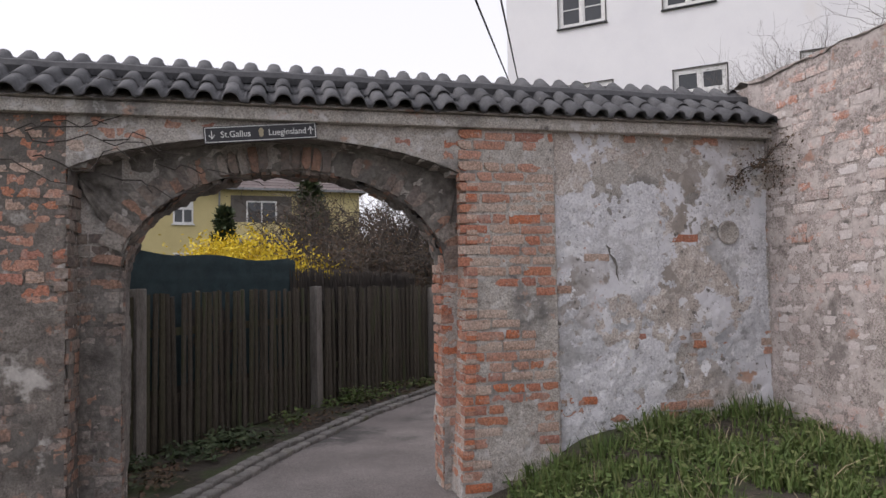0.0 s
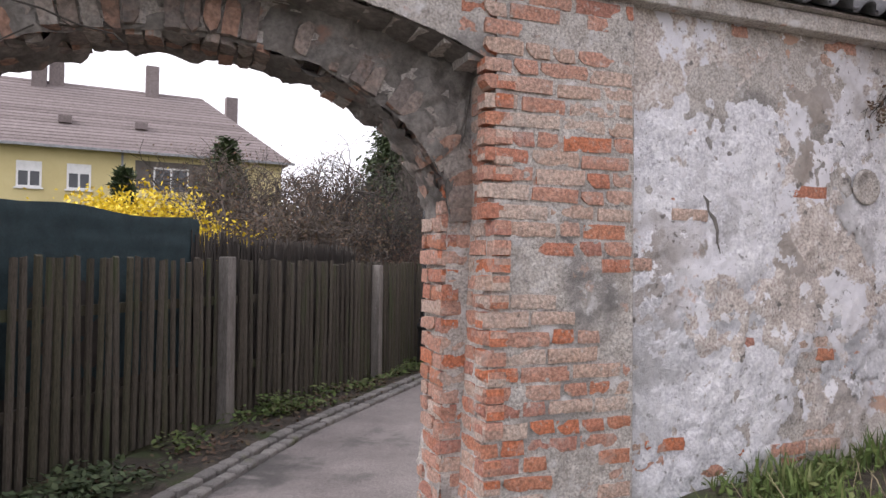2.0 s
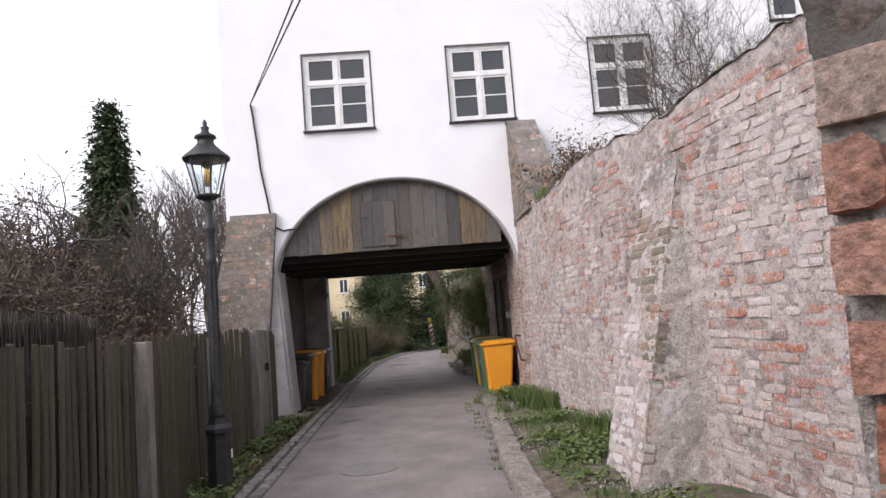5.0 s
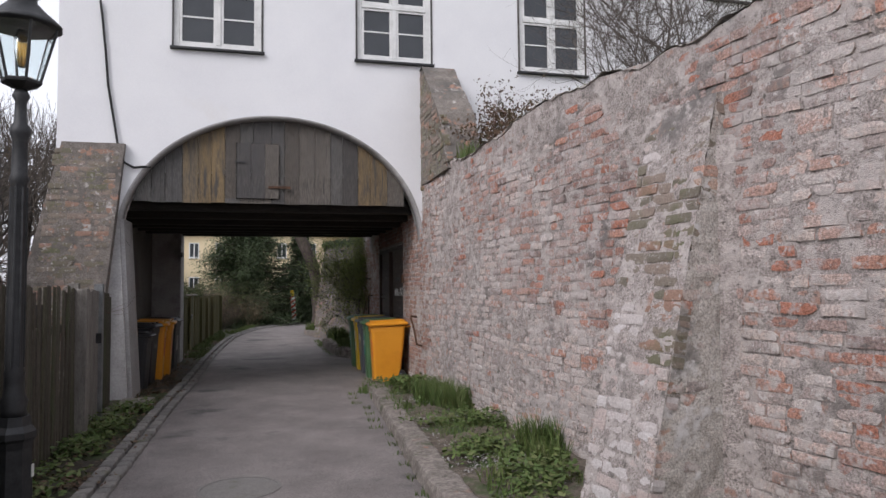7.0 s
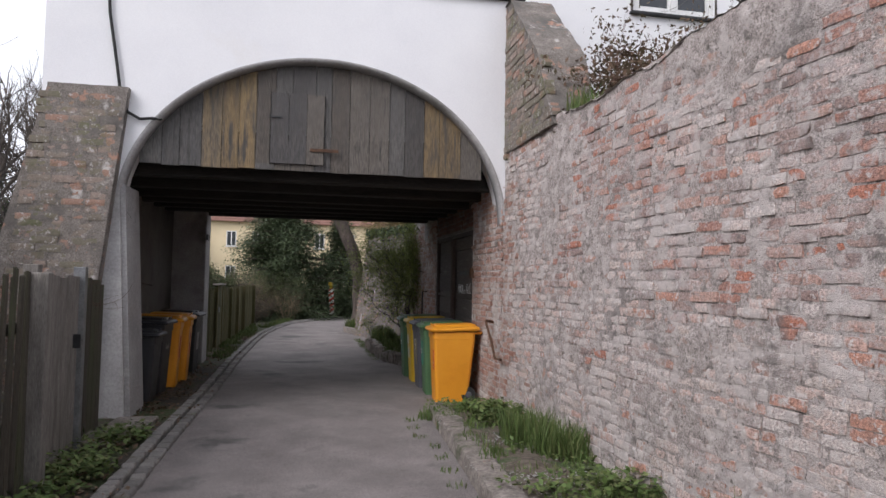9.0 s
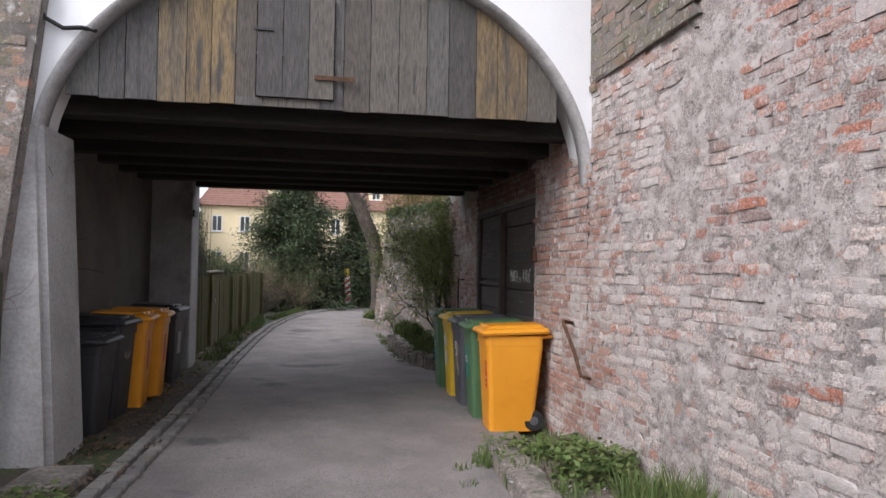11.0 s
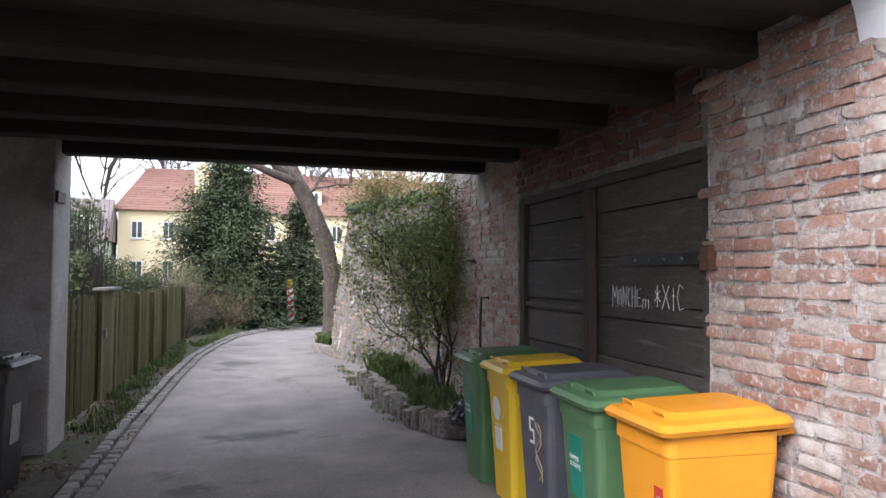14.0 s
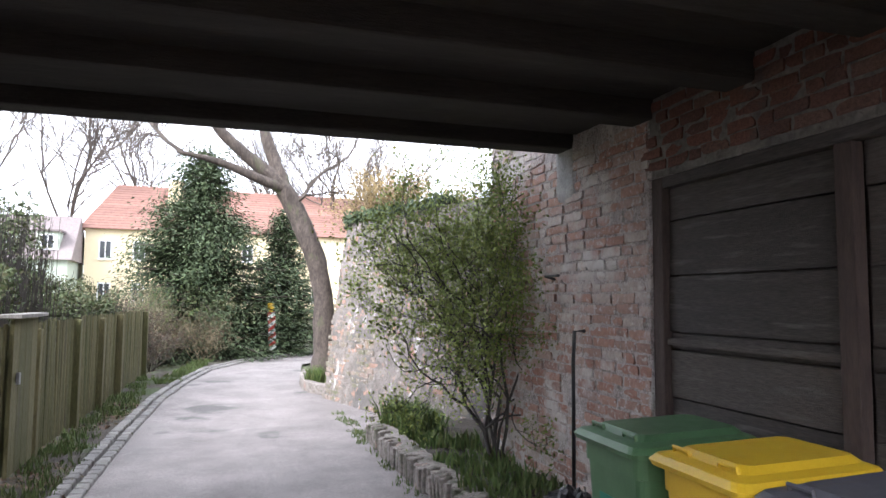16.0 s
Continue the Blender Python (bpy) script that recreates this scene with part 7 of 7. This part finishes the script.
for _ in range(2600):
    u = r.uniform(B_CORNER - .06, B_CORNER + .28)
    p, n = bast_place(u, 1.0)
    drop = abs(r.gauss(0, .13)) * (1 + .8 * noise.noise(Vector((u * 14, 0, 0))))
    c = p + n * r.uniform(-.25, .10) + Vector((0, 0, .12 - drop if r.random() < .7 else r.uniform(.0, .2)))
    aa = Vector((r.gauss(0, 1), r.gauss(0, 1), r.gauss(0, 1))).normalized()
    bb = aa.cross(n).normalized()
    s = r.uniform(.025, .05)
    k = len(vs)
    vs += [c - aa * s, c + bb * s * .8, c + aa * s, c - bb * s * .8]
    fs.append((k, k + 1, k + 2, k + 3))
raw("foliage", vs, fs, M["leaf_dark"], ivy)

# ---------------------------------------------------------------- warning post at the bend
post = thing("warning_beacon", "red and white striped warning board with a yellow lamp", "beacon", at=pose(.93, 20.2, 0, 0, -4, 25))
boxed("foot", (-.20, .20, -.15, .15, 0, .09), M["rubber"], post, "heavy black rubber foot", bevel=.02)
for k in range(5):
    for half in (0, 1):
        bm = bmesh.new()
        z0 = .14 + .22 * k + .11 * half
        q = [(-.11, z0), (.11, z0 + .12), (.11, min(z0 + .23, 1.25)), (-.11, min(z0 + .11, 1.25))]
        a = [bm.verts.new((x, -.012, z)) for x, z in q]
        b = [bm.verts.new((x, .012, z)) for x, z in q]
        bm.faces.new(a)
        bm.faces.new(b[::-1])
        for i in range(4):
            bm.faces.new((a[(i + 1) % 4], a[i], b[i], b[(i + 1) % 4]))
        part("stripe", bm, M["red_paint" if half else "sign_white"], post)
bm = bmesh.new()
lathe(bm, [(.05, 1.25), (.05, 1.30), (.09, 1.33), (.09, 1.47), (.06, 1.50)], 14)
part("lamp", bm, M["plastic_yellow"], post, "round yellow warning lamp")

# ---------------------------------------------------------------- distant houses
def simple_window(parent, m, w, h, shutter=False):
    win = new("window")
    win.parent = parent
    win.matrix_basis = m
    bm = bmesh.new()
    f = .09
    box(bm, -w / 2, -w / 2 + f, -.04, .03, 0, h)
    box(bm, w / 2 - f, w / 2, -.04, .03, 0, h)
    box(bm, -w / 2 + f, w / 2 - f, -.04, .03, h - f, h)
    box(bm, -w / 2 + f, w / 2 - f, -.04, .03, 0, f)
    box(bm, -f / 2, f / 2, -.035, .03, f, h - f)
    if shutter:
        box(bm, -w / 2 + f, w / 2 - f, -.03, .02, h * .62, h - f)
    part("window_frame", bm, M["paint_white"], win)
    boxed("pane", (-w / 2 + f, w / 2 - f, -.005, .01, f, h - f), M["pane_dark"], win)
    boxed("window_sill", (-w / 2 - .08, w / 2 + .08, -.12, -.005, -.08, -.01), M["paint_white"], win)


def hip_roof(bm, x0, x1, y0, y1, z, rise, hip):
    v = [bm.verts.new(c) for c in ((x0, y0, z), (x1, y0, z), (x1, y1, z), (x0, y1, z), (x0 + hip, (y0 + y1) / 2, z + rise), (x1 - hip, (y0 + y1) / 2, z + rise))]
    for f in ((0, 1, 5, 4), (2, 3, 4, 5), (0, 4, 3), (1, 2, 5), (3, 2, 1, 0)):
        bm.faces.new([v[i] for i in f])


def roof_rows(parent, x0, x1, y0, y1, z, rise, hip, mat_, rows=22):
    """Courses of tiles on the front slope of a hipped roof, as thin lapped strips."""
    ym = (y0 + y1) / 2
    for k in range(rows):
        f0, f1 = k / rows, (k + 1.15) / rows
        f1 = min(f1, 1)
        bm = bmesh.new()
        pts = []
        for f, up in ((f0, .05), (f1, .012)):
            for xx in (x0 + hip * f, x1 - hip * f):
                pts.append((xx, y0 + (ym - y0) * f, z + rise * f + up))
        a, b, d, c = [bm.verts.new(p) for p in pts]
        bm.faces.new((a, b, c, d))
        e, f = bm.verts.new((pts[0][0], pts[0][1], pts[0][2] - .05)), bm.verts.new((pts[1][0], pts[1][1], pts[1][2] - .05))
        bm.faces.new((e, f, b, a))
        part("tile_course", bm, mat_, parent)


APT = pose(-25.9, 10.2, 0, 0, 0, 47)
apt = thing("apartment_house", "long two-storey yellow rendered house with a grey-brown hipped roof", "house", at=APT)
boxed("wall", (-16, 9.6, 0, 10, 0, 7.05), M["render_yellow"], apt)
roof_b = new("roof")
roof_b.parent = apt
bm = bmesh.new()
hip_roof(bm, -16.5, 10.1, -.55, 10.5, 7.05, 4.3, 4.2)
part("roof_body", bm, M["roof_brown"], roof_b)
roof_rows(roof_b, -16.5, 10.1, -.55, 10.5, 7.05, 4.3, 4.2, M["roof_brown"])
boxed("gutter", (-16.6, 10.2, -.68, -.53, 6.95, 7.08), M["zinc"], apt)
boxed("downpipe", (1.55, 1.65, -.12, -.02, 0, 7.0), M["zinc"], apt)
for x in (-13.4, -10.6, -7.8, -5.0, -2.4, -.3, 6.9):
    simple_window(apt, pose(x, 0, 5.05), 1.05, 1.25, True)
    simple_window(apt, pose(x, 0, 2.2), 1.05, 1.25, False)
loggia = new("balcony")
loggia.parent = apt
# flat dark panel painted as the balcony's shade, no real depth
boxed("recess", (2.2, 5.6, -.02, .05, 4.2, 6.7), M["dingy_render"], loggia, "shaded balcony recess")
boxed("parapet", (2.1, 5.7, -.9, -.75, 4.15, 5.1), M["render_yellow"], loggia)
boxed("slab", (2.1, 5.7, -.9, -.03, 4.0, 4.14), M["concrete"], loggia)
simple_window(loggia, pose(3.9, -.03, 5.05), 1.7, 1.35)
for x, y, h in ((-9.5, 4.6, 1.5), (-2.4, 4.6, 1.4), (-1.6, 4.9, 1.1), (3.2, 4.8, 1.5), (7.9, 6.4, 3.1)):
    boxed("chimney", (x - .35, x + .35, y - .35, y + .35, 10.4 if x < 6 else 8.5, 11.3 + h if x < 6 else 9.4 + 2.5), M["roof_brown"], roof_b)
for x in (-11, -5.5, -1.0, 2.5):
    boxed("roof_vent", (x - .3, x + .3, 1.1, 1.6, 8.5, 8.85), M["roof_brown"], roof_b)

YH = pose(-11.4, 60.5, 0, 0, 0, 3)
yh = thing("yellow_house", "long cream-yellow house with a red tiled roof and dormers", "house", at=YH)
boxed("wall", (0, 34, 0, 10, -.5, 7.1), M["render_cream"], yh)
roof_c = new("roof")
roof_c.parent = yh
bm = bmesh.new()
hip_roof(bm, -.4, 34.4, -.5, 10.5, 7.1, 4.4, 2.2)
part("roof_body", bm, M["roof_red"], roof_c)
roof_rows(roof_c, -.4, 34.4, -.5, 10.5, 7.1, 4.4, 2.2, M["roof_red"], 18)
for x in (1.5, 4.0, 6.5, 9.0, 12.5, 15.5, 18.5, 21.5):
    simple_window(yh, pose(x, 0, 4.7), .95, 1.5)
    simple_window(yh, pose(x, 0, 1.3), .95, 1.5)
boxed("chimney", (6.0, 7.2, 1.2, 2.4, 7.6, 11.6), M["render_cream"], roof_c)
for x in (8.4, 16.5, 24):
    d = new("dormer")
    d.parent = yh
    boxed("dormer_wall", (x - .7, x + .7, .9, 3.6, 7.9, 9.6), M["render_cream"], d)
    boxed("dormer_roof", (x - .85, x + .85, .7, 3.8, 9.6, 9.75), M["roof_red"], d)
    simple_window(d, pose(x, .89, 8.3), .9, 1.1)
GH = pose(-17.8, 55.5, 0, 0, 0, 3)
gh = thing("green_house", "small pale green house with a dark tiled roof and dormers", "house", at=GH)
boxed("wall", (0, 6.2, 0, 8, -.5, 4.3), M["render_green"], gh)
bm = bmesh.new()
hip_roof(bm, -.3, 6.5, -.4, 8.4, 4.3, 3.6, .02)
part("roof", bm, M["roof_brown"], gh)
for x in (2.2, 4.8):
    d = new("dormer")
    d.parent = gh
    boxed("dormer_wall", (x - .75, x + .75, .5, 3.0, 4.7, 6.4), M["render_green"], d)
    boxed("dormer_roof", (x - .9, x + .9, .3, 3.2, 6.4, 6.55), M["roof_brown"], d)
    simple_window(d, pose(x, .49, 5.1), .9, 1.1)
    simple_window(gh, pose(x, 0, 1.6), .9, 1.3)

# ---------------------------------------------------------------- bare trees against the sky
def bare_tree(x, y, h, seed, label="tall bare leafless tree against the sky", depth=5, rad=.28):
    r = random.Random(seed)
    t = thing("bare_tree", label, "tree", "bare trees")
    w, tips = Wood(), []
    b = Vector((x, y, 0))
    top = b + Vector((r.gauss(0, .4), r.gauss(0, .4), h * .34))
    w.limb([b, b.lerp(top, .5) + Vector((r.gauss(0, .2), 0, 0)), top], rad, rad * .7, 8)
    raw("trunk", w.v, w.f, M["twig"], t, smooth=True)
    w = Wood()
    for k in range(5):
        a = r.uniform(0, 6.28)
        w.grow(r, top - Vector((0, 0, r.uniform(0, h * .08))), Vector((math.cos(a) * .55, math.sin(a) * .55, 1)), h * .26, rad * .5, depth - 1, tips, .5, .10, 3, 5, .16)
    raw("crown", w.v, w.f, M["twig"], t, smooth=True)


for k, (x, y, h) in enumerate(((-14, 66, 24), (-8.5, 70, 25), (-19, 62, 22), (3, 70, 22), (9, 66, 21), (15, 68, 23), (-24, 58, 20))):
    bare_tree(x, y, h, 200 + k)
for k, (x, y, h) in enumerate(((-12, 24, 9), (-8.5, 18, 8), (-22, 34, 11), (-15, 36, 12), (-10.5, 30, 11), (-7, 12, 7.5), (-27, 38, 12), (-6.5, 8, 6.5))):
    bare_tree(x, y, h, 230 + k, "bare twiggy tree beyond the gardens", 4, .14)

# ---------------------------------------------------------------- bricks, laid last
def mask(x, z, s, seed):
    return rough_noise(x * s + seed, z * s * 1.3 + seed * 2, seed)


# gateway wall: left part, over the arch, pier, panel
L_FRAME = GATE @ pose(-3.95, 0, 0)
lay_bricks(gate_wall, L_FRAME, 1.10, 0, 1.3, "brick_sooty", lambda x, z: .003 if mask(x, z, 1.4, 3.0) > -.12 else None, lambda x, z: x > .2, seed=41)
lay_bricks(gate_wall, L_FRAME, 1.10, 1.3, 2.9, "brick_red", lambda x, z: .003 if mask(x, z, 1.4, 3.0) > -.12 else None, lambda x, z: x > .2, seed=11)
lay_bricks(gate_wall, GATE @ pose(X_L, 0, 0), 2.85, 2.55, 2.9, "brick_red", lambda x, z: .003 if z > outer_arch(X_L + x) + .05 and mask(x, z, 2.2, 5.0) > .05 else None, lambda x, z: True, seed=12)
lay_bricks(gate_wall, GATE @ pose(-.06, -.02, 0), .79, .05, 2.9, "brick_red", lambda x, z: (.010 if x < .3 else .008) if mask(x, z, 1.5, 7.3) > (-.55 if x < .40 and .5 < z < 2.5 else (-.42 if z > .7 else -.05)) else None, lambda x, z: True, seed=13, jitter=1.0, joint=.018, relief_amp=(.009, 6.0))
lay_bricks(gate_wall, GATE @ pose(.76, .03, 0), 2.0, .4, 2.9, "brick_red", lambda x, z: .010 + .006 * math.sin(40 * x) if mask(x, z, 3.0, 9.1) > (.27 if z < 1.45 else .5) else None, lambda x, z: True, seed=14, joint=.020)
# reveal of the right pier, and the rounded inner jamb
REV = GATE @ pose(0, .25, 0, 0, 0, -90)
lay_bricks(gate_wall, REV, .29, .05, 2.45, "brick_red", lambda x, z: .010 + .10 * max(0.0, 1 - (z + .2) / 2.7) ** 2 if mask(x, z, 1.5, 2.2) > -.45 else None, lambda x, z: True, seed=15, jitter=1.0, joint=.018, relief_amp=(.009, 6.0))
lay_bricks(gate_wall, GATE @ pose(XI_R - .03, .26, 0), .17, .0, 2.2, "brick_red", lambda x, z: .004 if mask(x, z, 1.5, 4.2) > -.45 else None, lambda x, z: True, seed=16, jitter=1.2, joint=.016, relief_amp=(.010, 6.0))
lay_bricks(gate_wall, GATE @ pose(XI_R - .03, .57, 0, 0, 0, -90), .31, .0, 1.9, "brick_red", lambda x, z: .004 if mask(x, z, 1.5, 6.2) > -.45 else None, lambda x, z: False, seed=17, jitter=1.2, joint=.016, relief_amp=(.010, 6.0))
lay_bricks(gate_wall, GATE @ pose(X_L + .02, 0, 0, 0, 0, 90), .26, .0, 2.45, "brick_sooty", lambda x, z: .003 if mask(x, z, 1.5, 8.2) > -.35 else None, lambda x, z: False, seed=18)
lay_bricks(gate_wall, GATE @ pose(X_L, .26, 0), .31, .0, 2.1, "brick_sooty", lambda x, z: .003 if mask(x, z, 1.5, 18.2) > -.15 else None, lambda x, z: False, seed=36)
def washed(x, z):
    return .5 < z < 2.5 and mask(x, z, 1.1, 52.0) > -.30


lay_bricks(return_wall, RET, 3.2, .2, 3.42, "brick_pale", lambda x, z: .004 if mask(x, z, 1.3, 12.0) > -.5 and not washed(x, z) else None, lambda x, z: x < 1.6, seed=19)
lay_bricks(return_wall, RET, 3.2, .2, 3.42, "brick_lime", lambda x, z: .001 if washed(x, z) else None, lambda x, z: x < 1.6, seed=43)
# retaining wall
def turn_red(x, z):
    return x < 1.1 and mask(x, z, 2.5, 44.0) + .45 - x > 0


def weathered(x, z):
    if BD0 < x < BD1 and z < BTOP - .1:
        return None
    bare = wall_bare(x, z)
    return None if bare < -.46 else (.002 if bare > -.1 else -.002)


def rosy(x, z):
    return mask(x, z, .7, 81.0) - .40 * max(0.0, 2.8 - x) + .45 * (z - 1.9) + .35 * mask(x, z, 5.0, 83.0) > 0


lay_bricks(retaining_wall, None, WALL_LEN, .05, 3.2, "brick_pale", lambda x, z: None if turn_red(x, z) or rosy(x, z) else weathered(x, z), lambda x, z: 2.0 < x < 6.2 and .8 < z < 2.2, seed=21, jitter=.85, bend=wall_frame, course=.0755, joint=.015, wave=.06)
lay_bricks(retaining_wall, None, WALL_LEN, .05, 3.2, "brick_rose", lambda x, z: weathered(x, z) if rosy(x, z) and not turn_red(x, z) else None, lambda x, z: False, seed=21, jitter=.85, bend=wall_frame, course=.0755, joint=.015, wave=.06)
lay_bricks(retaining_wall, None, 1.2, .05, 3.2, "brick_inner", lambda x, z: .003 if turn_red(x, z) else None, lambda x, z: False, seed=33, bend=wall_frame, course=.070)
# buttress, front and near side
def butt_bend(x, z):
    return wall_frame(BD0 + x, z) @ pose(0, -butt_out(z), 0, -12, 0, 0)


def butt_mossy(x, z):
    return z > .95 and mask(x, z, 2.0, 61.0) + 1.5 * (x - .22) + .45 * (z - 1.3) > 0


lay_bricks(butt, None, BD1 - BD0, .0, BTOP - .05, "brick_lime", lambda x, z: None if butt_mossy(x, z) else .004, lambda x, z: True, seed=22, bend=butt_bend, course=.078)
lay_bricks(butt, None, BD1 - BD0, .0, BTOP - .05, "brick_moss", lambda x, z: .004 if butt_mossy(x, z) else None, lambda x, z: True, seed=22, bend=butt_bend, course=.078)


def butt_side(x, z):
    return wall_frame(BD1, z) @ pose(0, -butt_out(z) + x, 0, 0, 0, 90)


lay_bricks(butt, None, .72, .0, 2.15, "brick_pale", lambda x, z: (.001 if mask(x, z, 2.2, 63.0) > -.10 else None) if x < butt_out(z) - .04 else None, lambda x, z: True, seed=28, bend=butt_side, course=.078, joint=.016)
lay_bricks(butt, None, .30, 2.15, 2.32, "brick_red", lambda x, z: .010 if x < butt_out(z) - .02 else None, lambda x, z: True, seed=29, bend=butt_side)
# passage wall and beyond
def clear_of_gate(x, z):
    return not (W_END - GY1 - .02 < x < W_END - GY0 + .02 and z < GZ + .05) and not (z > 2.82 and x > W_END - 5.62)


lay_bricks(inner_wall, IN, W_END - GY1 - .02, .0, 2.74, "brick_inner", lambda x, z: .0 if clear_of_gate(x, z) and mask(x, z, 1.3, 71.0) > -.35 - .5 * max(0, z - 1.0) else None, lambda x, z: z > .5, seed=42, course=.076, joint=.016)
lay_bricks(inner_wall, IN, W_END - 5.64, 2.74, 4.5, "brick_pale", lambda x, z: .0, lambda x, z: False, seed=45, course=.076, joint=.016)
lay_bricks(inner_wall, IN, W_END, .0, 2.84, "brick_inner", lambda x, z: .0 if x > W_END - GY0 - .02 and clear_of_gate(x, z) else None, lambda x, z: x > 5.55, seed=23, course=.076, joint=.017)
# darker brick band between gate head and ceiling
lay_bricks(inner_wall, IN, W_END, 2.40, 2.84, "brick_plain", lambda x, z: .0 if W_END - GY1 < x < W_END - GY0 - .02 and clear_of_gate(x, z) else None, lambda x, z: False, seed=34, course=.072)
# pier and spur
lay_bricks(pier, None, .85, .0, 3.62, "brick_moss", lambda x, z: .004 if pier_right(z) - x > pier_left(z) else None, lambda x, z: z > 1.2, seed=24, bend=lambda x, z: pose(pier_right(z) - .05 - x, -.11 - .12 * (PT - z) / PT, z))
lay_bricks(spur, pose(2.185, -.01, 0, 0, 0, -90), 1.8, 3.1, 4.95, "brick_moss", lambda x, z: .002 if x < -spur_y(z) - .03 else None, lambda x, z: True, seed=25)
def bast_bend(x, z):
    p, n = bast_place(min(B_CORNER - .06 + x / B_ACC[-1], 1.0), (z + .1) / 3.0)
    return Matrix(((-n.y, -n.x, 0, p.x), (n.x, -n.y, 0, p.y), (0, 0, 1, p.z), (0, 0, 0, 1)))


lay_bricks(bastion, None, 5.6, .0, 2.35, "brick_moss", lambda x, z: .001 if mask(x, z, 1.2, 31.0) > -.22 + .25 * max(0, z - 1.4) else None, lambda x, z: x < 2.6, seed=26, course=.085, bend=bast_bend, jitter=1.5, joint=.018)
